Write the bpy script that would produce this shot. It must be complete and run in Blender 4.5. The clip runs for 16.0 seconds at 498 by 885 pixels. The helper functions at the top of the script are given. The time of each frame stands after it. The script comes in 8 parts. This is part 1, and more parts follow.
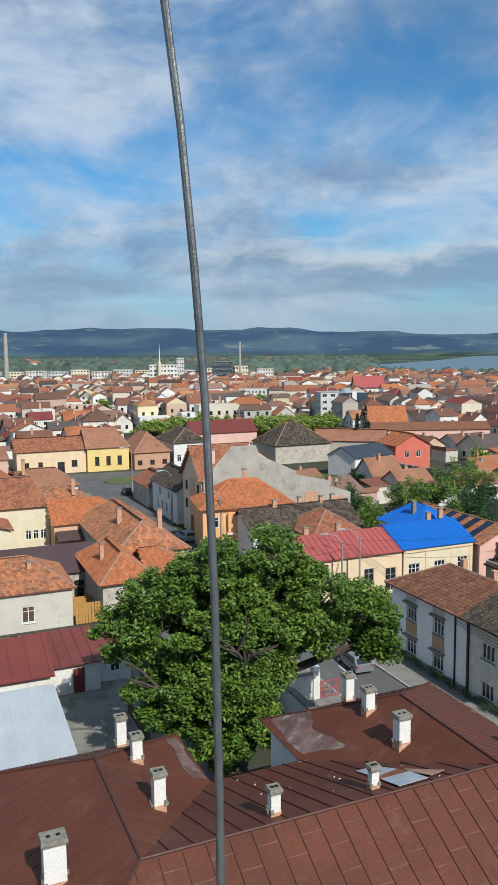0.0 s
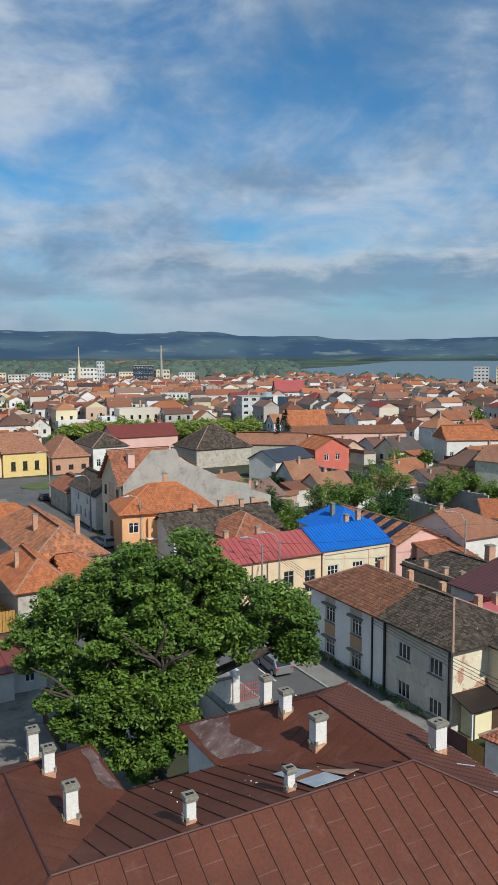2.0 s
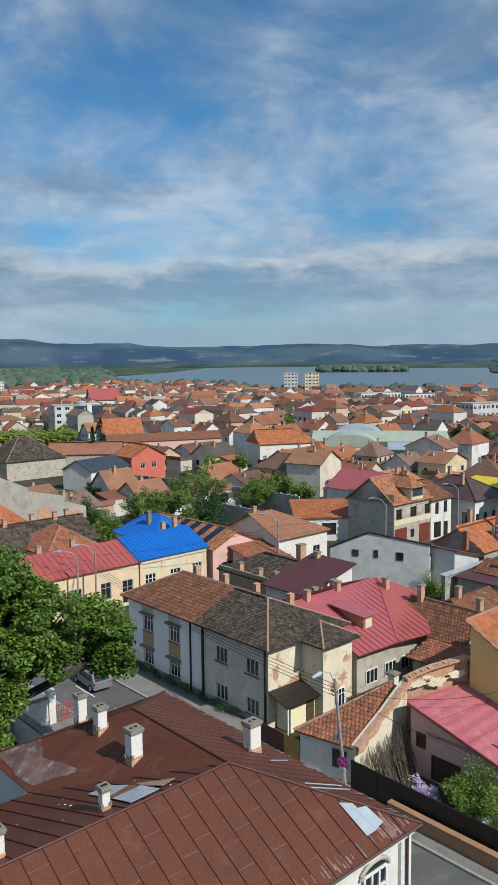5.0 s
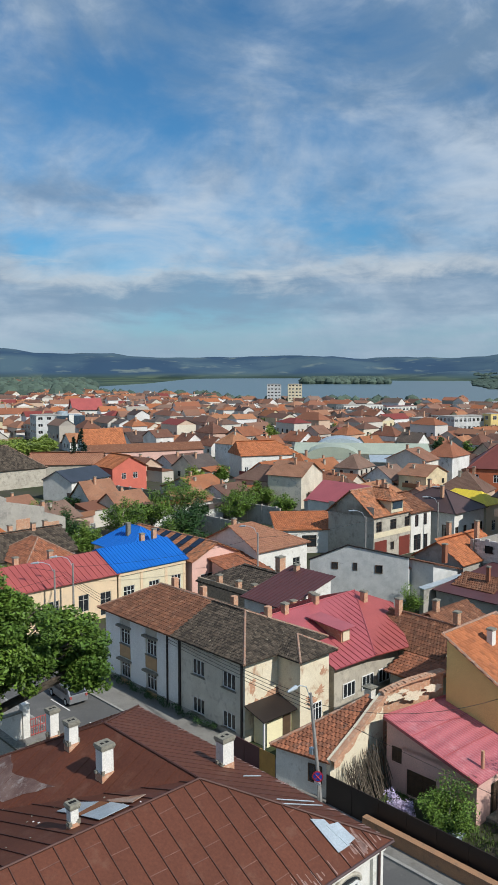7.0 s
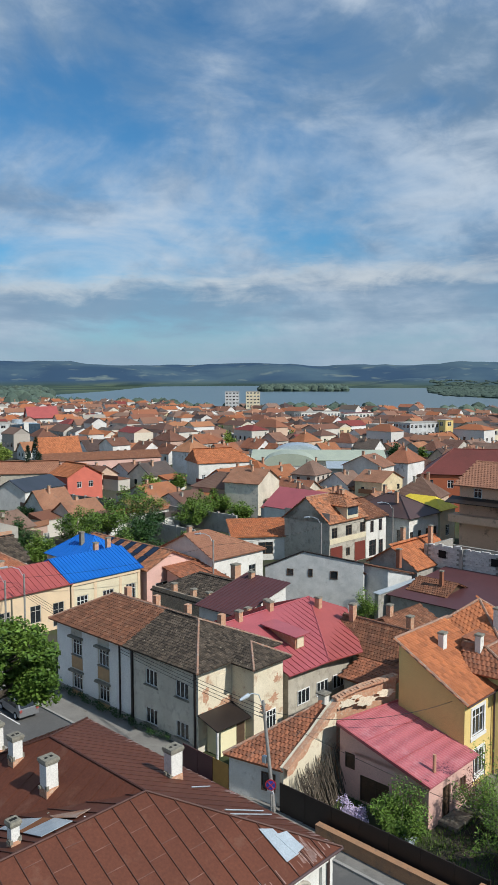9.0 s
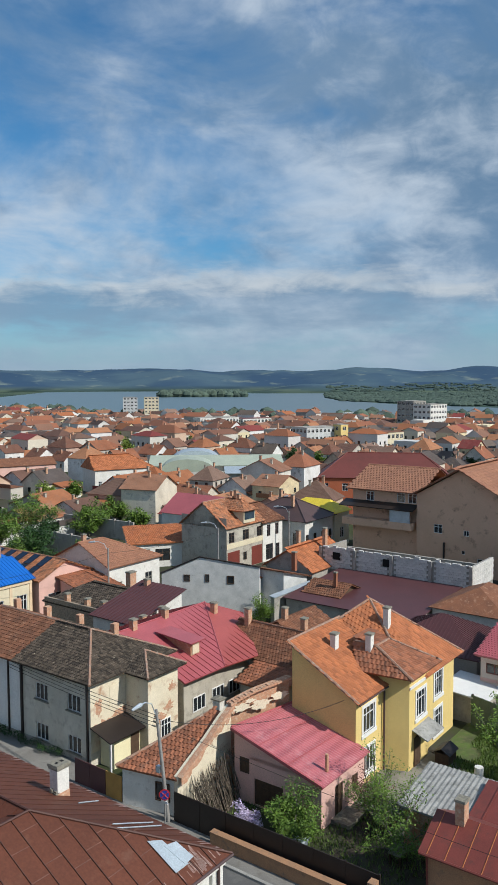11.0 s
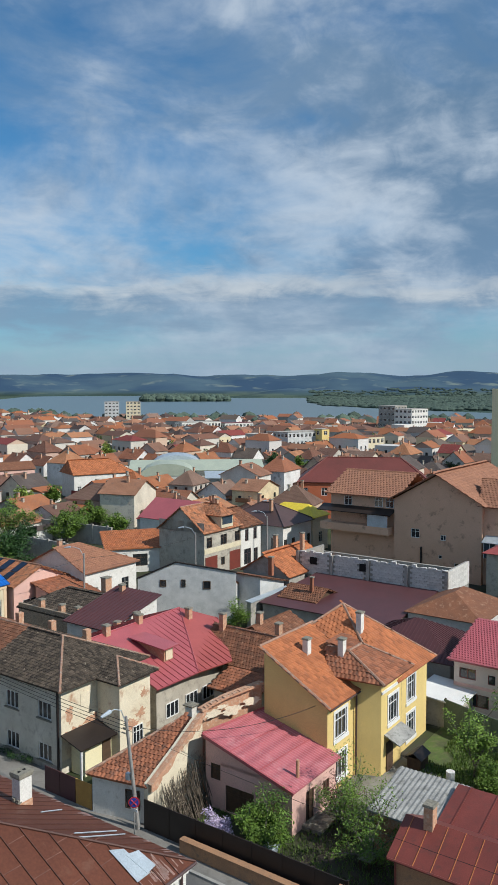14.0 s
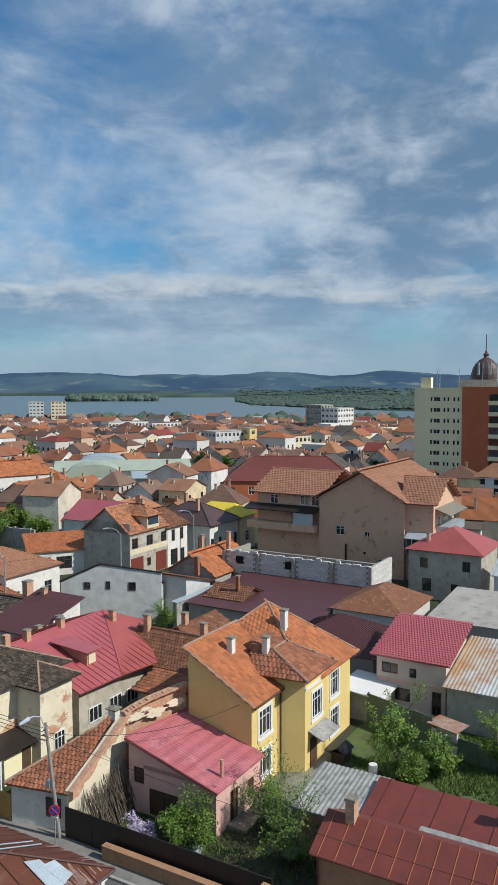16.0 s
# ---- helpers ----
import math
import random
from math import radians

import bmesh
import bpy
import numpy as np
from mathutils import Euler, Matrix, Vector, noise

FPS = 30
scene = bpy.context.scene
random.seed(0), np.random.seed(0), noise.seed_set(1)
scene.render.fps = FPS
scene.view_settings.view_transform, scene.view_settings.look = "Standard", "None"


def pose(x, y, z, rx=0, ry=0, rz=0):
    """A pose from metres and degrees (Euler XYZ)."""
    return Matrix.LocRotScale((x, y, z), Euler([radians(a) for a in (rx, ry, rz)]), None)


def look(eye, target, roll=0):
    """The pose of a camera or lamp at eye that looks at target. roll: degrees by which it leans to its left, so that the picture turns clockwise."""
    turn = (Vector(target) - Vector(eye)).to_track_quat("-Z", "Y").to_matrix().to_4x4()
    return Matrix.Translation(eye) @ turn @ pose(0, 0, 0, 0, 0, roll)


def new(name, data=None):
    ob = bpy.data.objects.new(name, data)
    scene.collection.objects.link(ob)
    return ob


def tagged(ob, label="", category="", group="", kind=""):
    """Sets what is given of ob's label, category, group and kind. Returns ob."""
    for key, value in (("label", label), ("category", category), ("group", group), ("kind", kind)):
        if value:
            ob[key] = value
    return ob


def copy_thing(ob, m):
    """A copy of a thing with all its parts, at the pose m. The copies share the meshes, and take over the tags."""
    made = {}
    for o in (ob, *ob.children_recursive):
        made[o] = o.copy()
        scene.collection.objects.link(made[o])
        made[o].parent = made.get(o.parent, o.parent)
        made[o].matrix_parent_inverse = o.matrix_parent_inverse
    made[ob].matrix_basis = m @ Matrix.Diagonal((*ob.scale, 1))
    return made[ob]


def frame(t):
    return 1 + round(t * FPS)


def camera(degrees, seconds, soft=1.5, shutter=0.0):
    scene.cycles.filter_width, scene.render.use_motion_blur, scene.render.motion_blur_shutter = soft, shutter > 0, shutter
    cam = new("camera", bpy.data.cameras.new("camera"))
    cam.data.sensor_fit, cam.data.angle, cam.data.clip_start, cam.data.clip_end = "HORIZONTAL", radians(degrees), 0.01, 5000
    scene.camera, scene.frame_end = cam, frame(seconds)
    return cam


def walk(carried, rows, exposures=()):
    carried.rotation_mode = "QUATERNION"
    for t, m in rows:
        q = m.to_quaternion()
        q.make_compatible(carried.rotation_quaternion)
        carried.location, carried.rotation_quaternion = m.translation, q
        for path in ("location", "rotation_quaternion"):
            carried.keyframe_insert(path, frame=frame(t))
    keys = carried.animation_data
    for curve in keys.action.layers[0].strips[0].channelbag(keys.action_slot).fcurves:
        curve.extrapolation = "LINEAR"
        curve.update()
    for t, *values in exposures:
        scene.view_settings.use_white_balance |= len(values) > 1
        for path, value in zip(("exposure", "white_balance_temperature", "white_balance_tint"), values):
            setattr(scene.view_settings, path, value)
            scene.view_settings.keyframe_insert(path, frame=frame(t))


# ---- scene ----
cam = camera(35.10, 16.0, soft=0.5)
PATH = [
    (0.0, pose(-0.001, 0.000, 27.001, 83.376, 0.527, -0.061)),
    (0.5, pose(0.085, 0.049, 26.994, 83.490, 0.548, 0.984)),
    (1.0, pose(0.143, 0.099, 26.947, 83.604, 0.410, 0.431)),
    (1.5, pose(0.222, 0.147, 26.945, 83.683, 0.241, -2.243)),
    (2.0, pose(0.301, 0.217, 26.921, 83.640, 0.153, -5.703)),
    (2.5, pose(0.355, 0.261, 26.909, 83.751, -0.053, -9.114)),
    (3.0, pose(0.417, 0.271, 26.901, 83.748, 0.108, -12.337)),
    (3.5, pose(0.578, 0.295, 26.914, 83.742, 1.062, -17.783)),
    (3.7, pose(0.607, 0.294, 26.918, 83.687, 1.137, -18.930)),
    (5.8, pose(0.878, 0.180, 27.015, 84.393, 0.095, -19.240)),
    (6.0, pose(0.895, 0.179, 27.021, 84.422, -0.041, -20.711)),
    (6.5, pose(1.018, 0.192, 27.052, 84.649, -0.009, -22.134)),
    (7.0, pose(1.164, 0.153, 27.063, 84.880, 0.039, -20.178)),
    (7.5, pose(1.315, 0.123, 27.054, 85.085, 0.221, -21.109)),
    (8.0, pose(1.434, 0.086, 27.058, 85.198, 0.070, -20.714)),
    (8.5, pose(1.629, 0.126, 27.031, 85.307, 0.017, -20.587)),
    (9.0, pose(1.756, 0.203, 26.968, 85.426, 0.171, -23.171)),
    (9.5, pose(1.943, 0.228, 26.926, 85.455, 0.256, -23.920)),
    (10.0, pose(2.139, 0.229, 26.904, 85.589, 0.072, -29.178)),
    (10.2, pose(2.175, 0.227, 26.904, 85.654, 0.317, -30.202)),
    (12.5, pose(2.746, -0.028, 26.938, 85.997, 0.043, -30.713)),
    (13.0, pose(2.828, -0.054, 26.935, 86.126, 0.308, -31.744)),
    (13.5, pose(2.953, -0.084, 26.930, 86.173, 0.317, -31.871)),
    (14.0, pose(3.072, -0.142, 26.926, 86.132, 0.093, -31.677)),
    (14.5, pose(3.189, -0.144, 26.913, 86.114, -0.004, -33.915)),
    (15.0, pose(3.314, -0.175, 26.905, 86.054, -0.091, -34.118)),
    (15.5, pose(3.473, -0.179, 26.892, 85.991, -0.188, -34.197)),
    (16.0, pose(3.574, -0.193, 26.856, 86.089, 0.161, -36.864)),
]
walk(cam, PATH, ((0.0, 0.01), (0.5, -0.08), (1.0, -0.16), (3.5, -0.14), (6.0, -0.11), (9.0, -0.09), (12.5, -0.11), (16.0, -0.11)))

# ---- world, sun ----
SUN_AZ, SUN_EL = 151.0, 41.0        # degrees clockwise from +y, and above the horizon
world = bpy.data.worlds.new("sky")
scene.world = world
world.use_nodes = True


def sky_nodes():
    nt = world.node_tree
    nd, ln = nt.nodes, nt.links
    nd.clear()

    def node(kind, **kw):
        n = nd.new(kind)
        for k, v in kw.items():
            n.inputs[k].default_value = v
        return n

    def math_node(op, a, b=None, c=None, clamp=False):
        n = nd.new("ShaderNodeMath")
        n.operation, n.use_clamp = op, clamp
        for i, q in enumerate((a, b, c)):
            if q is None:
                continue
            if isinstance(q, (int, float)):
                n.inputs[i].default_value = q
            else:
                ln.new(q, n.inputs[i])
        return n.outputs[0]

    def step(x, lo, hi):
        n = nd.new("ShaderNodeMapRange")
        n.interpolation_type = "SMOOTHSTEP"
        ln.new(x, n.inputs[0])
        n.inputs[1].default_value, n.inputs[2].default_value = lo, hi
        return n.outputs[0]

    def mix(f, a, b):
        n = nd.new("ShaderNodeMix")
        n.data_type = "RGBA"
        if isinstance(f, (int, float)):
            n.inputs[0].default_value = f
        else:
            ln.new(f, n.inputs[0])
        for sock, q in ((n.inputs[6], a), (n.inputs[7], b)):
            if isinstance(q, tuple):
                sock.default_value = (*q, 1)
            else:
                ln.new(q, sock)
        return n.outputs[2]

    tc = nd.new("ShaderNodeTexCoord").outputs["Generated"]
    sep = nd.new("ShaderNodeSeparateXYZ")
    ln.new(tc, sep.inputs[0])
    x, y, z = sep.outputs
    zz = math_node("MAXIMUM", z, 0.0)
    den = math_node("ADD", zz, 0.09)
    comb = nd.new("ShaderNodeCombineXYZ")
    ln.new(math_node("DIVIDE", x, den), comb.inputs[0])
    ln.new(math_node("DIVIDE", y, den), comb.inputs[1])

    def clouds(scale, detail, rough, dist, off):
        m = nd.new("ShaderNodeMapping")
        m.inputs["Location"].default_value = off
        ln.new(comb.outputs[0], m.inputs[0])
        n = node("ShaderNodeTexNoise", Scale=scale, Detail=detail, Roughness=rough, Distortion=dist)
        ln.new(m.outputs[0], n.inputs["Vector"])
        return n.outputs[0]

    sky = nd.new("ShaderNodeTexSky")
    sky.sky_type = "NISHITA"
    sky.sun_disc = False
    sky.sun_elevation, sky.sun_rotation = radians(SUN_EL), radians(SUN_AZ)
    sky.air_density, sky.dust_density, sky.ozone_density = 1.0, 0.8, 3.0
    vm = nd.new("ShaderNodeVectorMath")
    vm.operation = "MULTIPLY"
    ln.new(sky.outputs[0], vm.inputs[0])
    vm.inputs[1].default_value = (0.049, 0.098, 0.121)
    blue = vm.outputs[0]

    def lobe(az, el, wide, tall):
        """1 in the middle of a clearing in that direction, 0 away from it."""
        a, e = radians(az), radians(el)
        c = (math.sin(a) * math.cos(e), math.cos(a) * math.cos(e), math.sin(e))
        side = math_node("ADD", math_node("MULTIPLY", x, math.cos(a)), math_node("MULTIPLY", y, -math.sin(a)))
        front = math_node("ADD", math_node("MULTIPLY", x, math.sin(a)), math_node("MULTIPLY", y, math.cos(a)))
        rise = math_node("SUBTRACT", z, c[2])
        q = math_node("ADD", math_node("POWER", math_node("DIVIDE", side, math.sin(radians(wide))), 2.0),
                      math_node("POWER", math_node("DIVIDE", rise, math.sin(radians(tall))), 2.0))
        g = math_node("EXPONENT", math_node("MULTIPLY", q, -1.0))
        return math_node("MULTIPLY", g, math_node("GREATER_THAN", front, 0.0))

    clear = math_node("ADD", math_node("ADD", lobe(12, 19.0, 8, 3.2), math_node("MULTIPLY", lobe(27, 21, 10, 3), 0.7)),
                      math_node("MULTIPLY", lobe(-2, 15, 9, 3), 0.25))
    heavy = lobe(50, 17, 14, 9)
    def puffs(scale, stretch, detail, rough, dist, off):
        m = nd.new("ShaderNodeMapping")
        m.inputs["Location"].default_value = off
        m.inputs["Scale"].default_value = (1.0, 1.0, stretch)
        ln.new(tc, m.inputs[0])
        n = node("ShaderNodeTexNoise", Scale=scale, Detail=detail, Roughness=rough, Distortion=dist)
        ln.new(m.outputs[0], n.inputs["Vector"])
        return n.outputs[0]

    n1 = math_node("ADD", math_node("MULTIPLY", clouds(0.45, 9, 0.55, 0.25, (3.1, 1.7, 0.4)), 0.35), math_node("MULTIPLY", puffs(4.4, 2.0, 10, 0.56, 0.5, (1.3, 0.4, 2.0)), 0.65))
    n2 = math_node("ADD", math_node("MULTIPLY", clouds(1.1, 10, 0.62, 0.2, (7.7, 2.2, 1.3)), 0.3), math_node("MULTIPLY", puffs(8.0, 2.0, 10, 0.58, 0.45, (4.1, 2.4, 5.0)), 0.7))
    n3 = puffs(3.0, 3.0, 6, 0.5, 0.1, (8.0, 3.0, 1.0))
    n4 = puffs(17.0, 1.7, 8, 0.58, 0.6, (2.1, 6.4, 3.3))
    veil = step(math_node("ADD", math_node("SUBTRACT", n1, math_node("MULTIPLY", clear, 0.15)), math_node("MULTIPLY", heavy, 0.12)), 0.36, 0.60)
    tone = step(math_node("SUBTRACT", math_node("ADD", math_node("MULTIPLY", math_node("ADD", math_node("MULTIPLY", n2, 0.68), math_node("MULTIPLY", n4, 0.32)), 0.62), math_node("MULTIPLY", n3, 0.38)),
                          math_node("MULTIPLY", heavy, 0.06)), 0.40, 0.60)
    grey = mix(heavy, (0.205, 0.325, 0.49), (0.14, 0.245, 0.385))
    cloud = mix(tone, grey, (0.57, 0.665, 0.775))
    upper = mix(math_node("MULTIPLY", veil, 0.93), blue, cloud)
    # a long low bank of cumulus above the horizon: lit tops over blue-grey bases, with broken edges
    wide = puffs(2.2, 2.0, 5, 0.5, 0.2, (5.3, 1.1, 0.7))
    lumps = puffs(7.0, 5.0, 10, 0.62, 0.3, (0.9, 3.7, 2.9))
    h = math_node("ADD", z, math_node("ADD", math_node("MULTIPLY", math_node("SUBTRACT", wide, 0.5), 0.06), math_node("MULTIPLY", math_node("SUBTRACT", lumps, 0.5), 0.075)))
    bank = math_node("MULTIPLY", math_node("MULTIPLY", step(h, 0.058, 0.085), math_node("SUBTRACT", 1.0, step(h, 0.118, 0.142))), step(puffs(3.4, 4.0, 6, 0.55, 0.2, (2.7, 0.3, 4.4)), 0.36, 0.56))
    lit = step(math_node("ADD", h, math_node("MULTIPLY", math_node("SUBTRACT", n4, 0.5), 0.05)), 0.098, 0.132)
    bankcol = mix(lit, (0.185, 0.305, 0.455), (0.60, 0.66, 0.71))
    col = mix(math_node("MULTIPLY", bank, 0.80), upper, bankcol)
    haze = math_node("SUBTRACT", 1.0, step(z, 0.0, 0.13))
    col = mix(math_node("MULTIPLY", haze, 0.82), col, mix(heavy, (0.34, 0.465, 0.59), (0.25, 0.365, 0.485)))
    bg = nd.new("ShaderNodeBackground")
    ln.new(col, bg.inputs[0])
    bg.inputs[1].default_value = 1.0
    out = nd.new("ShaderNodeOutputWorld")
    ln.new(bg.outputs[0], out.inputs[0])


sky_nodes()
sun = new("sun", bpy.data.lights.new("sun", "SUN"))
sun.data.energy, sun.data.angle, sun.data.color = 4.65, radians(0.6), (1.0, 0.97, 0.905)
_a, _e = radians(SUN_AZ), radians(SUN_EL)
sun.matrix_world = look((0, 0, 0), (-math.sin(_a) * math.cos(_e), -math.cos(_a) * math.cos(_e), -math.sin(_e)))

# ---- materials ----
MATS = {}


def mat(name, c1, c2=None, scale=1.5, rough=0.8, bump=0.2, fine=18.0, metal=0.0, stain=None, amount=0.35, rnd=0.0, island=0.0, palette=None, ripple=None, spec=0.4):
    """Two tones mixed by coarse and fine noise, with stains, relief and a change of tone from object to object or piece to piece."""
    if name in MATS:
        return MATS[name]
    m = bpy.data.materials.new(name)
    m.use_nodes = True
    nt = m.node_tree
    nd, ln = nt.nodes, nt.links
    b = nd["Principled BSDF"]
    b.inputs["Roughness"].default_value = rough
    b.inputs["Metallic"].default_value = metal
    b.inputs["Specular IOR Level"].default_value = spec
    c2 = c2 or tuple(q * 0.75 for q in c1)
    tc = nd.new("ShaderNodeTexCoord").outputs["Object"]

    def tex(sc, detail=6, rg=0.6):
        n = nd.new("ShaderNodeTexNoise")
        n.inputs["Scale"].default_value, n.inputs["Detail"].default_value, n.inputs["Roughness"].default_value = sc, detail, rg
        ln.new(tc, n.inputs["Vector"])
        return n.outputs[0]

    def ramp(x, lo, hi):
        n = nd.new("ShaderNodeMapRange")
        ln.new(x, n.inputs[0])
        n.inputs[1].default_value, n.inputs[2].default_value = lo, hi
        return n.outputs[0]

    def mix(f, a, c, blend="MIX"):
        n = nd.new("ShaderNodeMix")
        n.data_type, n.blend_type = "RGBA", blend
        if isinstance(f, float):
            n.inputs[0].default_value = f
        else:
            ln.new(f, n.inputs[0])
        for sock, q in ((n.inputs[6], a), (n.inputs[7], c)):
            if isinstance(q, tuple):
                sock.default_value = (*q, 1)
            else:
                ln.new(q, sock)
        return n.outputs[2]

    coarse, small = tex(scale), tex(fine, 4)
    if palette:
        info = nd.new("ShaderNodeNewGeometry").outputs["Random Per Island"] if island else nd.new("ShaderNodeObjectInfo").outputs["Random"]
        cr = nd.new("ShaderNodeValToRGB")
        cr.color_ramp.interpolation = "CONSTANT"
        els = cr.color_ramp.elements
        while len(els) < len(palette):
            els.new(0.5)
        for i, q in enumerate(palette):
            els[i].position = i / len(palette)
            els[i].color = (*q, 1)
        ln.new(info, cr.inputs[0])
        hs = mix(1.0, cr.outputs[0], (0.72, 0.70, 0.68), "MULTIPLY")
        col = mix(ramp(coarse, 0.35, 0.65), cr.outputs[0], hs)
    else:
        col = mix(ramp(coarse, 0.35, 0.65), c1, c2)
    dk = nd.new("ShaderNodeMapRange")
    ln.new(small, dk.inputs[0])
    dk.inputs[1].default_value, dk.inputs[2].default_value, dk.inputs[3].default_value, dk.inputs[4].default_value = 0.3, 0.7, 0.82, 1.12
    cmb = nd.new("ShaderNodeVectorMath")
    cmb.operation = "SCALE"
    ln.new(col, cmb.inputs[0])
    ln.new(dk.outputs[0], cmb.inputs["Scale"])
    col = cmb.outputs[0]
    if stain:
        col = mix(ramp(tex(scale * 2.3 + 0.1, 9, 0.7), 0.62 - amount * 0.3, 0.72), col, stain)
    if rnd or (island and not palette):
        src = nd.new("ShaderNodeNewGeometry").outputs["Random Per Island"] if island else nd.new("ShaderNodeObjectInfo").outputs["Random"]
        k = island or rnd
        mr = nd.new("ShaderNodeMapRange")
        ln.new(src, mr.inputs[0])
        mr.inputs[3].default_value, mr.inputs[4].default_value = 1 - k, 1 + k
        sc = nd.new("ShaderNodeVectorMath")
        sc.operation = "SCALE"
        ln.new(col, sc.inputs[0])
        ln.new(mr.outputs[0], sc.inputs["Scale"])
        col = sc.outputs[0]
    ln.new(col, b.inputs["Base Color"])
    if bump:
        bp = nd.new("ShaderNodeBump")
        bp.inputs["Strength"].default_value, bp.inputs["Distance"].default_value = bump, 0.03
        ln.new(small, bp.inputs["Height"])
        if ripple:
            wv = nd.new("ShaderNodeTexWave")
            wv.bands_direction = ripple[0]
            wv.inputs["Scale"].default_value, wv.inputs["Distortion"].default_value = ripple[1], 0.4
            ln.new(tc, wv.inputs["Vector"])
            b2 = nd.new("ShaderNodeBump")
            b2.inputs["Strength"].default_value, b2.inputs["Distance"].default_value = 0.8, 0.06
            ln.new(wv.outputs[0], b2.inputs["Height"])
            ln.new(b2.outputs[0], bp.inputs["Normal"])
        ln.new(bp.outputs[0], b.inputs["Normal"])
    MATS[name] = m
    return m


def glass(name, tint):
    m = mat(name, tint, tuple(q * 0.6 for q in tint), 0.8, 0.08, 0, spec=0.8)
    return m


BROWN_METAL = mat("brown_metal_roof", (0.132, 0.044, 0.025), (0.100, 0.034, 0.020), 0.35, 0.62, 0.12, 9, stain=(0.15, 0.068, 0.045), amount=0.2, spec=0.25)
SEAM = mat("brown_metal_seam", (0.088, 0.034, 0.023), (0.070, 0.028, 0.020), 0.6, 0.6, 0.1)
JOINT = mat("worn_sheet_joint", (0.20, 0.092, 0.066), (0.105, 0.044, 0.032), 1.6, 0.7, 0.1)
FLAKED = mat("flaked_paint", (0.34, 0.22, 0.19), (0.20, 0.10, 0.08), 2.5, 0.8, 0.2, stain=(0.42, 0.36, 0.33), amount=0.4)
WEATHERED = mat("weathered_sheet", (0.20, 0.13, 0.11), (0.10, 0.05, 0.04), 0.9, 0.6, 0.2, stain=(0.33, 0.29, 0.27), amount=0.3)
GALV = mat("galvanised_sheet", (0.52, 0.58, 0.62), (0.42, 0.48, 0.52), 1.2, 0.4, 0.1, metal=0.3)
RUST = mat("rusty_sheet", (0.40, 0.36, 0.32), (0.34, 0.13, 0.04), 0.8, 0.7, 0.2, stain=(0.30, 0.10, 0.03), amount=0.6)
RUSTRED = mat("rust_red_sheet", (0.30, 0.11, 0.035), (0.20, 0.075, 0.03), 1.2, 0.8, 0.2)
WHITE = mat("white_plaster", (0.74, 0.72, 0.67), (0.64, 0.62, 0.57), 0.8, 0.9, 0.25, stain=(0.42, 0.39, 0.34), amount=0.15)
CREAM = mat("cream_plaster", (0.70, 0.62, 0.44), (0.63, 0.55, 0.39), 0.7, 0.9, 0.2)
GREYPL = mat("grey_plaster", (0.50, 0.46, 0.38), (0.40, 0.36, 0.30), 0.6, 0.92, 0.3, stain=(0.22, 0.20, 0.17), amount=0.4)
HOUSEGREY = mat("weathered_grey_plaster", (0.68, 0.64, 0.54), (0.56, 0.52, 0.43), 0.6, 0.92, 0.35, stain=(0.34, 0.30, 0.24), amount=0.35)
PIERWHITE = mat("white_painted_wall", (0.84, 0.83, 0.79), (0.77, 0.76, 0.72), 0.8, 0.9, 0.15)
TANPANEL = mat("tan_spandrel", (0.52, 0.33, 0.17), (0.44, 0.28, 0.15), 2.0, 0.85, 0.2)
PEEL = mat("peeling_plaster", (0.76, 0.68, 0.52), (0.66, 0.58, 0.43), 0.5, 0.92, 0.4, stain=(0.40, 0.22, 0.13), amount=0.26)
CONCRETE = mat("bare_render", (0.42, 0.39, 0.34), (0.33, 0.31, 0.28), 0.35, 0.95, 0.3, stain=(0.20, 0.19, 0.17), amount=0.35)
DARKWALL = mat("dark_render", (0.14, 0.13, 0.12), (0.10, 0.095, 0.088), 0.4, 0.95, 0.3, stain=(0.22, 0.21, 0.19), amount=0.2)
PALEWALL = mat("pale_grey_cream_render", (0.57, 0.54, 0.47), (0.50, 0.47, 0.41), 0.5, 0.92, 0.2, stain=(0.36, 0.34, 0.29), amount=0.15)
FIREWALL = mat("pale_grey_render", (0.60, 0.60, 0.585), (0.47, 0.48, 0.47), 0.9, 0.95, 0.3, stain=(0.30, 0.30, 0.29), amount=0.12)
YELLOW = mat("yellow_render", (0.74, 0.56, 0.22), (0.68, 0.51, 0.20), 0.5, 0.85, 0.15)
APRICOT = mat("apricot_render", (0.78, 0.42, 0.20), (0.70, 0.37, 0.18), 0.5, 0.85, 0.15)
PEACH = mat("peach_render", (0.76, 0.58, 0.38), (0.68, 0.52, 0.35), 0.5, 0.9, 0.2, stain=(0.5, 0.42, 0.33), amount=0.2)
PINKPL = mat("pink_render", (0.72, 0.45, 0.38), (0.64, 0.40, 0.34), 0.5, 0.9, 0.2)
TANWALL = mat("tan_render", (0.70, 0.44, 0.30), (0.63, 0.39, 0.26), 0.25, 0.9, 0.15, stain=(0.22, 0.13, 0.09), amount=0.2)
PALEYEL = mat("pale_yellow_render", (0.84, 0.77, 0.50), (0.78, 0.71, 0.46), 0.2, 0.85, 0.1)
BRICKRED = mat("orange_red_render", (0.52, 0.15, 0.07), (0.46, 0.13, 0.06), 0.3, 0.85, 0.1)
OLDBRICK = mat("old_brick", (0.54, 0.29, 0.18), (0.44, 0.24, 0.15), 2.0, 0.95, 0.6, fine=9, stain=(0.58, 0.50, 0.38), amount=0.4)
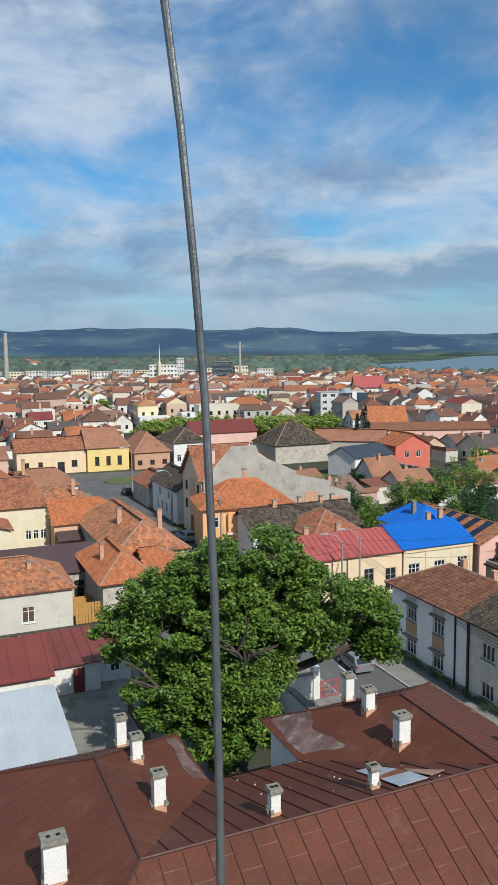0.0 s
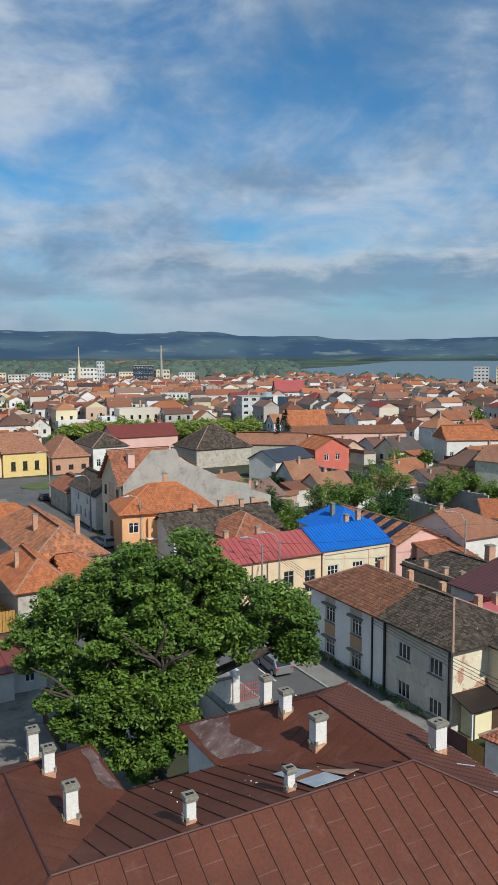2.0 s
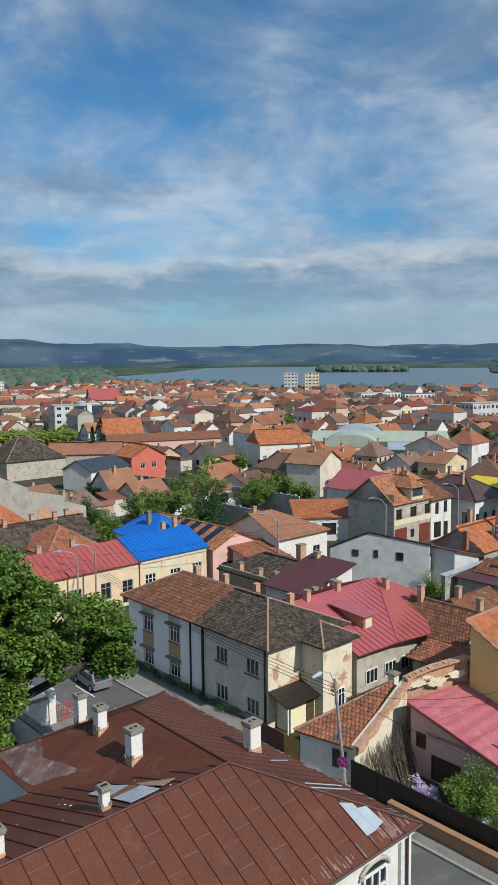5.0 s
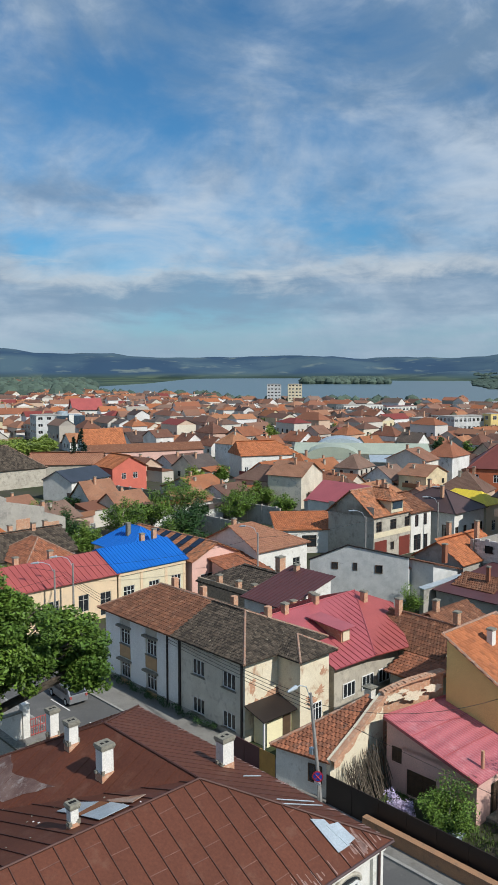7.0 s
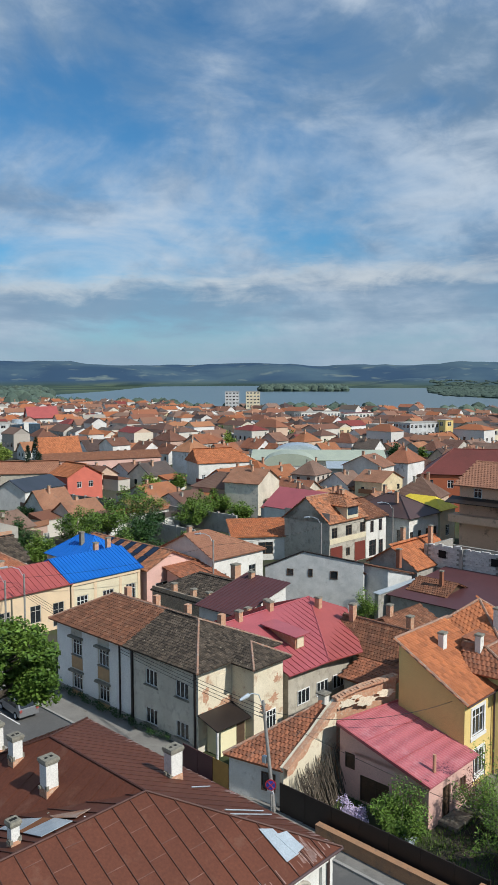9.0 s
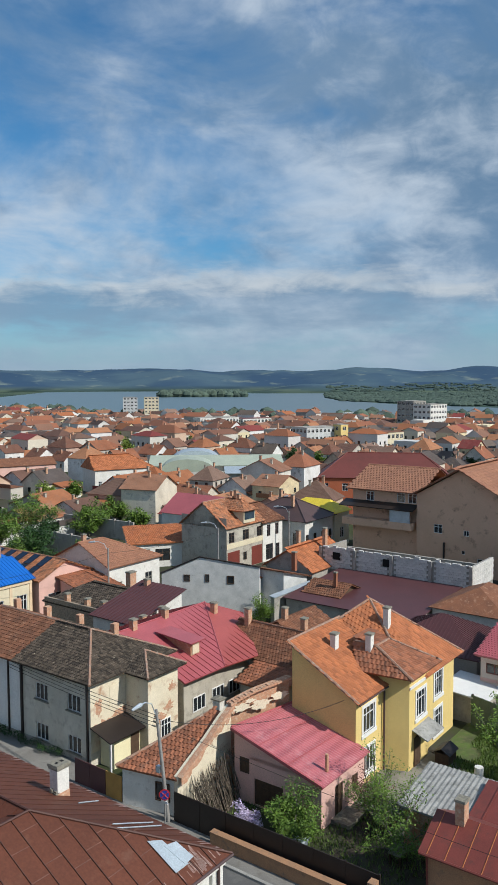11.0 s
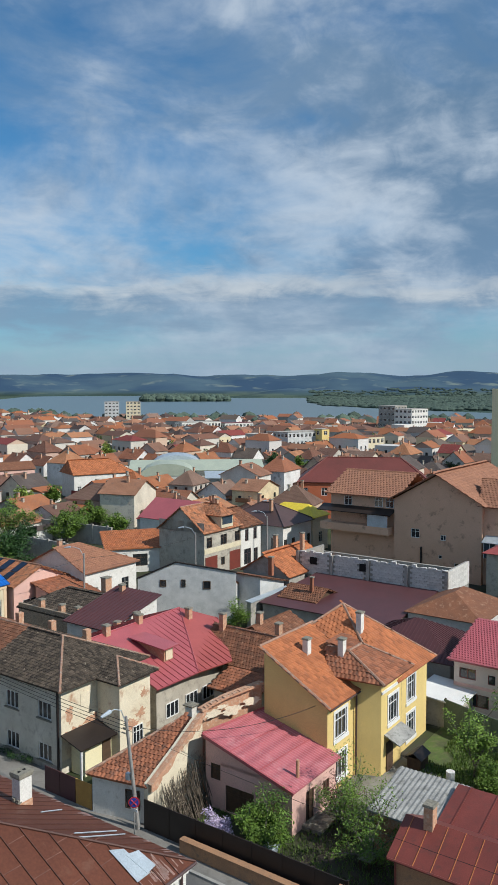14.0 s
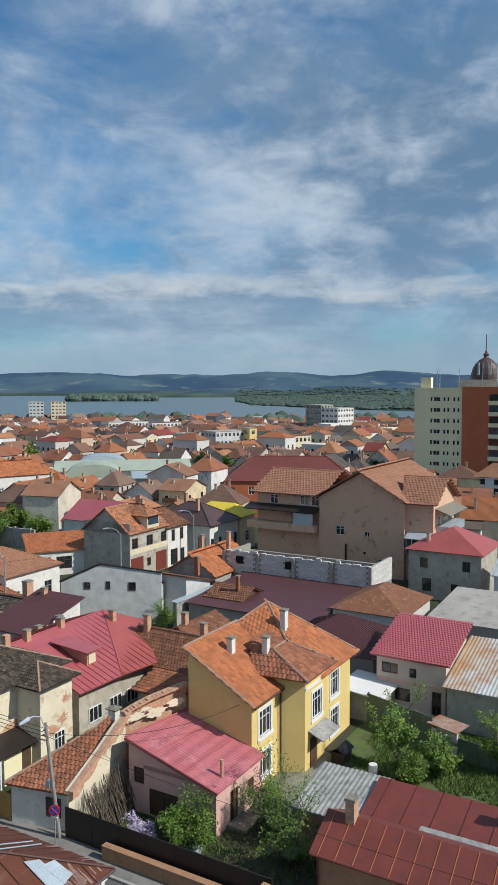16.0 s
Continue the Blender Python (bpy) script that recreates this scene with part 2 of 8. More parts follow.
BRICK = mat("brick", (0.38, 0.15, 0.08), (0.30, 0.12, 0.07), 3.0, 0.9, 0.4, rnd=0.25)
BLOCK = mat("aerated_block", (0.62, 0.60, 0.56), (0.52, 0.50, 0.47), 2.0, 0.95, 0.3, rnd=0.12)
MORTAR = mat("mortar", (0.33, 0.31, 0.28), (0.26, 0.25, 0.22), 3.0, 0.95, 0.3)
TILE_ORANGE = mat("orange_tile", (0.43, 0.145, 0.055), (0.35, 0.12, 0.05), 0.8, 0.8, 0.25, island=0.22, stain=(0.30, 0.13, 0.07), amount=0.22)
TILE_OLD = mat("old_orange_tile", (0.42, 0.16, 0.07), (0.30, 0.13, 0.07), 0.5, 0.85, 0.3, island=0.35, stain=(0.15, 0.11, 0.08), amount=0.4)
TILE_BROWN = mat("brown_tile", (0.20, 0.082, 0.042), (0.15, 0.064, 0.036), 0.9, 0.85, 0.3, island=0.3, stain=(0.33, 0.19, 0.12), amount=0.25)
TILE_RUST = mat("rust_tile", (0.33, 0.12, 0.06), (0.25, 0.10, 0.055), 0.9, 0.85, 0.3, island=0.28, stain=(0.14, 0.09, 0.07), amount=0.3)
TILE_MOSS = mat("mossy_dark_tile", (0.082, 0.062, 0.045), (0.054, 0.042, 0.032), 2.4, 0.95, 0.4, island=0.55, stain=(0.30, 0.26, 0.19), amount=0.12)
TILE_FLAT = mat("clean_brown_tile", (0.33, 0.155, 0.09), (0.28, 0.13, 0.08), 0.6, 0.85, 0.2, island=0.12)
RIDGE = mat("ridge_tile", (0.36, 0.19, 0.12), (0.26, 0.17, 0.13), 2.0, 0.9, 0.4, stain=(0.40, 0.36, 0.30), amount=0.4)
RIDGE_OR = mat("orange_ridge_tile", (0.50, 0.17, 0.06), (0.42, 0.15, 0.06), 2.0, 0.85, 0.3)
PINK_METAL = mat("crimson_metal_roof", (0.43, 0.105, 0.115), (0.37, 0.09, 0.10), 0.5, 0.36, 0.08, spec=0.5)
PINK_SHEET = mat("crimson_sheet", (0.49, 0.15, 0.165), (0.43, 0.125, 0.14), 0.4, 0.30, 0.1, stain=(0.56, 0.24, 0.25), amount=0.3, spec=0.6, ripple=("Y", 0.35))
RED_METAL = mat("dull_red_metal_roof", (0.20, 0.048, 0.036), (0.16, 0.040, 0.031), 0.7, 0.48, 0.14, stain=(0.11, 0.042, 0.034), amount=0.3)
RED_PAINT = mat("red_painted_metal", (0.40, 0.095, 0.085), (0.34, 0.08, 0.075), 0.5, 0.45, 0.08)
PURPLE = mat("dark_plum_metal_roof", (0.105, 0.040, 0.042), (0.085, 0.035, 0.037), 0.5, 0.45, 0.1)
DARK_METAL = mat("dark_brown_metal", (0.092, 0.055, 0.052), (0.074, 0.046, 0.044), 0.4, 0.5, 0.1)
BLUE_METAL = mat("bright_blue_metal_roof", (0.008, 0.145, 0.54), (0.007, 0.125, 0.47), 0.4, 0.42, 0.06)
ASBESTOS = mat("corrugated_grey_sheet", (0.36, 0.36, 0.34), (0.25, 0.25, 0.24), 1.2, 0.9, 0.3, stain=(0.13, 0.13, 0.12), amount=0.4)
PALE_SHEET = mat("pale_corrugated_sheet", (0.47, 0.51, 0.53), (0.41, 0.45, 0.47), 0.5, 0.45, 0.05)
ASPHALT = mat("asphalt", (0.125, 0.122, 0.118), (0.095, 0.094, 0.092), 0.25, 0.95, 0.2, fine=30, stain=(0.16, 0.155, 0.145), amount=0.25)
PAVING = mat("pavement", (0.24, 0.23, 0.21), (0.19, 0.18, 0.165), 0.6, 0.95, 0.2, stain=(0.14, 0.13, 0.11), amount=0.3)
KERB = mat("kerb_stone", (0.36, 0.35, 0.32), (0.28, 0.27, 0.25), 2.0, 0.9, 0.2)
PAINT = mat("road_paint", (0.72, 0.72, 0.70), (0.60, 0.60, 0.58), 2.0, 0.7, 0.05)
EARTH = mat("garden_earth", (0.075, 0.060, 0.043), (0.045, 0.037, 0.028), 0.6, 1.0, 0.5, stain=(0.06, 0.085, 0.03), amount=0.45)
GRASS = mat("grass_ground", (0.09, 0.15, 0.03), (0.075, 0.09, 0.04), 0.9, 0.95, 0.5, stain=(0.15, 0.14, 0.07), amount=0.4)
YARD = mat("yard_concrete", (0.27, 0.255, 0.22), (0.17, 0.165, 0.14), 0.35, 0.95, 0.25, stain=(0.09, 0.086, 0.07), amount=0.35)
WOOD = mat("dark_wood", (0.10, 0.06, 0.035), (0.07, 0.042, 0.026), 3.0, 0.8, 0.3)
WOODY = mat("ochre_wood", (0.46, 0.26, 0.07), (0.38, 0.21, 0.06), 2.0, 0.8, 0.2)
FENCE = mat("dark_brown_panel", (0.028, 0.020, 0.017), (0.022, 0.016, 0.014), 1.0, 0.5, 0.05)
PLINTH = mat("ochre_low_wall", (0.40, 0.22, 0.12), (0.33, 0.19, 0.11), 1.0, 0.9, 0.2, stain=(0.2, 0.14, 0.1), amount=0.3)
PVC = mat("white_window_frame", (0.78, 0.78, 0.76), (0.72, 0.72, 0.70), 1.0, 0.4, 0.0)
OLDFRAME = mat("old_window_frame", (0.42, 0.40, 0.36), (0.32, 0.30, 0.27), 3.0, 0.8, 0.1)
PANE = glass("window_glass", (0.025, 0.03, 0.035))
GLASSBLUE = glass("blue_glass", (0.05, 0.08, 0.11))
SOLAR = glass("solar_cell", (0.012, 0.018, 0.035))
CONDUCTOR = mat("grey_metal_rod", (0.16, 0.17, 0.175), (0.11, 0.115, 0.12), 8.0, 0.45, 0.1, fine=60, metal=0.5)
POLE = mat("concrete_pole", (0.30, 0.29, 0.27), (0.22, 0.21, 0.20), 1.5, 0.9, 0.2)
CABLE = mat("black_cable", (0.02, 0.02, 0.02), (0.015, 0.015, 0.015), 1, 0.6, 0)
BARK = mat("bark", (0.10, 0.08, 0.06), (0.06, 0.05, 0.04), 3.0, 0.95, 0.6)
LIMB = mat("pale_bark", (0.22, 0.20, 0.17), (0.12, 0.105, 0.09), 3.0, 0.95, 0.5)
TWIG = mat("grey_twigs", (0.15, 0.12, 0.09), (0.085, 0.068, 0.052), 2.0, 0.95, 0.4, island=0.4)
CAPSTONE = mat("weathered_cap", (0.27, 0.25, 0.20), (0.16, 0.15, 0.12), 5.0, 0.95, 0.5)
FLAT_BLACK = mat("flat_black", (0.012, 0.011, 0.010), (0.008, 0.008, 0.008), 1, 1.0, 0)


def leaf_mat(name, c1, c2):
    m = mat(name, c1, c2, 0.35, 0.55, 0.0, island=0.35, spec=0.3)
    b = m.node_tree.nodes["Principled BSDF"]
    b.inputs["Subsurface Weight"].default_value = 0.0
    return m


LEAF = leaf_mat("fresh_leaf", (0.125, 0.205, 0.030), (0.066, 0.128, 0.02))
LEAF2 = leaf_mat("spring_leaf", (0.15, 0.24, 0.04), (0.11, 0.19, 0.03))
LEAF3 = leaf_mat("dark_leaf", (0.035, 0.085, 0.02), (0.028, 0.065, 0.018))
PARKLEAF = leaf_mat("lime_leaf", (0.25, 0.32, 0.06), (0.19, 0.26, 0.05))
NEEDLE = leaf_mat("needle", (0.018, 0.045, 0.022), (0.013, 0.033, 0.017))
GRASSBLADE = leaf_mat("grass_blade", (0.12, 0.185, 0.035), (0.085, 0.14, 0.028))
BLOSSOM = leaf_mat("lilac_blossom", (0.42, 0.34, 0.52), (0.55, 0.48, 0.60))
REDTWIG = leaf_mat("purple_leaf", (0.16, 0.05, 0.04), (0.10, 0.04, 0.03))
PAL_R = [(0.33, 0.125, 0.062), (0.20, 0.09, 0.058), (0.29, 0.118, 0.066), (0.15, 0.078, 0.056), (0.37, 0.145, 0.066), (0.19, 0.11, 0.08), (0.24, 0.05, 0.043), (0.15, 0.115, 0.092), (0.30, 0.145, 0.09), (0.085, 0.055, 0.048), (0.24, 0.15, 0.112), (0.40, 0.14, 0.058), (0.17, 0.088, 0.064), (0.26, 0.135, 0.09), (0.35, 0.17, 0.10), (0.11, 0.088, 0.08), (0.34, 0.13, 0.07), (0.42, 0.19, 0.095), (0.24, 0.10, 0.06)]
PAL_W = [(0.80, 0.79, 0.76), (0.78, 0.77, 0.75), (0.74, 0.71, 0.64), (0.76, 0.75, 0.72), (0.66, 0.60, 0.50), (0.72, 0.66, 0.54), (0.46, 0.43, 0.39), (0.80, 0.79, 0.77), (0.64, 0.47, 0.35), (0.56, 0.52, 0.46), (0.74, 0.64, 0.42), (0.74, 0.73, 0.70), (0.60, 0.42, 0.34)]
ROOFS = mat("town_roof_tile", (0, 0, 0), None, 0.25, 0.85, 0.25, fine=6, palette=PAL_R, ripple=("Z", 2.6), stain=(0.16, 0.11, 0.08), amount=0.2)
WALLS = mat("town_wall_render", (0, 0, 0), None, 0.3, 0.9, 0.15, palette=PAL_W, stain=(0.3, 0.28, 0.25), amount=0.15)
ROOFS_FAR = mat("far_roof_tile", (0, 0, 0), None, 0.02, 0.85, 0, island=1, palette=PAL_R)
WALLS_FAR = mat("far_wall_render", (0, 0, 0), None, 0.02, 0.9, 0, island=1, palette=PAL_W)
# distant woods: pale blue-grey tones carry haze mixed into the leaf colour
HAZY_BANKWOOD = mat("hazy_bank_woodland", (0.050, 0.080, 0.066), (0.070, 0.102, 0.078), 0.01, 1.0, 0, island=0.18)
HAZY_FARWOOD = mat("hazy_far_woodland", (0.058, 0.090, 0.074), (0.085, 0.118, 0.085), 0.01, 1.0, 0, island=0.3)

# ---- mesh helpers ----
GRID = 23.0                                  # the streets' turn from the world's x axis, degrees
GU, GV = (math.cos(radians(GRID)), math.sin(radians(GRID))), (-math.sin(radians(GRID)), math.cos(radians(GRID)))


def uv(u, v, z=0.0):
    """World place of a point of the street grid: u across the streets, v along them."""
    return Vector((GU[0] * u + GV[0] * v, GU[1] * u + GV[1] * v, z))


class Shape:
    """Vertices and faces of one part."""

    def __init__(self):
        self.v, self.f = [], []

    def poly(self, pts):
        n = len(self.v)
        self.v += [tuple(p) for p in pts]
        self.f.append(tuple(range(n, n + len(pts))))
        return self

    def box(self, x0, x1, y0, y1, z0, z1, taper=0.0):
        n, t = len(self.v), taper
        self.v += [(x0, y0, z0), (x1, y0, z0), (x1, y1, z0), (x0, y1, z0), (x0 + t, y0 + t, z1), (x1 - t, y0 + t, z1), (x1 - t, y1 - t, z1), (x0 + t, y1 - t, z1)]
        self.f += [tuple(n + i for i in q) for q in ((3, 2, 1, 0), (4, 5, 6, 7), (0, 1, 5, 4), (1, 2, 6, 5), (2, 3, 7, 6), (3, 0, 4, 7))]
        return self

    def tube(self, pts, r0, r1=None, sides=8):
        """A round bar along a line of points, thinning from r0 to r1."""
        r1 = r0 if r1 is None else r1
        pts = [Vector(p) for p in pts]
        rings = []
        for i, p in enumerate(pts):
            d = (pts[min(i + 1, len(pts) - 1)] - pts[max(i - 1, 0)]).normalized()
            side = d.cross(Vector((0.31, 0.17, 0.93)))
            side = (side if side.length > 0.05 else d.cross(Vector((1, 0, 0)))).normalized()
            up = d.cross(side)
            r = r0 + (r1 - r0) * i / max(1, len(pts) - 1)
            n = len(self.v)
            self.v += [tuple(p + (side * math.cos(a) + up * math.sin(a)) * r) for a in (2 * math.pi * k / sides for k in range(sides))]
            rings.append(n)
        for a, b in zip(rings, rings[1:]):
            self.f += [(a + k, a + (k + 1) % sides, b + (k + 1) % sides, b + k) for k in range(sides)]
        self.f += [tuple(rings[0] + k for k in reversed(range(sides))), tuple(rings[-1] + k for k in range(sides))]
        return self

    def slab(self, pts, thick):
        """A flat polygon with thickness below it."""
        pts = [Vector(p) for p in pts]
        nrm = Vector((0, 0, 0))
        for i in range(len(pts)):
            nrm += (pts[i] - pts[0]).cross(pts[(i + 1) % len(pts)] - pts[0])
        nrm.normalize()
        if nrm.z < -1e-6:
            pts, nrm = pts[::-1], -nrm
        low = [p - nrm * thick for p in pts]
        self.poly(pts).poly(low[::-1])
        for i in range(len(pts)):
            j = (i + 1) % len(pts)
            self.poly([pts[i], low[i], low[j], pts[j]])
        return self

    def mesh(self, name, material):
        me = bpy.data.meshes.new(name)
        me.from_pydata(self.v, [], self.f)
        me.materials.append(material)
        me.update()
        return me


def part(name, shape, material, parent=None, label="", kind=""):
    me = shape if isinstance(shape, bpy.types.Mesh) else shape.mesh(name, material)
    ob = new(name, me)
    ob.parent = parent
    return tagged(ob, label, kind=kind)


def thing(name, label, category, at, group="", kind=""):
    ob = new(name)
    ob.empty_display_size = 0.3
    ob.matrix_world = at
    return tagged(ob, label, category, group, kind)


def grid_pose(u, v, turn=0.0, z=0.0):
    p = uv(u, v, z)
    return pose(p.x, p.y, p.z, 0, 0, GRID + turn)


def inside(px, py, ring):
    c = False
    for i in range(len(ring)):
        (ax, ay), (bx, by) = ring[i], ring[i - 1]
        if (ay > py) != (by > py) and px < (bx - ax) * (py - ay) / (by - ay) + ax:
            c = not c
    return c


# ---- roofs ----
def plane_of(pts):
    """Origin, eave direction, up-slope direction, normal and the outline in those two directions. The first two points are the eave."""
    p = [Vector(q) for q in pts]
    e = (p[1] - p[0]).normalized()
    n = e.cross(p[2] - p[0]).normalized()
    if n.z < 0:
        n = -n
    s = n.cross(e)
    if s.z < 0:
        s = -s
    return p[0], e, s, n, [((q - p[0]).dot(e), (q - p[0]).dot(s)) for q in p]


def tiles(shape, pts, w=0.30, h=0.36, rng=random, lift=0.03):
    o, e, s, n, ring = plane_of(pts)
    x0, x1 = min(q[0] for q in ring), max(q[0] for q in ring)
    y1 = max(q[1] for q in ring)
    rows = int(y1 / h) + 1
    for r in range(rows):
        yc = (r + 0.5) * h
        off = (r % 2) * w * 0.5
        for c in range(int((x1 - x0) / w) + 2):
            xc = x0 + c * w + off
            if not inside(xc, min(yc, y1 - 0.02), ring):
                continue
            jit = rng.uniform(-0.012, 0.012)
            a, b = o + e * (xc - w * 0.49) + s * (r * h + jit), o + e * (xc + w * 0.49) + s * (r * h + jit)
            m = (a + b) / 2
            lo, hi, cr = n * (lift + 0.03), n * lift, n * (lift + 0.065 + rng.uniform(0, 0.012))
            k = len(shape.v)
            up = s * (h * 1.06)
            shape.v += [tuple(q) for q in (a + lo, m + cr, b + lo, a + hi + up, m + cr + up - n * 0.03, b + hi + up, a + n * 0.0, b + n * 0.0)]
            shape.f += [(k, k + 1, k + 4, k + 3), (k + 1, k + 2, k + 5, k + 4), (k + 6, k + 7, k + 2, k + 1, k)]


def seams(pts, gap, material, parent, w=0.035, h=0.06, name="seam", start=0.5):
    """Standing seams up a metal slope, each one a part."""
    o, e, s, n, ring = plane_of(pts)
    x0, x1 = min(q[0] for q in ring), max(q[0] for q in ring)
    x = x0 + gap * start
    while x < x1 - 0.05:
        ys = []
        for i in range(len(ring)):
            (ax, ay), (bx, by) = ring[i], ring[i - 1]
            if (ax > x) != (bx > x):
                ys.append(ay + (by - ay) * (x - ax) / (bx - ax))
        if len(ys) >= 2 and max(ys) - min(ys) > 0.25:
            a, b = o + e * x + s * min(ys), o + e * x + s * max(ys)
            sh = Shape()
            k = e * w
            sh.slab([a - k + n * h, a + k + n * h, b + k + n * h, b - k + n * h], h - 0.004)
            part(name, sh, material, parent)
        x += gap


def corrugated(shape, pts, pitch=0.25, h=0.05):
    """A wavy sheet over a slope."""
    o, e, s, n, ring = plane_of(pts)
    x0, x1 = min(q[0] for q in ring), max(q[0] for q in ring)
    cols = []
    k = 0
    x = x0 + 0.001
    while x < x1:
        ys = []
        for i in range(len(ring)):
            (ax, ay), (bx, by) = ring[i], ring[i - 1]
            if (ax > x) != (bx > x):
                ys.append(ay + (by - ay) * (x - ax) / (bx - ax))
        if len(ys) >= 2:
            z = n * (0.01 + (h if k % 2 else 0))
            cols.append((o + e * x + s * min(ys) + z, o + e * x + s * max(ys) + z))
        k += 1
        x += pitch / 2
    for (a, b), (c, d) in zip(cols, cols[1:]):
        shape.poly([a, c, d, b])


def roof_lines(L, W, ze, rise, kind, axis="x", over=0.4, inset=None, low="S", ends=(None, None)):
    """Slopes (eave first) and ridge and hip lines of a roof over a rectangle about the origin."""
    if kind == "shed":
        a, b = L / 2 + over, W / 2 + over
        q = {"S": [(-a, -b, 0), (a, -b, 0), (a, b, 1), (-a, b, 1)], "N": [(a, b, 0), (-a, b, 0), (-a, -b, 1), (a, -b, 1)],
             "W": [(-a, b, 0), (-a, -b, 0), (a, -b, 1), (a, b, 1)], "E": [(a, -b, 0), (a, b, 0), (-a, b, 1), (-a, -b, 1)]}[low]
        return [[(x, y, ze + rise * k) for x, y, k in q]], []
    if axis == "y":
        L, W = W, L
    a, b = L / 2 + over, W / 2 + over
    i0 = i1 = 0.0
    if kind == "hip":
        i0 = i1 = min(a, b if inset is None else inset)
    i0 = i0 if ends[0] is None else ends[0]
    i1 = i1 if ends[1] is None else ends[1]
    r0, r1 = (-a + i0, 0, ze + rise), (a - i1, 0, ze + rise)
    A, B, C, D = (-a, -b, ze), (a, -b, ze), (a, b, ze), (-a, b, ze)
    sl = [[A, B, r1, r0], [C, D, r0, r1]]
    li = [(r0, r1)] if r1[0] - r0[0] > 0.1 else []
    if i0:
        sl.append([D, A, r0])
        li += [(A, r0), (D, r0)]
    if i1:
        sl.append([B, C, r1])
        li += [(B, r1), (C, r1)]
    if r1[0] - r0[0] <= 0.1:
        sl = [[q for k, q in enumerate(p) if k == 0 or (Vector(q) - Vector(p[k - 1])).length > 0.15] for p in sl]
    if axis == "y":
        t = lambda q: (-q[1], q[0], q[2])
        sl, li = [[t(q) for q in p] for p in sl], [(t(p), t(q)) for p, q in li]
    return sl, li


def cover(root, slopes, lines, style, material, ridge=None, gap=0.6, name="roof", label="", tile=(0.30, 0.36), rng=random, line_r=0.11):
    deck = Shape()
    for p in slopes:
        deck.slab(p, 0.10)
    roof = part(name, deck, material, root, label)
    if style == "tile":
        sh = Shape()
        for p in slopes:
            tiles(sh, p, tile[0], tile[1], rng)
        part("tiles", sh, material, roof, kind="stuff")
    elif style == "seam":
        for p in slopes:
            seams(p, gap, material, roof)
    elif style == "corrugated":
        sh = Shape()
        for p in slopes:
            corrugated(sh, p, gap)
        part("sheeting", sh, material, roof)
    if ridge:
        for a, b in lines:
            a, b = Vector(a), Vector(b)
            part("ridge_cap", Shape().tube([a + Vector((0, 0, 0.03)), b + Vector((0, 0, 0.03))], line_r, sides=6), ridge, roof)
    return roof


# ---- walls with openings, windows ----
WINDOWS = {}


def window_meshes(w, h, frame_mat, pane_mat, bars):
    key = (round(w, 2), round(h, 2), frame_mat.name, pane_mat.name, bars)
    if key not in WINDOWS:
        t = 0.07 if w > 0.7 else 0.05
        fr = Shape()
        fr.box(-w / 2, w / 2, -0.04, 0.03, 0, t).box(-w / 2, w / 2, -0.04, 0.03, h - t, h)
        fr.box(-w / 2, -w / 2 + t, -0.04, 0.03, t, h - t).box(w / 2 - t, w / 2, -0.04, 0.03, t, h - t)
        for k in range(1, bars):
            x = -w / 2 + w * k / bars
            fr.box(x - t * 0.5, x + t * 0.5, -0.035, 0.02, t, h - t)
        if h > 1.25 and bars > 1:
            fr.box(-w / 2 + t, w / 2 - t, -0.03, 0.02, h * 0.68, h * 0.68 + t * 0.7)
        pn = Shape().box(-w / 2 + 0.02, w / 2 - 0.02, 0.0, 0.012, 0.02, h - 0.02)
        WINDOWS[key] = (fr.mesh("window", frame_mat), pn.mesh("pane", pane_mat))
    return WINDOWS[key]


SIDES = {"S": (0, -1, 0), "E": (1, 0, 90), "N": (0, 1, 180), "W": (-1, 0, -90)}


def side_frame(side, L, W):
    """Maps (along, out, up) of a wall to the house's own axes."""
    if side == "S":
        return L, lambda a, o, z: (a, -W / 2 - o, z)
    if side == "N":
        return L, lambda a, o, z: (-a, W / 2 + o, z)
    if side == "E":
        return W, lambda a, o, z: (L / 2 + o, a, z)
    return W, lambda a, o, z: (-L / 2 - o, -a, z)


def walls(root, L, W, ze, material, openings=None, tops=None, z0=-0.3, reveal=0.16, name="wall", label=""):
    """Four walls about the origin. openings: side -> [(along, sill, width, height)]; tops: side -> outline above the eave."""
    sh = Shape()
    for side in "SENW":
        length, to = side_frame(side, L, W)
        ops = (openings or {}).get(side, [])
        xs = sorted({-length / 2, length / 2, *[a - w / 2 for a, _, w, _ in ops], *[a + w / 2 for a, _, w, _ in ops]})
        zs = sorted({z0, ze, *[s for _, s, _, _ in ops], *[s + h for _, s, _, h in ops]})
        for x0, x1 in zip(xs, xs[1:]):
            for za, zb in zip(zs, zs[1:]):
                cx, cz = (x0 + x1) / 2, (za + zb) / 2
                if any(abs(cx - a) < w / 2 and s < cz < s + h for a, s, w, h in ops):
                    continue
                sh.poly([to(x0, 0, za), to(x1, 0, za), to(x1, 0, zb), to(x0, 0, zb)])
        for a, s, w, h in ops:
            q = [(a - w / 2, s), (a + w / 2, s), (a + w / 2, s + h), (a - w / 2, s + h)]
            for (ax, az), (bx, bz) in zip(q, q[1:] + q[:1]):
                sh.poly([to(ax, 0, az), to(ax, -reveal, az), to(bx, -reveal, bz), to(bx, 0, bz)])
        top = (tops or {}).get(side)
        if top:
            sh.poly([to(-length / 2, 0, ze), to(length / 2, 0, ze)] + [to(a, 0, z) for a, z in top])
    return part(name, sh, material, root, label)


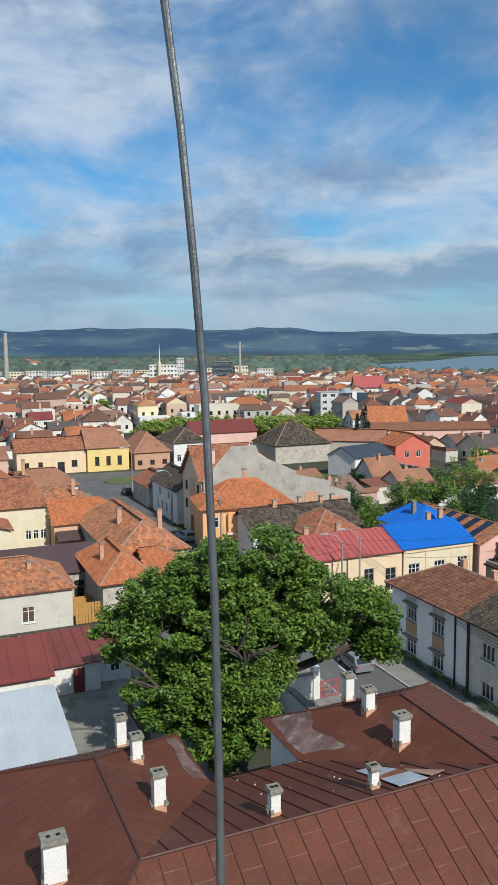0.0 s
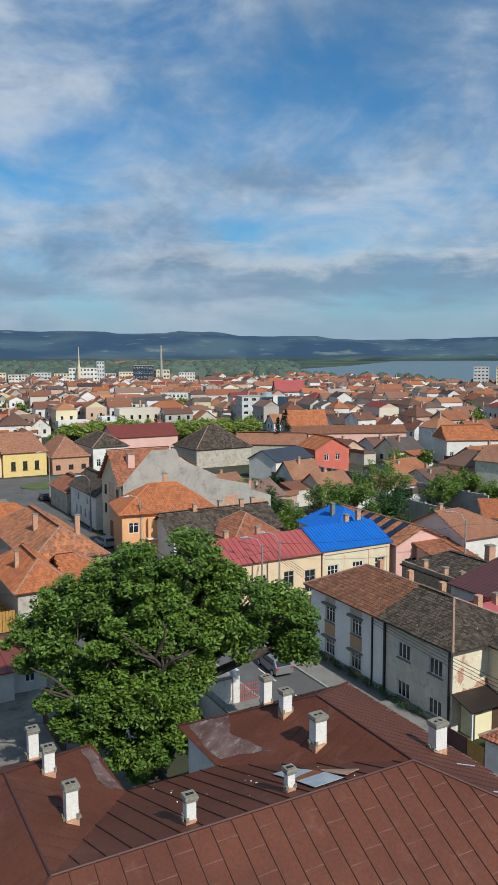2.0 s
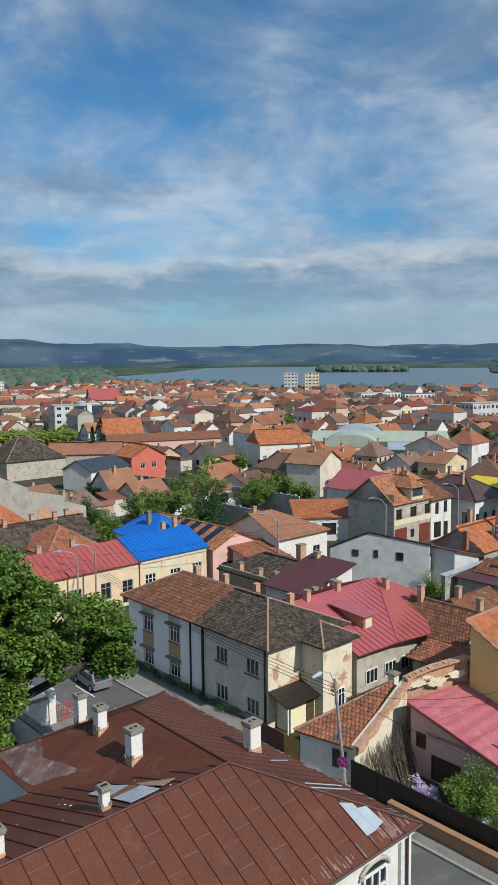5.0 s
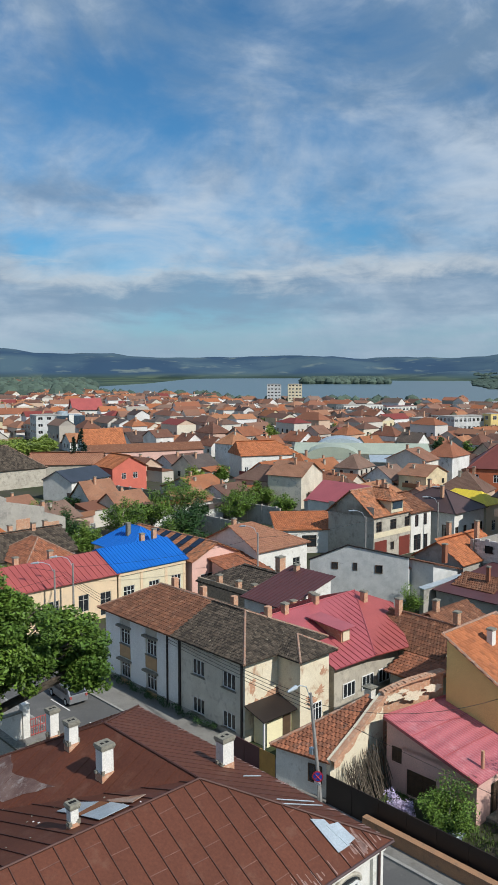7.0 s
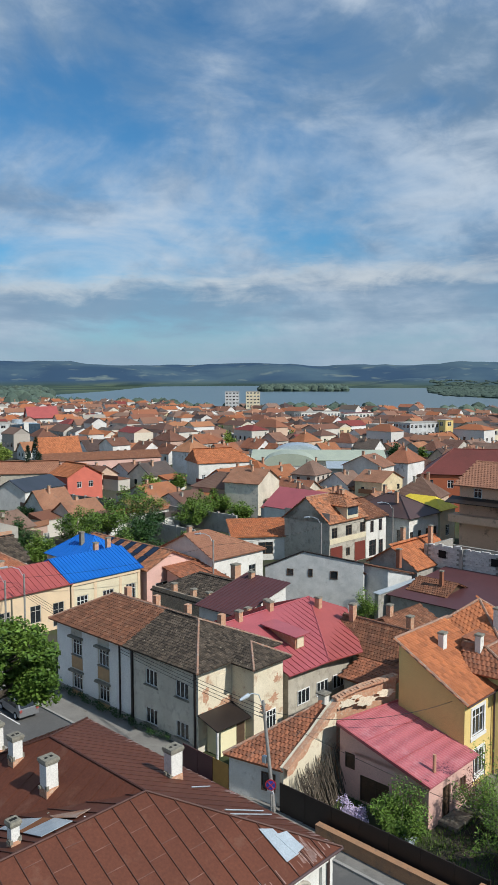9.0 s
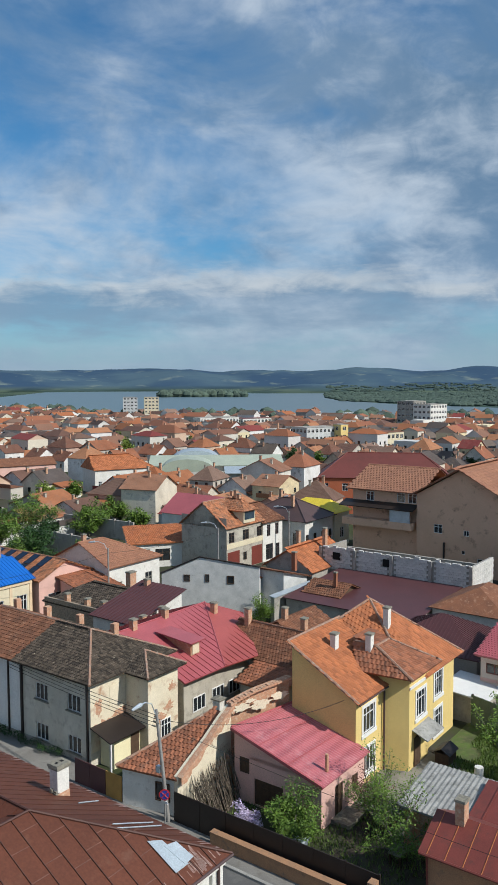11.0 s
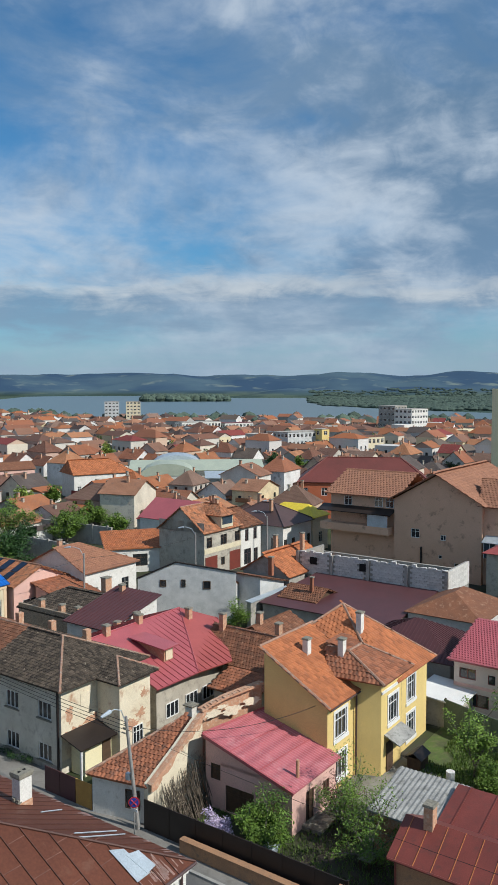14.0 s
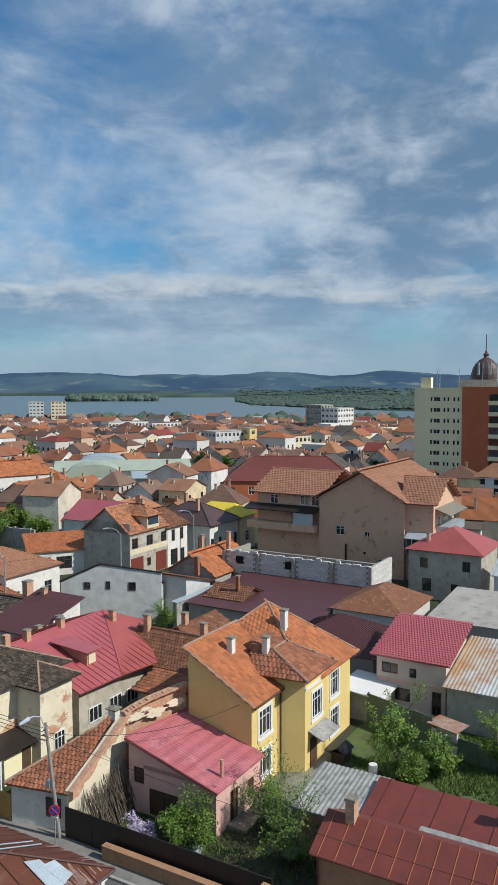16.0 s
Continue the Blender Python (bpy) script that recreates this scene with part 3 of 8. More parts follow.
def put_windows(root, L, W, openings, frame_mat=PVC, pane_mat=PANE, bars=2, sill_mat=None, depth=0.10, plain=False):
    for side, ops in openings.items():
        length, to = side_frame(side, L, W)
        ang = {"S": 0, "E": 90, "N": 180, "W": -90}[side]
        for a, s, w, h in ops:
            fr, pn = window_meshes(w, h, frame_mat, pane_mat, 1 if w < 0.75 else bars)
            ob = part("window", pn if plain else fr, None, root)
            ob.matrix_local = pose(*to(a, -depth, s), 0, 0, ang)
            if plain:
                continue
            part("pane", pn, None, ob)
            if sill_mat:
                si = part("sill", Shape().box(-w / 2 - 0.12, w / 2 + 0.12, -0.20, 0.0, -0.09, 0.0), sill_mat, ob)


def row(n, length, sill, w, h, edge=1.3):
    """n openings evenly along a wall."""
    if n == 1:
        return [(0.0, sill, w, h)]
    return [(-length / 2 + edge + (length - 2 * edge) * i / (n - 1), sill, w, h) for i in range(n)]


def chimney(root, x, y, z0, z1, w=0.55, d=0.45, material=None, cap=True):
    c = part("chimney", Shape().box(x - w / 2, x + w / 2, y - d / 2, y + d / 2, z0, z1), material or OLDBRICK, root)
    if cap:
        part("cap", Shape().box(x - w / 2 - 0.07, x + w / 2 + 0.07, y - d / 2 - 0.07, y + d / 2 + 0.07, z1, z1 + 0.12, 0.03), CAPSTONE, c)
    return c


def house(name, label, rect, ze, roof, wall, openings=None, turn=0.0, chimneys=(), frame_mat=PVC, pane_mat=PANE, bars=2, sill=None, group="", category="house", at=None, plain=False):
    """A building over (u0, u1, v0, v1) of the grid. roof: dict of kind, rise, style, mat and so on."""
    u0, u1, v0, v1 = rect
    L, W = u1 - u0, v1 - v0
    root = thing(name, label, category, at or grid_pose((u0 + u1) / 2, (v0 + v1) / 2, turn), group)
    kind, rise, axis = roof["kind"], roof["rise"], roof.get("axis", "x")
    over = roof.get("over", 0.35)
    sl, li = roof_lines(L, W, ze, rise, kind, axis, over, roof.get("inset"), roof.get("low", "S"), roof.get("ends", (None, None)))
    tops = {}
    half = (W if axis == "x" else L) / 2
    e0 = ze + rise * over / (half + over)
    if kind == "gable" or kind == "hip":
        gab = [(half, e0 - 0.05), (0, ze + rise - 0.08), (-half, e0 - 0.05)]
        ends = roof.get("ends", (None, None))
        for k, side in enumerate(("W", "E") if axis == "x" else ("S", "N")):
            gabled = kind == "gable" if ends[k] is None else ends[k] == 0
            if gabled:
                tops[side] = gab
    if kind == "shed":
        lo = roof.get("low", "S")
        length = W if lo in "SN" else L
        k = rise * over / (length + 2 * over)
        hi = ze + rise - k - 0.08
        opp = {"S": "N", "N": "S", "E": "W", "W": "E"}[lo]
        half_o = (L if lo in "SN" else W) / 2
        tops[opp] = [(half_o, hi), (-half_o, hi)]
        for side in ("EW" if lo in "SN" else "SN"):
            right_low = (side, lo) in (("S", "E"), ("N", "W"), ("E", "N"), ("W", "S"))
            tops[side] = [(-length / 2, hi)] if right_low else [(length / 2, hi)]
    walls(root, L, W, ze, wall, openings, tops)
    if openings:
        put_windows(root, L, W, openings, frame_mat, pane_mat, bars, sill, plain=plain)
    cover(root, sl, li, roof.get("style", "tile"), roof["mat"], roof.get("ridge"), roof.get("gap", 0.6), tile=roof.get("tile", (0.30, 0.36)))
    for c in chimneys:
        chimney(root, *c)
    return root


# ---- ground, hills, water ----
def hill_height(az, r):
    """Height of the land at an azimuth (degrees clockwise from +y) and distance."""
    if r < 1500:
        return 0.0
    left = max(0.0, min(1.0, (22 - az) / 30))
    crest = 108 + 46 * left + 7 * math.sin(az * 0.31 + 1.0) + 4 * math.sin(az * 0.83)
    k = max(0.0, min(1.0, (r - 2900) / 1500))
    h = crest * k * k * (3 - 2 * k)
    if az > 5:
        h *= 1.0 if r > 3700 else max(0.0, min(1.0, (r - 3300) / 400))
    # wooded spur on the far bank
    if 29.5 < az < 75:
        s = min(1.0, (az - 29.5) / 6) * max(0.0, 1 - abs(r - 3000) / 500)
        h = max(h, 32 * s)
    n = noise.noise(Vector((az * 0.22, r * 0.0011, 3.3))) * 26 + noise.noise(Vector((az * 0.7, r * 0.003, 9.3))) * 11
    return max(0.0, h + n * min(1.0, h / 60))


def build_ground():
    az = [k * 6.0 for k in range(11, 55)] + [-30 + k * 0.75 for k in range(int(96 / 0.75))]
    az = sorted(set(a if a <= 180 else a - 360 for a in az))
    rad = [0.5, 15, 40, 80, 150, 300, 600, 1000, 1500, 2000, 2400] + [2600 + 100 * k for k in range(24)]
    vs, fs = [], []
    for a in az:
        for r in rad:
            t = radians(a)
            vs.append((r * math.sin(t), r * math.cos(t), hill_height(a, r)))
    n, m = len(rad), len(az)
    for i in range(m):
        j = (i + 1) % m
        for k in range(n - 1):
            fs.append((i * n + k, j * n + k, j * n + k + 1, i * n + k + 1))
    fs.append(tuple(i * n for i in reversed(range(m))))
    me = bpy.data.meshes.new("ground")
    me.from_pydata(vs, [], fs)
    me.validate()
    for p in me.polygons:
        p.use_smooth = True
    m = bpy.data.materials.new("ground_land_hazy_hills")
    m.use_nodes = True
    nd, ln = m.node_tree.nodes, m.node_tree.links
    b = nd["Principled BSDF"]
    b.inputs["Roughness"].default_value = 1.0
    b.inputs["Specular IOR Level"].default_value = 0.1
    pos = nd.new("ShaderNodeNewGeometry").outputs["Position"]
    ln_ = nd.new("ShaderNodeVectorMath")
    ln_.operation = "LENGTH"
    ln.new(pos, ln_.inputs[0])

    def noise_at(s, d=6):
        q = nd.new("ShaderNodeTexNoise")
        q.inputs["Scale"].default_value, q.inputs["Detail"].default_value = s, d
        ln.new(pos, q.inputs["Vector"])
        return q.outputs[0]

    def ramp(x, lo, hi):
        q = nd.new("ShaderNodeMapRange")
        ln.new(x, q.inputs[0])
        q.inputs[1].default_value, q.inputs[2].default_value = lo, hi
        return q.outputs[0]

    def mix(f, a, c):
        q = nd.new("ShaderNodeMix")
        q.data_type = "RGBA"
        ln.new(f, q.inputs[0])
        for sock, w in ((q.inputs[6], a), (q.inputs[7], c)):
            if isinstance(w, tuple):
                sock.default_value = (*w, 1)
            else:
                ln.new(w, sock)
        return q.outputs[2]

    town = mix(ramp(noise_at(0.06), 0.4, 0.6), (0.075, 0.069, 0.058), (0.042, 0.052, 0.026))
    town = mix(ramp(noise_at(0.7), 0.45, 0.75), town, (0.055, 0.07, 0.03))
    vor = nd.new("ShaderNodeTexVoronoi")
    vor.inputs["Scale"].default_value = 0.0045
    ln.new(pos, vor.inputs["Vector"])
    sepc = nd.new("ShaderNodeSeparateColor")
    ln.new(vor.outputs["Color"], sepc.inputs[0])
    field = mix(ramp(sepc.outputs[0], 0.3, 0.8), (0.045, 0.075, 0.060), (0.095, 0.125, 0.075))
    field = mix(ramp(noise_at(0.004), 0.5, 0.62), field, (0.028, 0.048, 0.032))
    sepz = nd.new("ShaderNodeSeparateXYZ")
    ln.new(pos, sepz.inputs[0])
    # bluish hill tones: the distance haze is put into the woodland colour
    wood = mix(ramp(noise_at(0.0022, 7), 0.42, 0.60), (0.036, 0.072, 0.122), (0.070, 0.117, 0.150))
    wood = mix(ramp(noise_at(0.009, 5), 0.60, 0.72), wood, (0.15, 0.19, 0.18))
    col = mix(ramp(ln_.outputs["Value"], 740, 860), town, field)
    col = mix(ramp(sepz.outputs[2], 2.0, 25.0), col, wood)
    ln.new(col, b.inputs["Base Color"])
    me.materials.append(m)
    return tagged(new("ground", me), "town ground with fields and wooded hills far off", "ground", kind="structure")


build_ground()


def azr(a, r, z):
    t = radians(a)
    return (r * math.sin(t), r * math.cos(t), z)


WATER = bpy.data.materials.new("river_water")
WATER.use_nodes = True
_b = WATER.node_tree.nodes["Principled BSDF"]
_b.inputs["Base Color"].default_value = (0.085, 0.125, 0.135, 1)
_b.inputs["Roughness"].default_value = 0.30
_b.inputs["Specular IOR Level"].default_value = 0.35
_n = WATER.node_tree.nodes.new("ShaderNodeTexNoise")
_n.inputs["Scale"].default_value, _n.inputs["Detail"].default_value = 0.25, 6
_tc = WATER.node_tree.nodes.new("ShaderNodeTexCoord")
WATER.node_tree.links.new(_tc.outputs["Object"], _n.inputs["Vector"])
_bp = WATER.node_tree.nodes.new("ShaderNodeBump")
_bp.inputs["Strength"].default_value, _bp.inputs["Distance"].default_value = 0.5, 0.4
WATER.node_tree.links.new(_n.outputs[0], _bp.inputs["Height"])
WATER.node_tree.links.new(_bp.outputs[0], _b.inputs["Normal"])
NEAR_SHORE = [(5.5, 1074), (8, 900), (12, 790), (17, 720), (21, 600), (26, 590), (31, 585), (37.5, 575), (45, 570), (50, 560)]
FAR_SHORE = [(50, 900), (45, 985), (40, 1130), (36.3, 1500), (35.8, 2250), (37, 2480), (33, 2480), (30.5, 2600), (28, 3600), (22, 3600), (16, 3100), (13, 1890), (8.1, 1369)]


def shore(a):
    for (a0, r0), (a1, r1) in zip(NEAR_SHORE, NEAR_SHORE[1:]):
        if a0 <= a <= a1:
            return r0 + (r1 - r0) * (a - a0) / (a1 - a0)
    return 735.0 if a < 5.5 else 560.0


part("water", Shape().poly([azr(a, r, 0.3) for a, r in NEAR_SHORE + FAR_SHORE]), WATER, None, "wide grey-green river beyond the town", "structure")
bpy.data.objects["water"]["category"] = "water"


def strip(name, pts, z, thick, material, label, category="road", kind="structure"):
    ob = part(name, Shape().slab([uv(u, v, z) for u, v in pts], thick), material, None, label, kind)
    ob["category"] = category
    return ob


# the long street past the near building, the square with its roundabout
strip("road", [(29.6, -30), (35.2, -30), (35.2, 104), (36.4, 118), (36.6, 150), (30.4, 150), (30.0, 120), (29.6, 106)], 0.03, 0.1, ASPHALT, "grey asphalt street running between the houses")
strip("road_square", [(24, 150), (56, 146), (62, 172), (28, 176)], 0.026, 0.1, ASPHALT, "grey asphalt square round a grass roundabout")
strip("pavement_near", [(26.2, -30), (29.4, -30), (29.4, 106), (29.8, 120), (30.2, 150), (27.0, 150), (26.4, 120), (26.2, 106)], 0.14, 0.2, PAVING, "narrow concrete pavement", "pavement")
strip("pavement_far", [(35.4, -30), (38.6, -30), (38.6, 104), (35.4, 104)], 0.14, 0.2, PAVING, "narrow grey pavement along the house fronts", "pavement")
for i in range(60):
    for u in (29.4, 35.2):
        strip("kerb", [(u, -20 + i * 2.0), (u + 0.2, -20 + i * 2.0), (u + 0.2, -18.02 + i * 2.0), (u, -18.02 + i * 2.0)], 0.16, 0.2, KERB, "pale stone kerb piece", "kerb")
for i in range(12):
    strip("road_marking", [(32.3, 36 + i * 6.0), (32.42, 36 + i * 6.0), (32.42, 39 + i * 6.0), (32.3, 39 + i * 6.0)], 0.036, 0.02, PAINT, "white painted line on the asphalt", "road marking")
ring = [(40.7 + 5.2 * math.cos(k * math.pi / 12), 161.5 + 4.0 * math.sin(k * math.pi / 12)) for k in range(24)]
strip("roundabout", ring, 0.22, 0.3, GRASS, "oval grass island with a pale kerb", "roundabout")
strip("side_street", [(-40, 70.2), (29.6, 68.6), (29.6, 73.6), (-40, 75.2)], 0.022, 0.1, ASPHALT, "grey side street in front of the houses")
strip("yard_floor", [(8.2, 36.5), (16.5, 36.5), (16.5, 66.0), (8.2, 66.0)], 0.05, 0.1, YARD, "stained concrete courtyard", "yard")
strip("garden", [(37.0, 15.5), (45.5, 15.5), (45.5, 21.5), (37.0, 21.5)], 0.04, 0.1, EARTH, "bare brown garden soil with weeds", "garden")
strip("lawn", [(50, 5.0), (63, 5.0), (63, 21.5), (48, 21.5)], 0.045, 0.1, GRASS, "bright green overgrown lawn", "lawn")
strip("yard_paving", [(45.5, 16.5), (53, 16.5), (55.5, 23.5), (45.5, 23.5)], 0.06, 0.1, YARD, "worn grey concrete yard", "yard")

# ---- near building with the brown metal roof ----
ZE, ZR = 8.5, 11.2
near = thing("town_hall_wing", "long old building with a brown standing-seam metal roof", "building", grid_pose(0, 0))
FOOT = [(0.7, 17.9), (25.3, 17.9), (25.3, 34.5), (15.6, 34.3), (15.6, 30.1), (10.5, 29.8), (10.5, 34.6), (0.7, 34.6)]
_w = Shape()
for (a, b), (c, d) in zip(FOOT, FOOT[1:] + FOOT[:1]):
    _w.poly([(a, b, -0.3), (c, d, -0.3), (c, d, ZE + 0.1), (a, b, ZE + 0.1)])
near_wall = part("wall", _w, WHITE, near)
NL, NJ, NAL, NAR = (5.75, 22.53, ZR), (19.9, 22.53, ZR), (5.75, 29.3, ZR), (19.9, 29.28, ZR)
SLOPES = {
    "south": [(0.3, 17.5, ZE), (25.7, 17.5, ZE), NJ, NL],
    "east": [(25.7, 17.5, ZE), (25.7, 34.9, ZE), NAR, NJ],
    "north_hip": [(25.7, 34.9, ZE), (15.2, 34.7, ZE), NAR],
    "wing_west": [(15.2, 34.7, ZE), (15.2, 30.35, ZE), NJ, NAR],
    "court": [(15.2, 30.35, ZE), (10.9, 30.35, ZE), NL, NJ],
    "wing_east": [(10.9, 30.35, ZE), (10.9, 35.0, ZE), NAL, NL],
    "north_left": [(10.9, 35.0, ZE), (0.3, 35.0, ZE), NAL],
    "west": [(0.3, 35.0, ZE), (0.3, 17.5, ZE), NL, NAL],
}


def near_roof_z(u, v):
    """Height of the near roof above a point of the plan."""
    zs = []
    for p in SLOPES.values():
        if inside(u, v, [(q[0], q[1]) for q in p]):
            o, e, s, n, _ = plane_of(p)
            zs.append(o.z - (n.x * (u - o.x) + n.y * (v - o.y)) / n.z)
    return max(zs) if zs else ZE


for key, p in SLOPES.items():
    slope = part("roof_slope", Shape().slab(p, 0.12), BROWN_METAL, near, "brown painted metal sheet roof")
    # the wings' slopes have flat-locked sheets, the main slopes raised seams
    if key in ("south", "court", "east"):
        seams(p, {"south": 0.80, "court": 0.85, "east": 0.62}[key], SEAM, slope, 0.015 if key != "east" else 0.010, 0.045 if key != "east" else 0.022)
    else:
        seams(p, 0.75, BROWN_METAL, slope, 0.010, 0.018)
    if key == "south":
        o, e, s, n, ring_ = plane_of(p)
        rng = random.Random(4)
        for k in range(30):                       # cross joints of the sheets, staggered from strip to strip
            x0 = 0.4 + 0.80 * k
            for y in (1.0 + (k % 2) * 0.95, 2.9 + (k % 3) * 0.35, 4.5 + (k % 2) * 0.6):
                if inside(x0 + 0.4, y, ring_):
                    a, b = o + e * x0 + s * y, o + e * (x0 + 0.80) + s * (y + rng.uniform(-0.03, 0.03))
                    part("joint", Shape().slab([a + n * 0.012, b + n * 0.012, b + s * 0.035 + n * 0.012, a + s * 0.035 + n * 0.012], 0.01), JOINT, slope)
for a, b in ((NL, NJ), (NJ, NAR), (NL, NAL), (NJ, (25.7, 17.5, ZE)), (NAR, (25.7, 34.9, ZE)), (NAL, (10.9, 35, ZE)), (NAL, (0.3, 35, ZE)), (NL, (0.3, 17.5, ZE)), (NAR, (15.2, 34.7, ZE))):
    part("ridge_roll", Shape().tube([Vector(a) + Vector((0, 0, 0.03)), Vector(b) + Vector((0, 0, 0.03))], 0.05, sides=6), SEAM, near)


def roof_patch(name, label, material, pts, lift=0.03, ribs=0):
    """A loose sheet laid on the near roof."""
    q = [Vector((u, v, near_roof_z(u, v) + lift)) for u, v in pts]
    ob = part(name, Shape().slab(q, 0.02), material, near, label)
    for k in range(1, ribs):
        f = k / ribs
        a, b = q[0].lerp(q[1], f), q[3].lerp(q[2], f)
        part("rib", Shape().tube([a + Vector((0, 0, 0.02)), b + Vector((0, 0, 0.02))], 0.025, sides=5), material, ob)


roof_patch("patch_sheet", "pale galvanised repair sheet", GALV, [(22.98, 19.48), (23.52, 19.24), (23.74, 18.08), (23.03, 18.07)], 0.075)
roof_patch("patch_sheet", "pale galvanised repair sheet", GALV, [(23.40, 19.02), (23.97, 18.91), (24.12, 18.16), (23.60, 18.10)], 0.095)
roof_patch("patch_sheet", "pale galvanised repair sheet", GALV, [(15.72, 26.23), (16.66, 26.25), (16.92, 25.1), (15.70, 24.75)], 0.07)
roof_patch("patch_sheet", "rusty repair sheet", RUSTRED, [(15.70, 24.80), (16.95, 25.1), (17.0, 24.3), (15.66, 24.2)], 0.064)
roof_patch("patch_sheet", "pale galvanised repair sheet", GALV, [(15.66, 24.30), (17.0, 24.35), (16.9, 22.98), (15.56, 22.9)], 0.08)
roof_patch("patch_sheet", "rusty repair sheet", RUST, [(17.1, 24.85), (17.95, 23.40), (17.17, 23.15), (16.98, 24.3)], 0.085)
_rw = random.Random(29)


def worn_patch(label, ring, k=5, jig=0.16):
    """A bare, flaking area of the near roof with an uneven edge."""
    pts = []
    for (a, b), (c, d) in zip(ring, ring[1:] + ring[:1]):
        for i in range(k):
            f = i / k
            w = jig if i else jig * 0.3
            pts.append((a + (c - a) * f + _rw.uniform(-w, w), b + (d - b) * f + _rw.uniform(-w, w)))
    q = [Vector((u, v, near_roof_z(u, v) + 0.022)) for u, v in pts]
    part("weathered_area", Shape().poly(q), WEATHERED, near, label)


worn_patch("bare weathered sheet at the wing's eave", [(15.5, 34.2), (16.9, 33.0), (16.5, 31.2), (17.0, 28.6), (15.5, 30.5)])
worn_patch("bare weathered sheet at the wing's eave", [(16.2, 34.45), (19.2, 34.4), (17.6, 33.2)], 5, 0.1)
worn_patch("bare weathered sheet along the valley", [(10.7, 34.5), (10.05, 34.0), (9.85, 30.9), (10.1, 30.1), (10.75, 30.5)])
streaks = Shape()
for k in range(46):                               # paint flaked off in streaks above the street eave
    u = 25.2 - 7.5 * _rw.random() ** 1.6
    v0 = 17.55 + _rw.uniform(0, 0.25)
    v1 = v0 + _rw.uniform(0.2, 1.0) * (1.0 if u > 22 else 0.6)
    if near_roof_z(u, v1) > ZE + (v1 - 17.5) * 0.5:
        w = _rw.uniform(0.02, 0.06)
        streaks.poly([(u - w, v0, near_roof_z(u, v0) + 0.02), (u + w, v0, near_roof_z(u, v0) + 0.02), (u + w * 0.4, v1, near_roof_z(u, v1) + 0.02), (u - w * 0.5, v1, near_roof_z(u, v1) + 0.02)])
for k in range(40):                               # the same along the street side
    v = 17.9 + 16.5 * _rw.random()
    u1 = 25.65 - _rw.uniform(0.15, 0.6)
    w = _rw.uniform(0.03, 0.12)
    streaks.poly([(25.66, v - w, near_roof_z(25.66, v) + 0.03), (25.66, v + w, near_roof_z(25.66, v) + 0.03), (u1, v + w * 0.5, near_roof_z(u1, v) + 0.02), (u1, v - w * 0.3, near_roof_z(u1, v) + 0.02)])
part("flaked_paint", streaks, FLAKED, near, "streaks of flaked paint along the eaves", "stuff")
for u0, v0, u1, v1 in ((22.55, 20.9, 24.99, 21.11), (22.33, 20.42, 25.08, 20.71), (23.17, 23.55, 24.58, 23.93)):
    a, b = Vector((u0, v0, near_roof_z(u0, v0) + 0.06)), Vector((u1, v1, near_roof_z(u1, v1) + 0.06))
    part("bare_batten", Shape().tube([a, b], 0.028, sides=5), GALV, near)
_r = random.Random(11)
for k in range(18):
    u, v = _r.uniform(11.5, 18.5), _r.uniform(23, 29.5)
    if not inside(u, v, [(q[0], q[1]) for q in SLOPES["court"]]):
        continue
    z = near_roof_z(u, v)
    part("debris", Shape().box(u - 0.03, u + _r.uniform(0.01, 0.06), v - 0.02, v + 0.02, z, z + 0.025), PVC if k % 2 else CAPSTONE, near)


def big_chimney(u, v, w, d, h):
    """A whitewashed brick chimney on the near roof, with a worn cap and flues."""
    z = near_roof_z(u, v) - 0.35
    root = thing("roof_chimney", "whitewashed brick chimney with a worn stone cap, on a brown roof", "chimney", grid_pose(u, v, 0, z), "chimneys on the brown roof")
    part("base", Shape().box(-w / 2 - 0.02, w / 2 + 0.02, -d / 2 - 0.02, d / 2 + 0.02, 0, 0.55), OLDBRICK, root)
    part("shaft", Shape().box(-w / 2, w / 2, -d / 2, d / 2, 0.55, 0.35 + h), WHITE, root)
    t = 0.35 + h
    part("cap", Shape().box(-w / 2 - 0.04, w / 2 + 0.04, -d / 2 - 0.04, d / 2 + 0.04, t, t + 0.10).box(-w / 2 - 0.08, w / 2 + 0.08, -d / 2 - 0.08, d / 2 + 0.08, t + 0.10, t + 0.22, 0.03), CAPSTONE, root)
    # thin black plates on the closed cap colour in the dark of the flues
    for k in (-0.22, 0.22):
        part("flue", Shape().box(k * w - 0.07, k * w + 0.07, -0.07, 0.07, t + 0.215, t + 0.225), FLAT_BLACK, root)
    lump = Shape()
    rr = random.Random(int(u * 10))
    for k in range(9):
        x, y = rr.choice((-1, 1)) * w / 2 + rr.uniform(-0.05, 0.05), rr.uniform(-d / 2, d / 2)
        lump.box(x - 0.06, x + 0.06, y - 0.07, y + 0.07, 0.5, rr.uniform(0.56, 0.72))
    part("broken_plaster", lump, CAPSTONE, root, kind="stuff")


for q in ((3.33, 24.2, 0.72, 0.55, 1.45), (7.5, 26.5, 0.44, 0.40, 1.25), (7.65, 30.2, 0.42, 0.38, 1.0), (7.85, 33.8, 0.44, 0.40, 1.3), (10.8, 23.5, 0.36, 0.33, 0.85), (14.9, 23.6, 0.32, 0.29, 0.72),
          (18.3, 26.8, 0.55, 0.50, 1.2), (18.5, 29.8, 0.46, 0.42, 1.0), (19.6, 33.5, 0.46, 0.42, 1.3), (23.3, 24.9, 0.62, 0.50, 1.2)):
    big_chimney(*q)


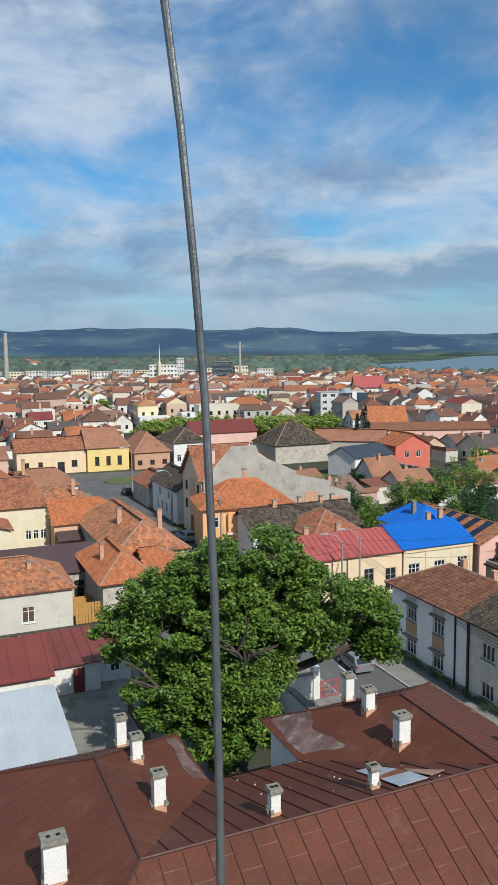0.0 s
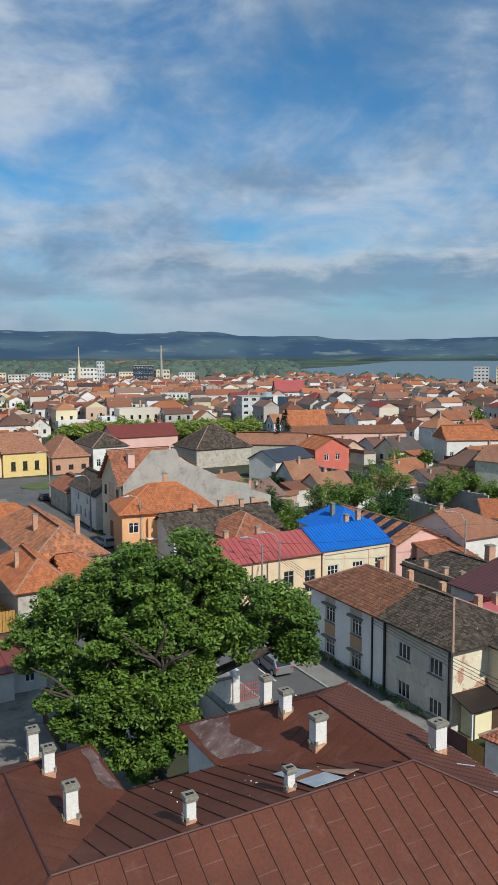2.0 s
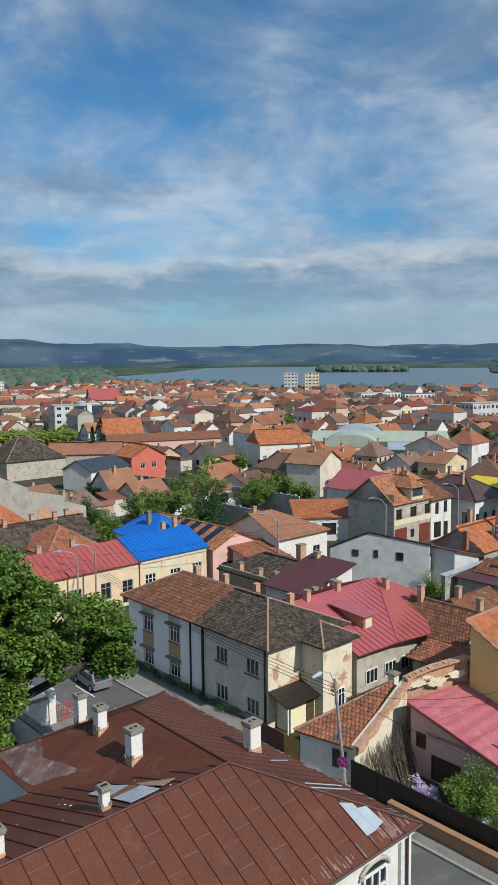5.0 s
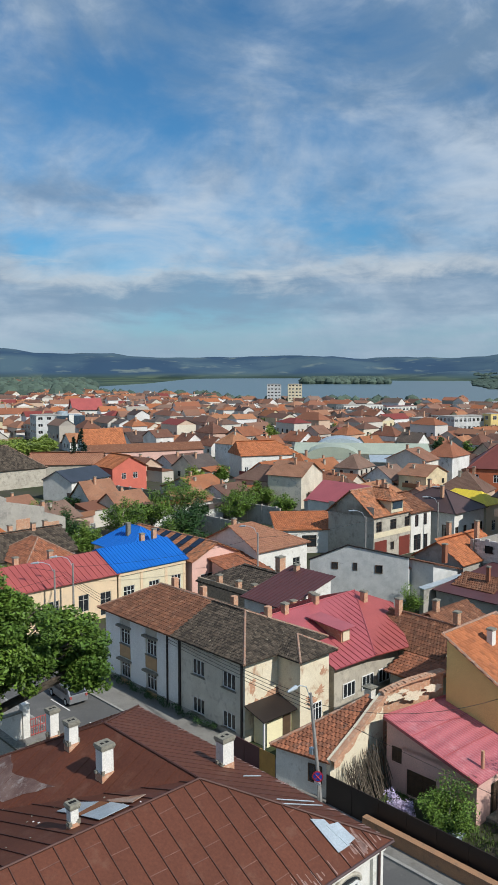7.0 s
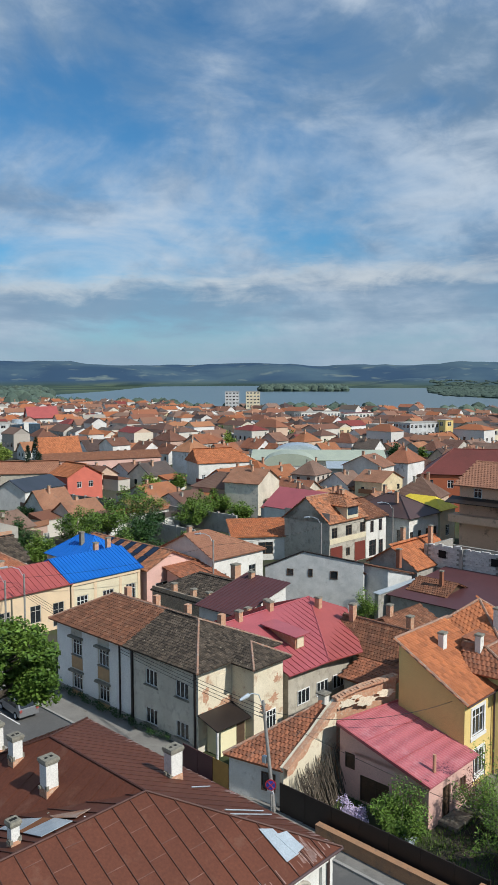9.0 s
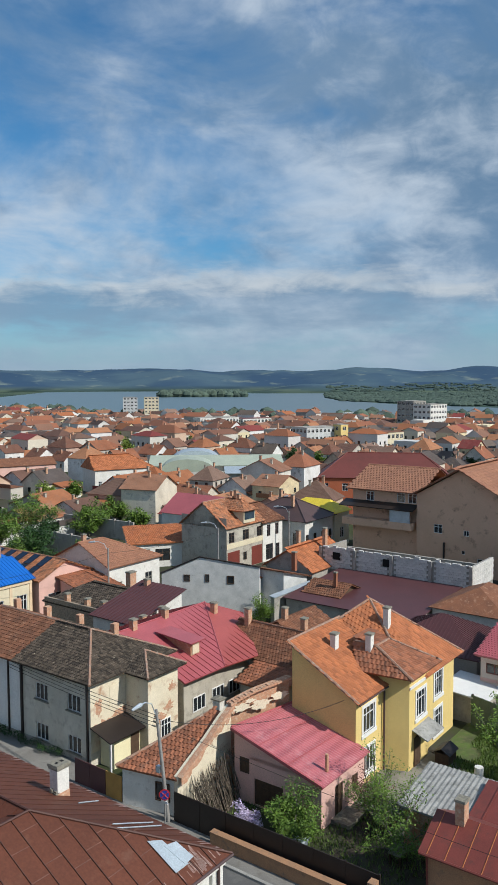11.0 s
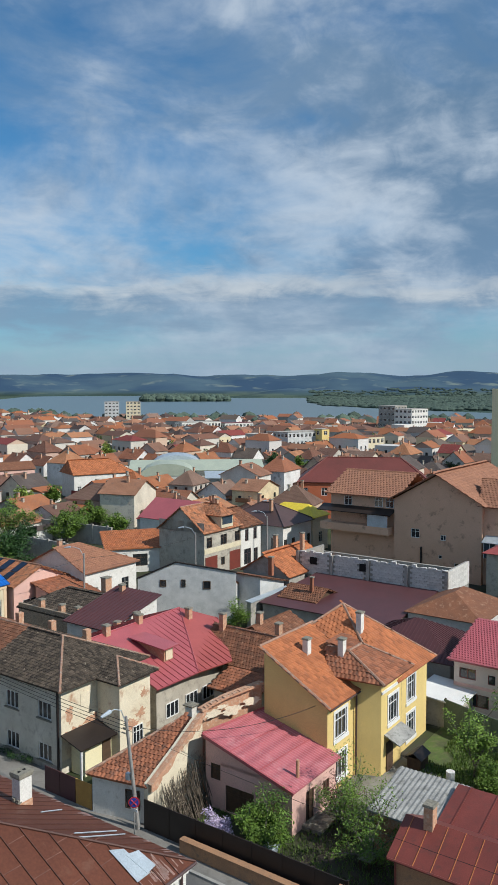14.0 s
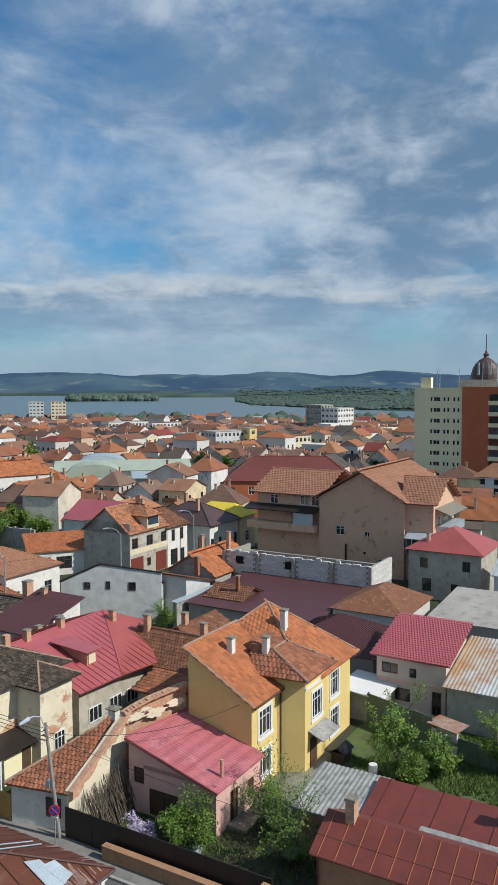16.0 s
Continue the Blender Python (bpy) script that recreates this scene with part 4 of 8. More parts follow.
def arched_window(u, sill, w, h):
    """A tall white window with a round head in the near building's street wall."""
    root = part("window", Shape().box(u - w / 2, u + w / 2, 17.83, 17.89, sill, sill + h), PANE, near)
    fr = Shape()
    for k in range(4):
        x = u - w / 2 + w * k / 3
        fr.box(x - 0.05, x + 0.05, 17.76, 17.83, sill, sill + h)
    for z in (sill, sill + h * 0.62, sill + h):
        fr.box(u - w / 2, u + w / 2, 17.76, 17.83, z - 0.05, z + 0.05)
    part("window_frame", fr, PVC, root)
    arc = [(u + (w / 2 + 0.18) * math.cos(a), 17.8, sill + h + 0.45 * math.sin(a)) for a in (math.pi * k / 10 for k in range(11))]
    part("arch", Shape().tube(arc, 0.09, sides=6), GREYPL, root)
    part("head", Shape().poly([(u + w / 2 * math.cos(a), 17.82, sill + h + 0.40 * math.sin(a)) for a in (math.pi * k / 10 for k in range(11))]), PANE, root)


for k in range(5):
    arched_window(23.2 - 2.6 * k, 5.6, 1.3, 1.9)
part("pilaster", Shape().box(24.75, 25.4, 17.75, 18.0, -0.3, ZE), WHITE, near)
part("cornice", Shape().box(0.5, 25.45, 17.65, 18.0, ZE - 0.35, ZE - 0.02), WHITE, near)
part("gutter", Shape().tube([(0.3, 17.48, ZE - 0.02), (25.7, 17.48, ZE - 0.02)], 0.06, sides=6), DARK_METAL, near)
part("downpipe", Shape().tube([(25.05, 17.68, ZE - 0.1), (25.05, 17.68, 0)], 0.06, sides=6), DARK_METAL, near)

# ---- the conductor hanging past the camera ----
rod = thing("lightning_conductor", "thin bent grey metal lightning conductor rod", "cable", pose(0, 0, 0))
part("conductor", Shape().tube([(-0.11, 0.90, 28.2), (-0.086, 0.84, 27.385), (-0.067, 0.822, 27.228), (-0.054, 0.805, 27.081), (-0.045, 0.79, 26.957), (-0.037, 0.767, 26.76), (-0.034, 0.745, 26.563),
     (-0.033, 0.729, 26.428), (-0.03, 0.70, 25.5), (-0.03, 0.70, 0.0)], 0.0043, sides=10), CONDUCTOR, rod)

# ---- the grey semi-detached house across the street ----
def grey_house():
    root = thing("house", "grey plastered two-storey house with a half brown, half mossy tiled roof", "house", grid_pose(42.7, 49.3))
    L, W, ze = 8.0, 18.2, 6.2
    WIN = [(a, s, 1.35, 1.45) for a in (-6.1, -2.3) for s in (0.65, 3.6)]
    WINR = [(a, s, 1.4, 1.25) for a in (3.8, 7.35) for s in (0.6, 3.65)]
    w = walls(root, L, W, ze, HOUSEGREY, {"W": WIN + WINR}, {})
    # side W runs from the far end (negative) to the near corner
    put_windows(root, L, W, {"W": WIN}, PVC, PANE, 3, CAPSTONE)
    put_windows(root, L, W, {"W": WINR}, PVC, PANE, 3, CAPSTONE)
    _, to = side_frame("W", L, W)
    def plate(name, a0, a1, z0, z1, o, m, label=""):
        p, q = to(a0, 0, z0), to(a1, o, z1)
        part(name, Shape().box(min(p[0], q[0]), max(p[0], q[0]), min(p[1], q[1]), max(p[1], q[1]), z0, z1), m, root, label)
    for a in (-6.1, -2.3):
        plate("spandrel", a - 0.78, a + 0.78, 2.45, 3.5, 0.05, TANPANEL, "tan panel between the windows")
        plate("spandrel", a - 0.78, a + 0.78, -0.1, 0.55, 0.05, TANPANEL)
        for s in (2.15, 5.1):
            plate("window_hood", a - 0.95, a + 0.95, s, s + 0.16, 0.35, CAPSTONE)
    plate("downpipe", -0.12, 0.02, 0, 6.1, 0.12, FENCE)
    plate("downpipe", 1.45, 1.65, 0, 6.1, 0.14, FENCE)
    plate("downpipe", 8.75, 8.9, 0, 6.1, 0.12, FENCE)
    plate("plinth", -9.1, 9.1, 0, 0.55, 0.04, CONCRETE)
    for a0, a1 in ((-9.08, -6.9), (-5.3, -3.1), (-1.5, 1.4)):
        plate("pale_pier", a0, a1, 0.56, 6.15, 0.02, PIERWHITE, "white painted wall pier")
    _, ts = side_frame("S", L, W)
    part("gable_render", Shape().box(-4.0, -0.62, -9.115, -9.1, 1.0, 6.15), PEEL, root, "peeling cream plaster showing brick")
    rq = random.Random(23)
    for q in ((-2.6, 2.7, 1.5, 0.6), (-1.0, 3.0, 1.1, 0.45), (-3.3, 4.2, 0.5, 0.8), (-0.3, 2.4, 0.8, 0.5), (0.6, 2.6, 0.8, 0.6), (1.9, 4.6, 0.5, 0.5), (1.6, 3.2, 0.7, 0.4)):
        y = -9.122 if q[0] < -0.2 else -11.407
        part("bare_brick", Shape().poly([(max(-3.95, q[0] + q[2] * rq.uniform(0.3, 1.1) * math.cos(6.283 * i / 26)), y, q[1] + q[3] * rq.uniform(0.3, 1.1) * math.sin(6.283 * i / 26)) for i in range(26)]), OLDBRICK, root, "bare brick where the plaster has fallen")
    part("blind_window", Shape().box(-2.2, -0.9, -9.14, -9.116, 3.6, 5.3), PEEL, root)
    xe = L / 2 + 0.55
    ye0, ye1 = -W / 2 - 0.55, W / 2 + 0.55
    yr0, yr1, zr = ye0 + 4.8, ye1 - 3.4, ze + 1.95
    ym = -1.0
    moss = [[(-xe, ym, ze), (-xe, ye0, ze), (0, yr0, zr), (0, ym, zr)], [(xe, ye0, ze), (xe, ym, ze), (0, ym, zr), (0, yr0, zr)], [(-xe, ye0, ze), (xe, ye0, ze), (0, yr0, zr)]]
    clay = [[(-xe, ye1, ze), (-xe, ym, ze), (0, ym, zr), (0, yr1, zr)], [(xe, ym, ze), (xe, ye1, ze), (0, yr1, zr), (0, ym, zr)], [(xe, ye1, ze), (-xe, ye1, ze), (0, yr1, zr)]]
    cover(root, moss, [((-xe, ye0, ze), (0, yr0, zr)), ((xe, ye0, ze), (0, yr0, zr)), ((0, yr0, zr), (0, ym, zr))], "tile", TILE_MOSS, RIDGE, label="dark mossy tiled roof", tile=(0.22, 0.26))
    cover(root, clay, [((-xe, ye1, ze), (0, yr1, zr)), ((xe, ye1, ze), (0, yr1, zr)), ((0, yr1, zr), (0, ym, zr))], "tile", TILE_BROWN, RIDGE, label="brown clay tiled roof", tile=(0.30, 0.36))
    for y in (6, 2, -2, -6):
        chimney(root, 1.4, y, zr - 1.2, zr + 0.35, 0.5, 0.45, None, False)
    # bay on the garden side with its own roof
    bay = Shape().box(-0.6, 2.6, -11.4, -9.1, -0.3, 6.1)
    part("bay", bay, PEEL, root, "projecting bay with stained cream plaster")
    A, B, C, D, P = (-1.1, -11.9, ze - 0.1), (3.1, -11.9, ze - 0.1), (3.1, -8.2, ze - 0.1), (-1.1, -8.2, ze - 0.1), (1.1, -9.5, ze + 0.95)
    cover(root, [[A, B, P], [B, C, P], [D, A, P]], [(A, P), (B, P)], "tile", TILE_MOSS, RIDGE, name="bay_roof", tile=(0.22, 0.26))
    fr, pn = window_meshes(1.1, 1.5, PVC, PANE, 3)
    ob = part("window", fr, None, root)
    ob.matrix_local = pose(1.2, -11.43, 0.9)
    part("pane", pn, None, ob)
    # porch with a dark felt roof
    part("porch_roof", Shape().slab([(-4.1, -11.2, 2.35), (-0.62, -11.2, 2.35), (-0.62, -9.15, 2.95), (-4.1, -9.15, 2.95)], 0.08), FENCE, root, "dark felt porch roof")
    part("porch_wall", Shape().box(-3.2, -0.6, -10.6, -9.2, 0, 2.3), PALEYEL, root)
    part("porch_post", Shape().box(-4.0, -3.88, -11.1, -10.98, 0, 2.3), PVC, root)
    part("porch_door", Shape().box(-1.6, -0.8, -10.66, -10.6, 0, 2.0), WOOD, root)


grey_house()

# ---- the row across the street to the left: red roof, blue roof ----
house("house", "single-storey peach house with a red metal roof", (35.6, 49.3, 72.6, 80.6), 4.7, dict(kind="gable", rise=1.9, style="seam", mat=RED_PAINT, gap=0.7), PEACH,
      {"S": [(-4.5, 1.2, 1.3, 1.9), (-1.0, 1.2, 1.3, 1.9), (2.6, 1.2, 1.3, 1.9), (5.4, 0.3, 1.4, 2.6)]}, frame_mat=OLDFRAME, chimneys=((-3, 0.4, 6.0, 7.3), (2, 2, 6.0, 7.0)))
blue = house("house", "cream single-storey house with a bright blue metal roof", (49.5, 59.0, 72.6, 80.6), 4.8, dict(kind="gable", rise=2.0, style="seam", mat=BLUE_METAL, gap=0.45), CREAM,
             {"S": [(-3.3, 1.1, 1.5, 1.9), (0.2, 1.1, 1.5, 1.9), (3.4, 1.1, 1.4, 2.0)]}, bars=3, sill=PVC, chimneys=((1.5, 0.2, 6.2, 7.6), (4.3, 1.6, 6.0, 7.6)))
for x in (-4.6, -1.6, 1.9, 4.6):
    part("pilaster", Shape().box(x - 0.18, x + 0.18, -4.06, -4.0, 0, 4.6), PEACH, blue)
part("cornice", Shape().box(-4.75, 4.75, -4.15, -4.0, 4.3, 4.6), PEACH, blue)
sl, li = roof_lines(6.8, 8.4, 5.0, 2.5, "hip", "y", 0.3, 3.2)
back = thing("house_wing", "blue metal roofed rear wing of a cream house", "house", grid_pose(58.6, 82.4))
walls(back, 6.8, 8.4, 5.0, CREAM)
cover(back, sl, li, "seam", BLUE_METAL, BLUE_METAL, 0.45, line_r=0.05)
for x, y in ((-1.4, -0.6), ):
    chimney(back, x, y, 5.6, 8.0, 0.5, 0.45, CAPSTONE)
house("house", "long low house with a sagging grey-brown tile roof", (38.5, 54.0, 89.5, 97.5), 3.8, dict(kind="gable", rise=2.6, style="tile", mat=TILE_MOSS, ridge=RIDGE, tile=(0.4, 0.45)), WHITE,
      {"S": row(5, 15, 1.0, 0.9, 1.3)}, chimneys=((-3, 0, 6, 7.3), (1, 0.5, 6, 7.3), (4, 0, 6, 7.3), (6, 0.5, 6, 7.3)))
house("house", "pink house with a tiled roof carrying solar panels", (59.6, 67.2, 72.0, 88.0), 4.4, dict(kind="gable", rise=1.8, axis="y", style="tile", mat=TILE_OLD, ridge=RIDGE), PINKPL,
      {"S": [(-1.4, 1.0, 2.2, 1.6)]}, frame_mat=PVC)
pan = thing("solar_array", "rows of black solar panels on a tiled roof", "solar panels", grid_pose(63.4, 80.0))
for i in range(2):
    for j in range(5):
        y0, x0 = -6.2 + j * 2.3, -3.9 + i * 1.9
        z = lambda x: 4.4 + 1.8 * (x + 4.15) / 4.15 + 0.22
        part("panel", Shape().slab([(x0, y0, z(x0)), (x0 + 1.75, y0, z(x0 + 1.75)), (x0 + 1.75, y0 + 1.1, z(x0 + 1.75)), (x0, y0 + 1.1, z(x0))], 0.06), SOLAR, pan)
house("shed", "low shed with an orange tile roof beside a pink wall", (62.4, 67.4, 66.4, 71.6), 3.0, dict(kind="shed", rise=1.4, low="S", style="tile", mat=TILE_RUST), PINKPL, category="shed")
house("house", "white house with an orange-brown flat tile roof", (67.6, 76.4, 68.8, 79.0), 4.8, dict(kind="hip", rise=2.6, style="tile", mat=TILE_FLAT, ridge=TILE_FLAT, ends=(0, 5.5)), WHITE,
      {"S": [(-2.8, 1.1, 1.0, 1.7), (2.4, 0.9, 1.3, 2.2)]}, frame_mat=OLDFRAME, chimneys=((-3, 1, 6.5, 8), ))
house("shed", "open shed with a long orange tile roof", (-4.2, 4.2, -3.0, 3.0), 3.6, dict(kind="shed", rise=1.5, low="S", style="tile", mat=TILE_ORANGE), WHITE, {"S": [(-2.4, 0.9, 2.2, 1.8), (0.6, 0.9, 2.2, 1.8)]}, frame_mat=WOOD, category="shed", at=grid_pose(88.6, 81.0, -38))

# ---- upper left: the tall gabled house, the orange house, the square ----
tall = house("house", "tall cream three-storey gabled house with half-timber bands", (37.4, 46.0, 105.8, 114.2), 8.4, dict(kind="gable", rise=4.6, style="tile", mat=TILE_RUST, ridge=RIDGE, over=0.5), CREAM,
             {"W": [(-2.6, 3.4, 1.1, 1.5), (0.2, 3.4, 0.9, 1.5), (2.7, 3.4, 1.1, 1.5), (-2.6, 6.2, 1.1, 1.5), (0.2, 6.2, 0.9, 1.5), (2.7, 6.2, 1.1, 1.5), (1.5, 0.2, 1.5, 2.2)]}, frame_mat=WOOD,
             chimneys=((-2.0, -2.0, 9.5, 12.6, 1.0, 1.0, PINKPL),))
part("timber_panel", Shape().box(-4.37, -4.3, -1.4, 0.9, 2.9, 8.4), TANWALL, tall)
part("ground_floor_front", Shape().box(-4.36, -4.3, -4.2, 0.6, -0.2, 2.7), TILE_RUST, tall)
part("firewall", Shape().slab([(-4.2, -4.8, 0), (10.6, -4.8, 0), (10.6, -4.8, 9.0), (7.6, -4.8, 10.4), (4.6, -4.8, 11.8), (4.0, -4.8, 13.3), (0.2, -4.8, 13.3), (-4.2, -4.8, 8.7)], 0.12), CONCRETE, tall, "bare grey rendered firewall")
fw = thing("side_wall", "stepped grey rendered boundary wall with brick panels", "wall", grid_pose(57.0, 105.6))
part("wall", Shape().slab([(-4.6, 0, -0.2), (5.0, 0, -0.2), (5.0, 0, 5.0), (1.5, 0, 6.2), (1.5, 0, 7.0), (-4.6, 0, 8.4)], 0.35), CONCRETE, fw)
for x, z in ((-2.0, 3.6), (2.8, 2.6)):
    part("brick_panel", Shape().box(x - 1.1, x + 1.1, -0.06, 0.02, z, z + 2.0), OLDBRICK, fw)
orange = house("house", "apricot two-storey house with an orange tiled hipped roof", (0, 12.6, 0, 8.4), 6.2, dict(kind="hip", rise=3.3, style="tile", mat=TILE_ORANGE, ridge=RIDGE_OR, over=0.5, inset=5.0), APRICOT,
               {"S": [(-4.8, 0.9, 1.7, 1.3), (-4.8, 3.7, 1.3, 1.4), (-0.4, 3.7, 1.1, 1.4), (3.4, 3.9, 0.9, 0.9), (-0.4, 0.9, 1.3, 1.4)]}, at=pose(-0.9, 107.6, 0, 0, 0, 12.0), chimneys=((0.5, 1.0, 8.6, 10.6),))
part("bay", Shape().box(-3.0, -1.4, -4.9, -4.2, -0.2, 5.6), APRICOT, orange)
part("balcony", Shape().box(-3.2, 0.2, -5.3, -4.2, 2.9, 3.05), WHITE, orange)
house("house", "low brown-roofed outbuilding behind the tree", (44.5, 51.5, 84.5, 93.0), 4.0, dict(kind="hip", rise=2.6, axis="y", style="tile", mat=TILE_RUST, ridge=RIDGE), APRICOT, category="house")
house("house", "narrow old house with blue-white painted front and tile roof", (37.0, 43.0, 116.2, 130.0), 5.2, dict(kind="gable", rise=2.5, axis="y", style="tile", mat=TILE_MOSS, ridge=RIDGE, tile=(0.4, 0.45)), WHITE,
      {"W": [(-3.6, 0.9, 1.0, 1.6), (-1.2, 0.9, 1.0, 1.6), (1.2, 0.9, 1.0, 1.6), (3.6, 0.9, 1.0, 1.6), (-2.4, 3.3, 1.0, 1.3), (2.4, 3.3, 1.0, 1.3)]}, frame_mat=PVC)
house("house", "small corner house with an orange tile roof", (36.6, 41.6, 131.0, 141.5), 3.6, dict(kind="hip", rise=2.2, axis="y", style="tile", mat=TILE_RUST, ridge=RIDGE, tile=(0.4, 0.45)), GREYPL,
      {"W": row(3, 9.5, 0.9, 1.0, 1.5)})
house("house", "yellow house with arched windows and brown roof on the square", (35.4, 45.0, 177.2, 187.0), 5.3, dict(kind="hip", rise=4.2, style="tile", mat=TILE_FLAT, ridge=RIDGE, ends=(0.2, 2.5), tile=(0.5, 0.5)), YELLOW,
      {"S": row(3, 9.6, 1.4, 1.0, 2.0, 2.2)}, frame_mat=WOOD, sill=WOOD)
house("house", "long peach house with a brown doorway on the square", (20.0, 35.2, 178.0, 186.0), 5.2, dict(kind="gable", rise=2.6, style="tile", mat=TILE_RUST, ridge=RIDGE, tile=(0.5, 0.5)), PEACH,
      {"S": [(-5.5, 1.2, 1.0, 1.6), (-2.5, 1.2, 1.0, 1.6), (2.0, 0.0, 1.6, 2.6), (5.0, 1.3, 1.3, 1.6)]}, frame_mat=WOOD)
house("house", "low brick-walled house with a wide orange roof on the square", (46.0, 54.5, 176.0, 190.0), 3.8, dict(kind="hip", rise=4.4, axis="y", style="tile", mat=TILE_FLAT, ridge=RIDGE, tile=(0.5, 0.5)), OLDBRICK,
      {"S": row(3, 8.5, 0.9, 1.1, 1.2)}, frame_mat=WOOD)
house("house", "white corner house with grey tile roof by the square", (55.5, 64.0, 176.0, 190.0), 5.6, dict(kind="hip", rise=3.0, axis="y", style="tile", mat=TILE_MOSS, ridge=RIDGE, tile=(0.5, 0.5)), WHITE,
      {"S": row(3, 8.5, 1.2, 1.0, 1.7), "W": row(4, 14, 1.2, 1.0, 1.7)})
house("house", "long house with a dark red metal roof behind the square", (64.5, 82.0, 188.0, 197.0), 6.2, dict(kind="gable", rise=3.0, style="seam", mat=RED_METAL), PINKPL, {"S": row(5, 17, 1.6, 1.0, 1.7)})

# ---- left foreground ----
house("house", "cream house with a brown tile roof and three windows", (4.0, 16.3, 109.5, 119.0), 6.0, dict(kind="hip", rise=3.4, style="tile", mat=TILE_RUST, ridge=RIDGE, ends=(0, 2.0), tile=(0.34, 0.4)), CREAM,
      {"S": [(3.3, 1.5, 0.75, 1.3), (4.3, 1.5, 0.75, 1.3), (5.3, 1.5, 0.75, 1.3), (-4.0, 2.0, 1.0, 1.4)]}, chimneys=((-1, 1.5, 8, 10.2), (-4, 2, 8, 10.2)))
house("house", "cream gabled house end beside a dark yard roof", (-8.0, 10.4, 102.5, 112.0), 4.6, dict(kind="gable", rise=3.0, axis="y", style="tile", mat=TILE_RUST, ridge=RIDGE, tile=(0.34, 0.4)), CREAM)
house("house", "long outbuilding with a bright orange tile roof", (16.4, 27.0, 106.0, 113.5), 3.9, dict(kind="hip", rise=2.7, style="tile", mat=TILE_ORANGE, ridge=RIDGE_OR, ends=(0, 4.0)), TANWALL, category="outbuilding")
part("awning", Shape().slab([(-5.2, -6.4, 2.3), (2.5, -6.4, 2.3), (2.5, -3.9, 3.1), (-5.2, -3.9, 3.1)], 0.08), DARK_METAL, thing("lean_to", "dark metal lean-to roof over a yard", "shed", grid_pose(21.7, 109.7)))
house("house", "house with an old brick-red tile roof and two chimneys", (15.0, 25.0, 119.5, 132.0), 3.6, dict(kind="hip", rise=2.6, style="tile", mat=TILE_OLD, ridge=RIDGE, inset=5.0, tile=(0.4, 0.45)), GREYPL, chimneys=((-4.2, -3, 5, 8.0), (2, -3.6, 5, 7.6)))
house("house", "wide brown-tiled house with a hipped orange-brown roof", (15.0, 26.0, 139.5, 150.0), 3.6, dict(kind="hip", rise=2.6, style="tile", mat=TILE_FLAT, ridge=RIDGE, inset=3.5, tile=(0.5, 0.5)), WHITE, {"S": row(3, 12, 1.0, 1.0, 1.4)}, chimneys=((-3.4, -2, 5.5, 8.2),))
house("outbuilding", "long low building with a dark plum-brown metal roof", (2.0, 18.0, 84.5, 97.0), 3.3, dict(kind="gable", rise=1.7, style="plain", mat=DARK_METAL), GREYPL, {"S": [(5.5, 0.3, 1.1, 2.0)]}, category="outbuilding", frame_mat=WOOD, chimneys=((-1, -5.0, 3.6, 5.2, 0.4, 0.4), (7.0, -4.5, 3.6, 4.9, 0.35, 0.35)))
house("house", "house with old uneven brick-red tiles along the street", (20.0, 28.8, 86.5, 109.0), 4.0, dict(kind="hip", rise=3.0, axis="y", style="tile", mat=TILE_OLD, ridge=RIDGE, ends=(4.0, 4.5), tile=(0.34, 0.4)), GREYPL, {"E": row(4, 20, 1.0, 1.0, 1.5)}, chimneys=((-1.8, -3, 5.4, 7.8), (2.2, -7, 5.2, 8.0)))
house("house", "small grey house with an orange hipped tile roof", (16.2, 21.6, 75.6, 88.0), 4.1, dict(kind="hip", rise=2.4, axis="y", style="tile", mat=TILE_ORANGE, ridge=RIDGE, ends=(3.2, 3.2), over=0.45), GREYPL, {"S": [(0.6, 1.0, 1.5, 1.6)]}, chimneys=((-1.6, -1, 5.0, 7.0, 0.4, 0.4),))
wing = house("house", "orange-tiled side wing of a small grey house", (21.6, 26.5, 77.5, 84.5), 3.9, dict(kind="hip", rise=2.1, style="tile", mat=TILE_ORANGE, ridge=RIDGE, ends=(0, 3.5)), GREYPL)
house("house", "cream house with a half orange, half grey tile roof", (-6.0, 13.4, 76.8, 86.0), 3.9, dict(kind="hip", rise=2.4, style="tile", mat=TILE_OLD, ridge=RIDGE, ends=(0, 4.0)), PALEWALL,
      {"S": [(-4.4, 0.9, 1.0, 1.5), (-0.6, 0.9, 1.2, 1.6), (5.4, 0.9, 1.2, 1.6)]}, frame_mat=PVC, pane_mat=WOOD, sill=PVC, chimneys=((6.0, -1.6, 4.8, 6.2, 0.4, 0.4),))
gate = thing("gate", "ochre wooden yard gate beside a cream house", "gate", grid_pose(15.0, 76.6))
for k in range(9):
    part("board", Shape().box(-1.4 + k * 0.32, -1.12 + k * 0.32, -0.03, 0.03, 0.1, 2.2), WOODY, gate)
part("rail", Shape().box(-1.45, 1.5, 0.03, 0.09, 0.5, 0.6), WOODY, gate)
part("rail", Shape().box(-1.45, 1.5, 0.03, 0.09, 1.7, 1.8), WOODY, gate)
scaf = thing("timber_stack", "stack of yellow timber and boards in a yard", "timber", grid_pose(14.6, 80.5))
for k in range(7):
    part("plank", Shape().box(-1.4, 1.4, -0.8 + k * 0.25, -0.6 + k * 0.25, 0, 1.0 + 0.25 * (k % 3)), WOODY, scaf)
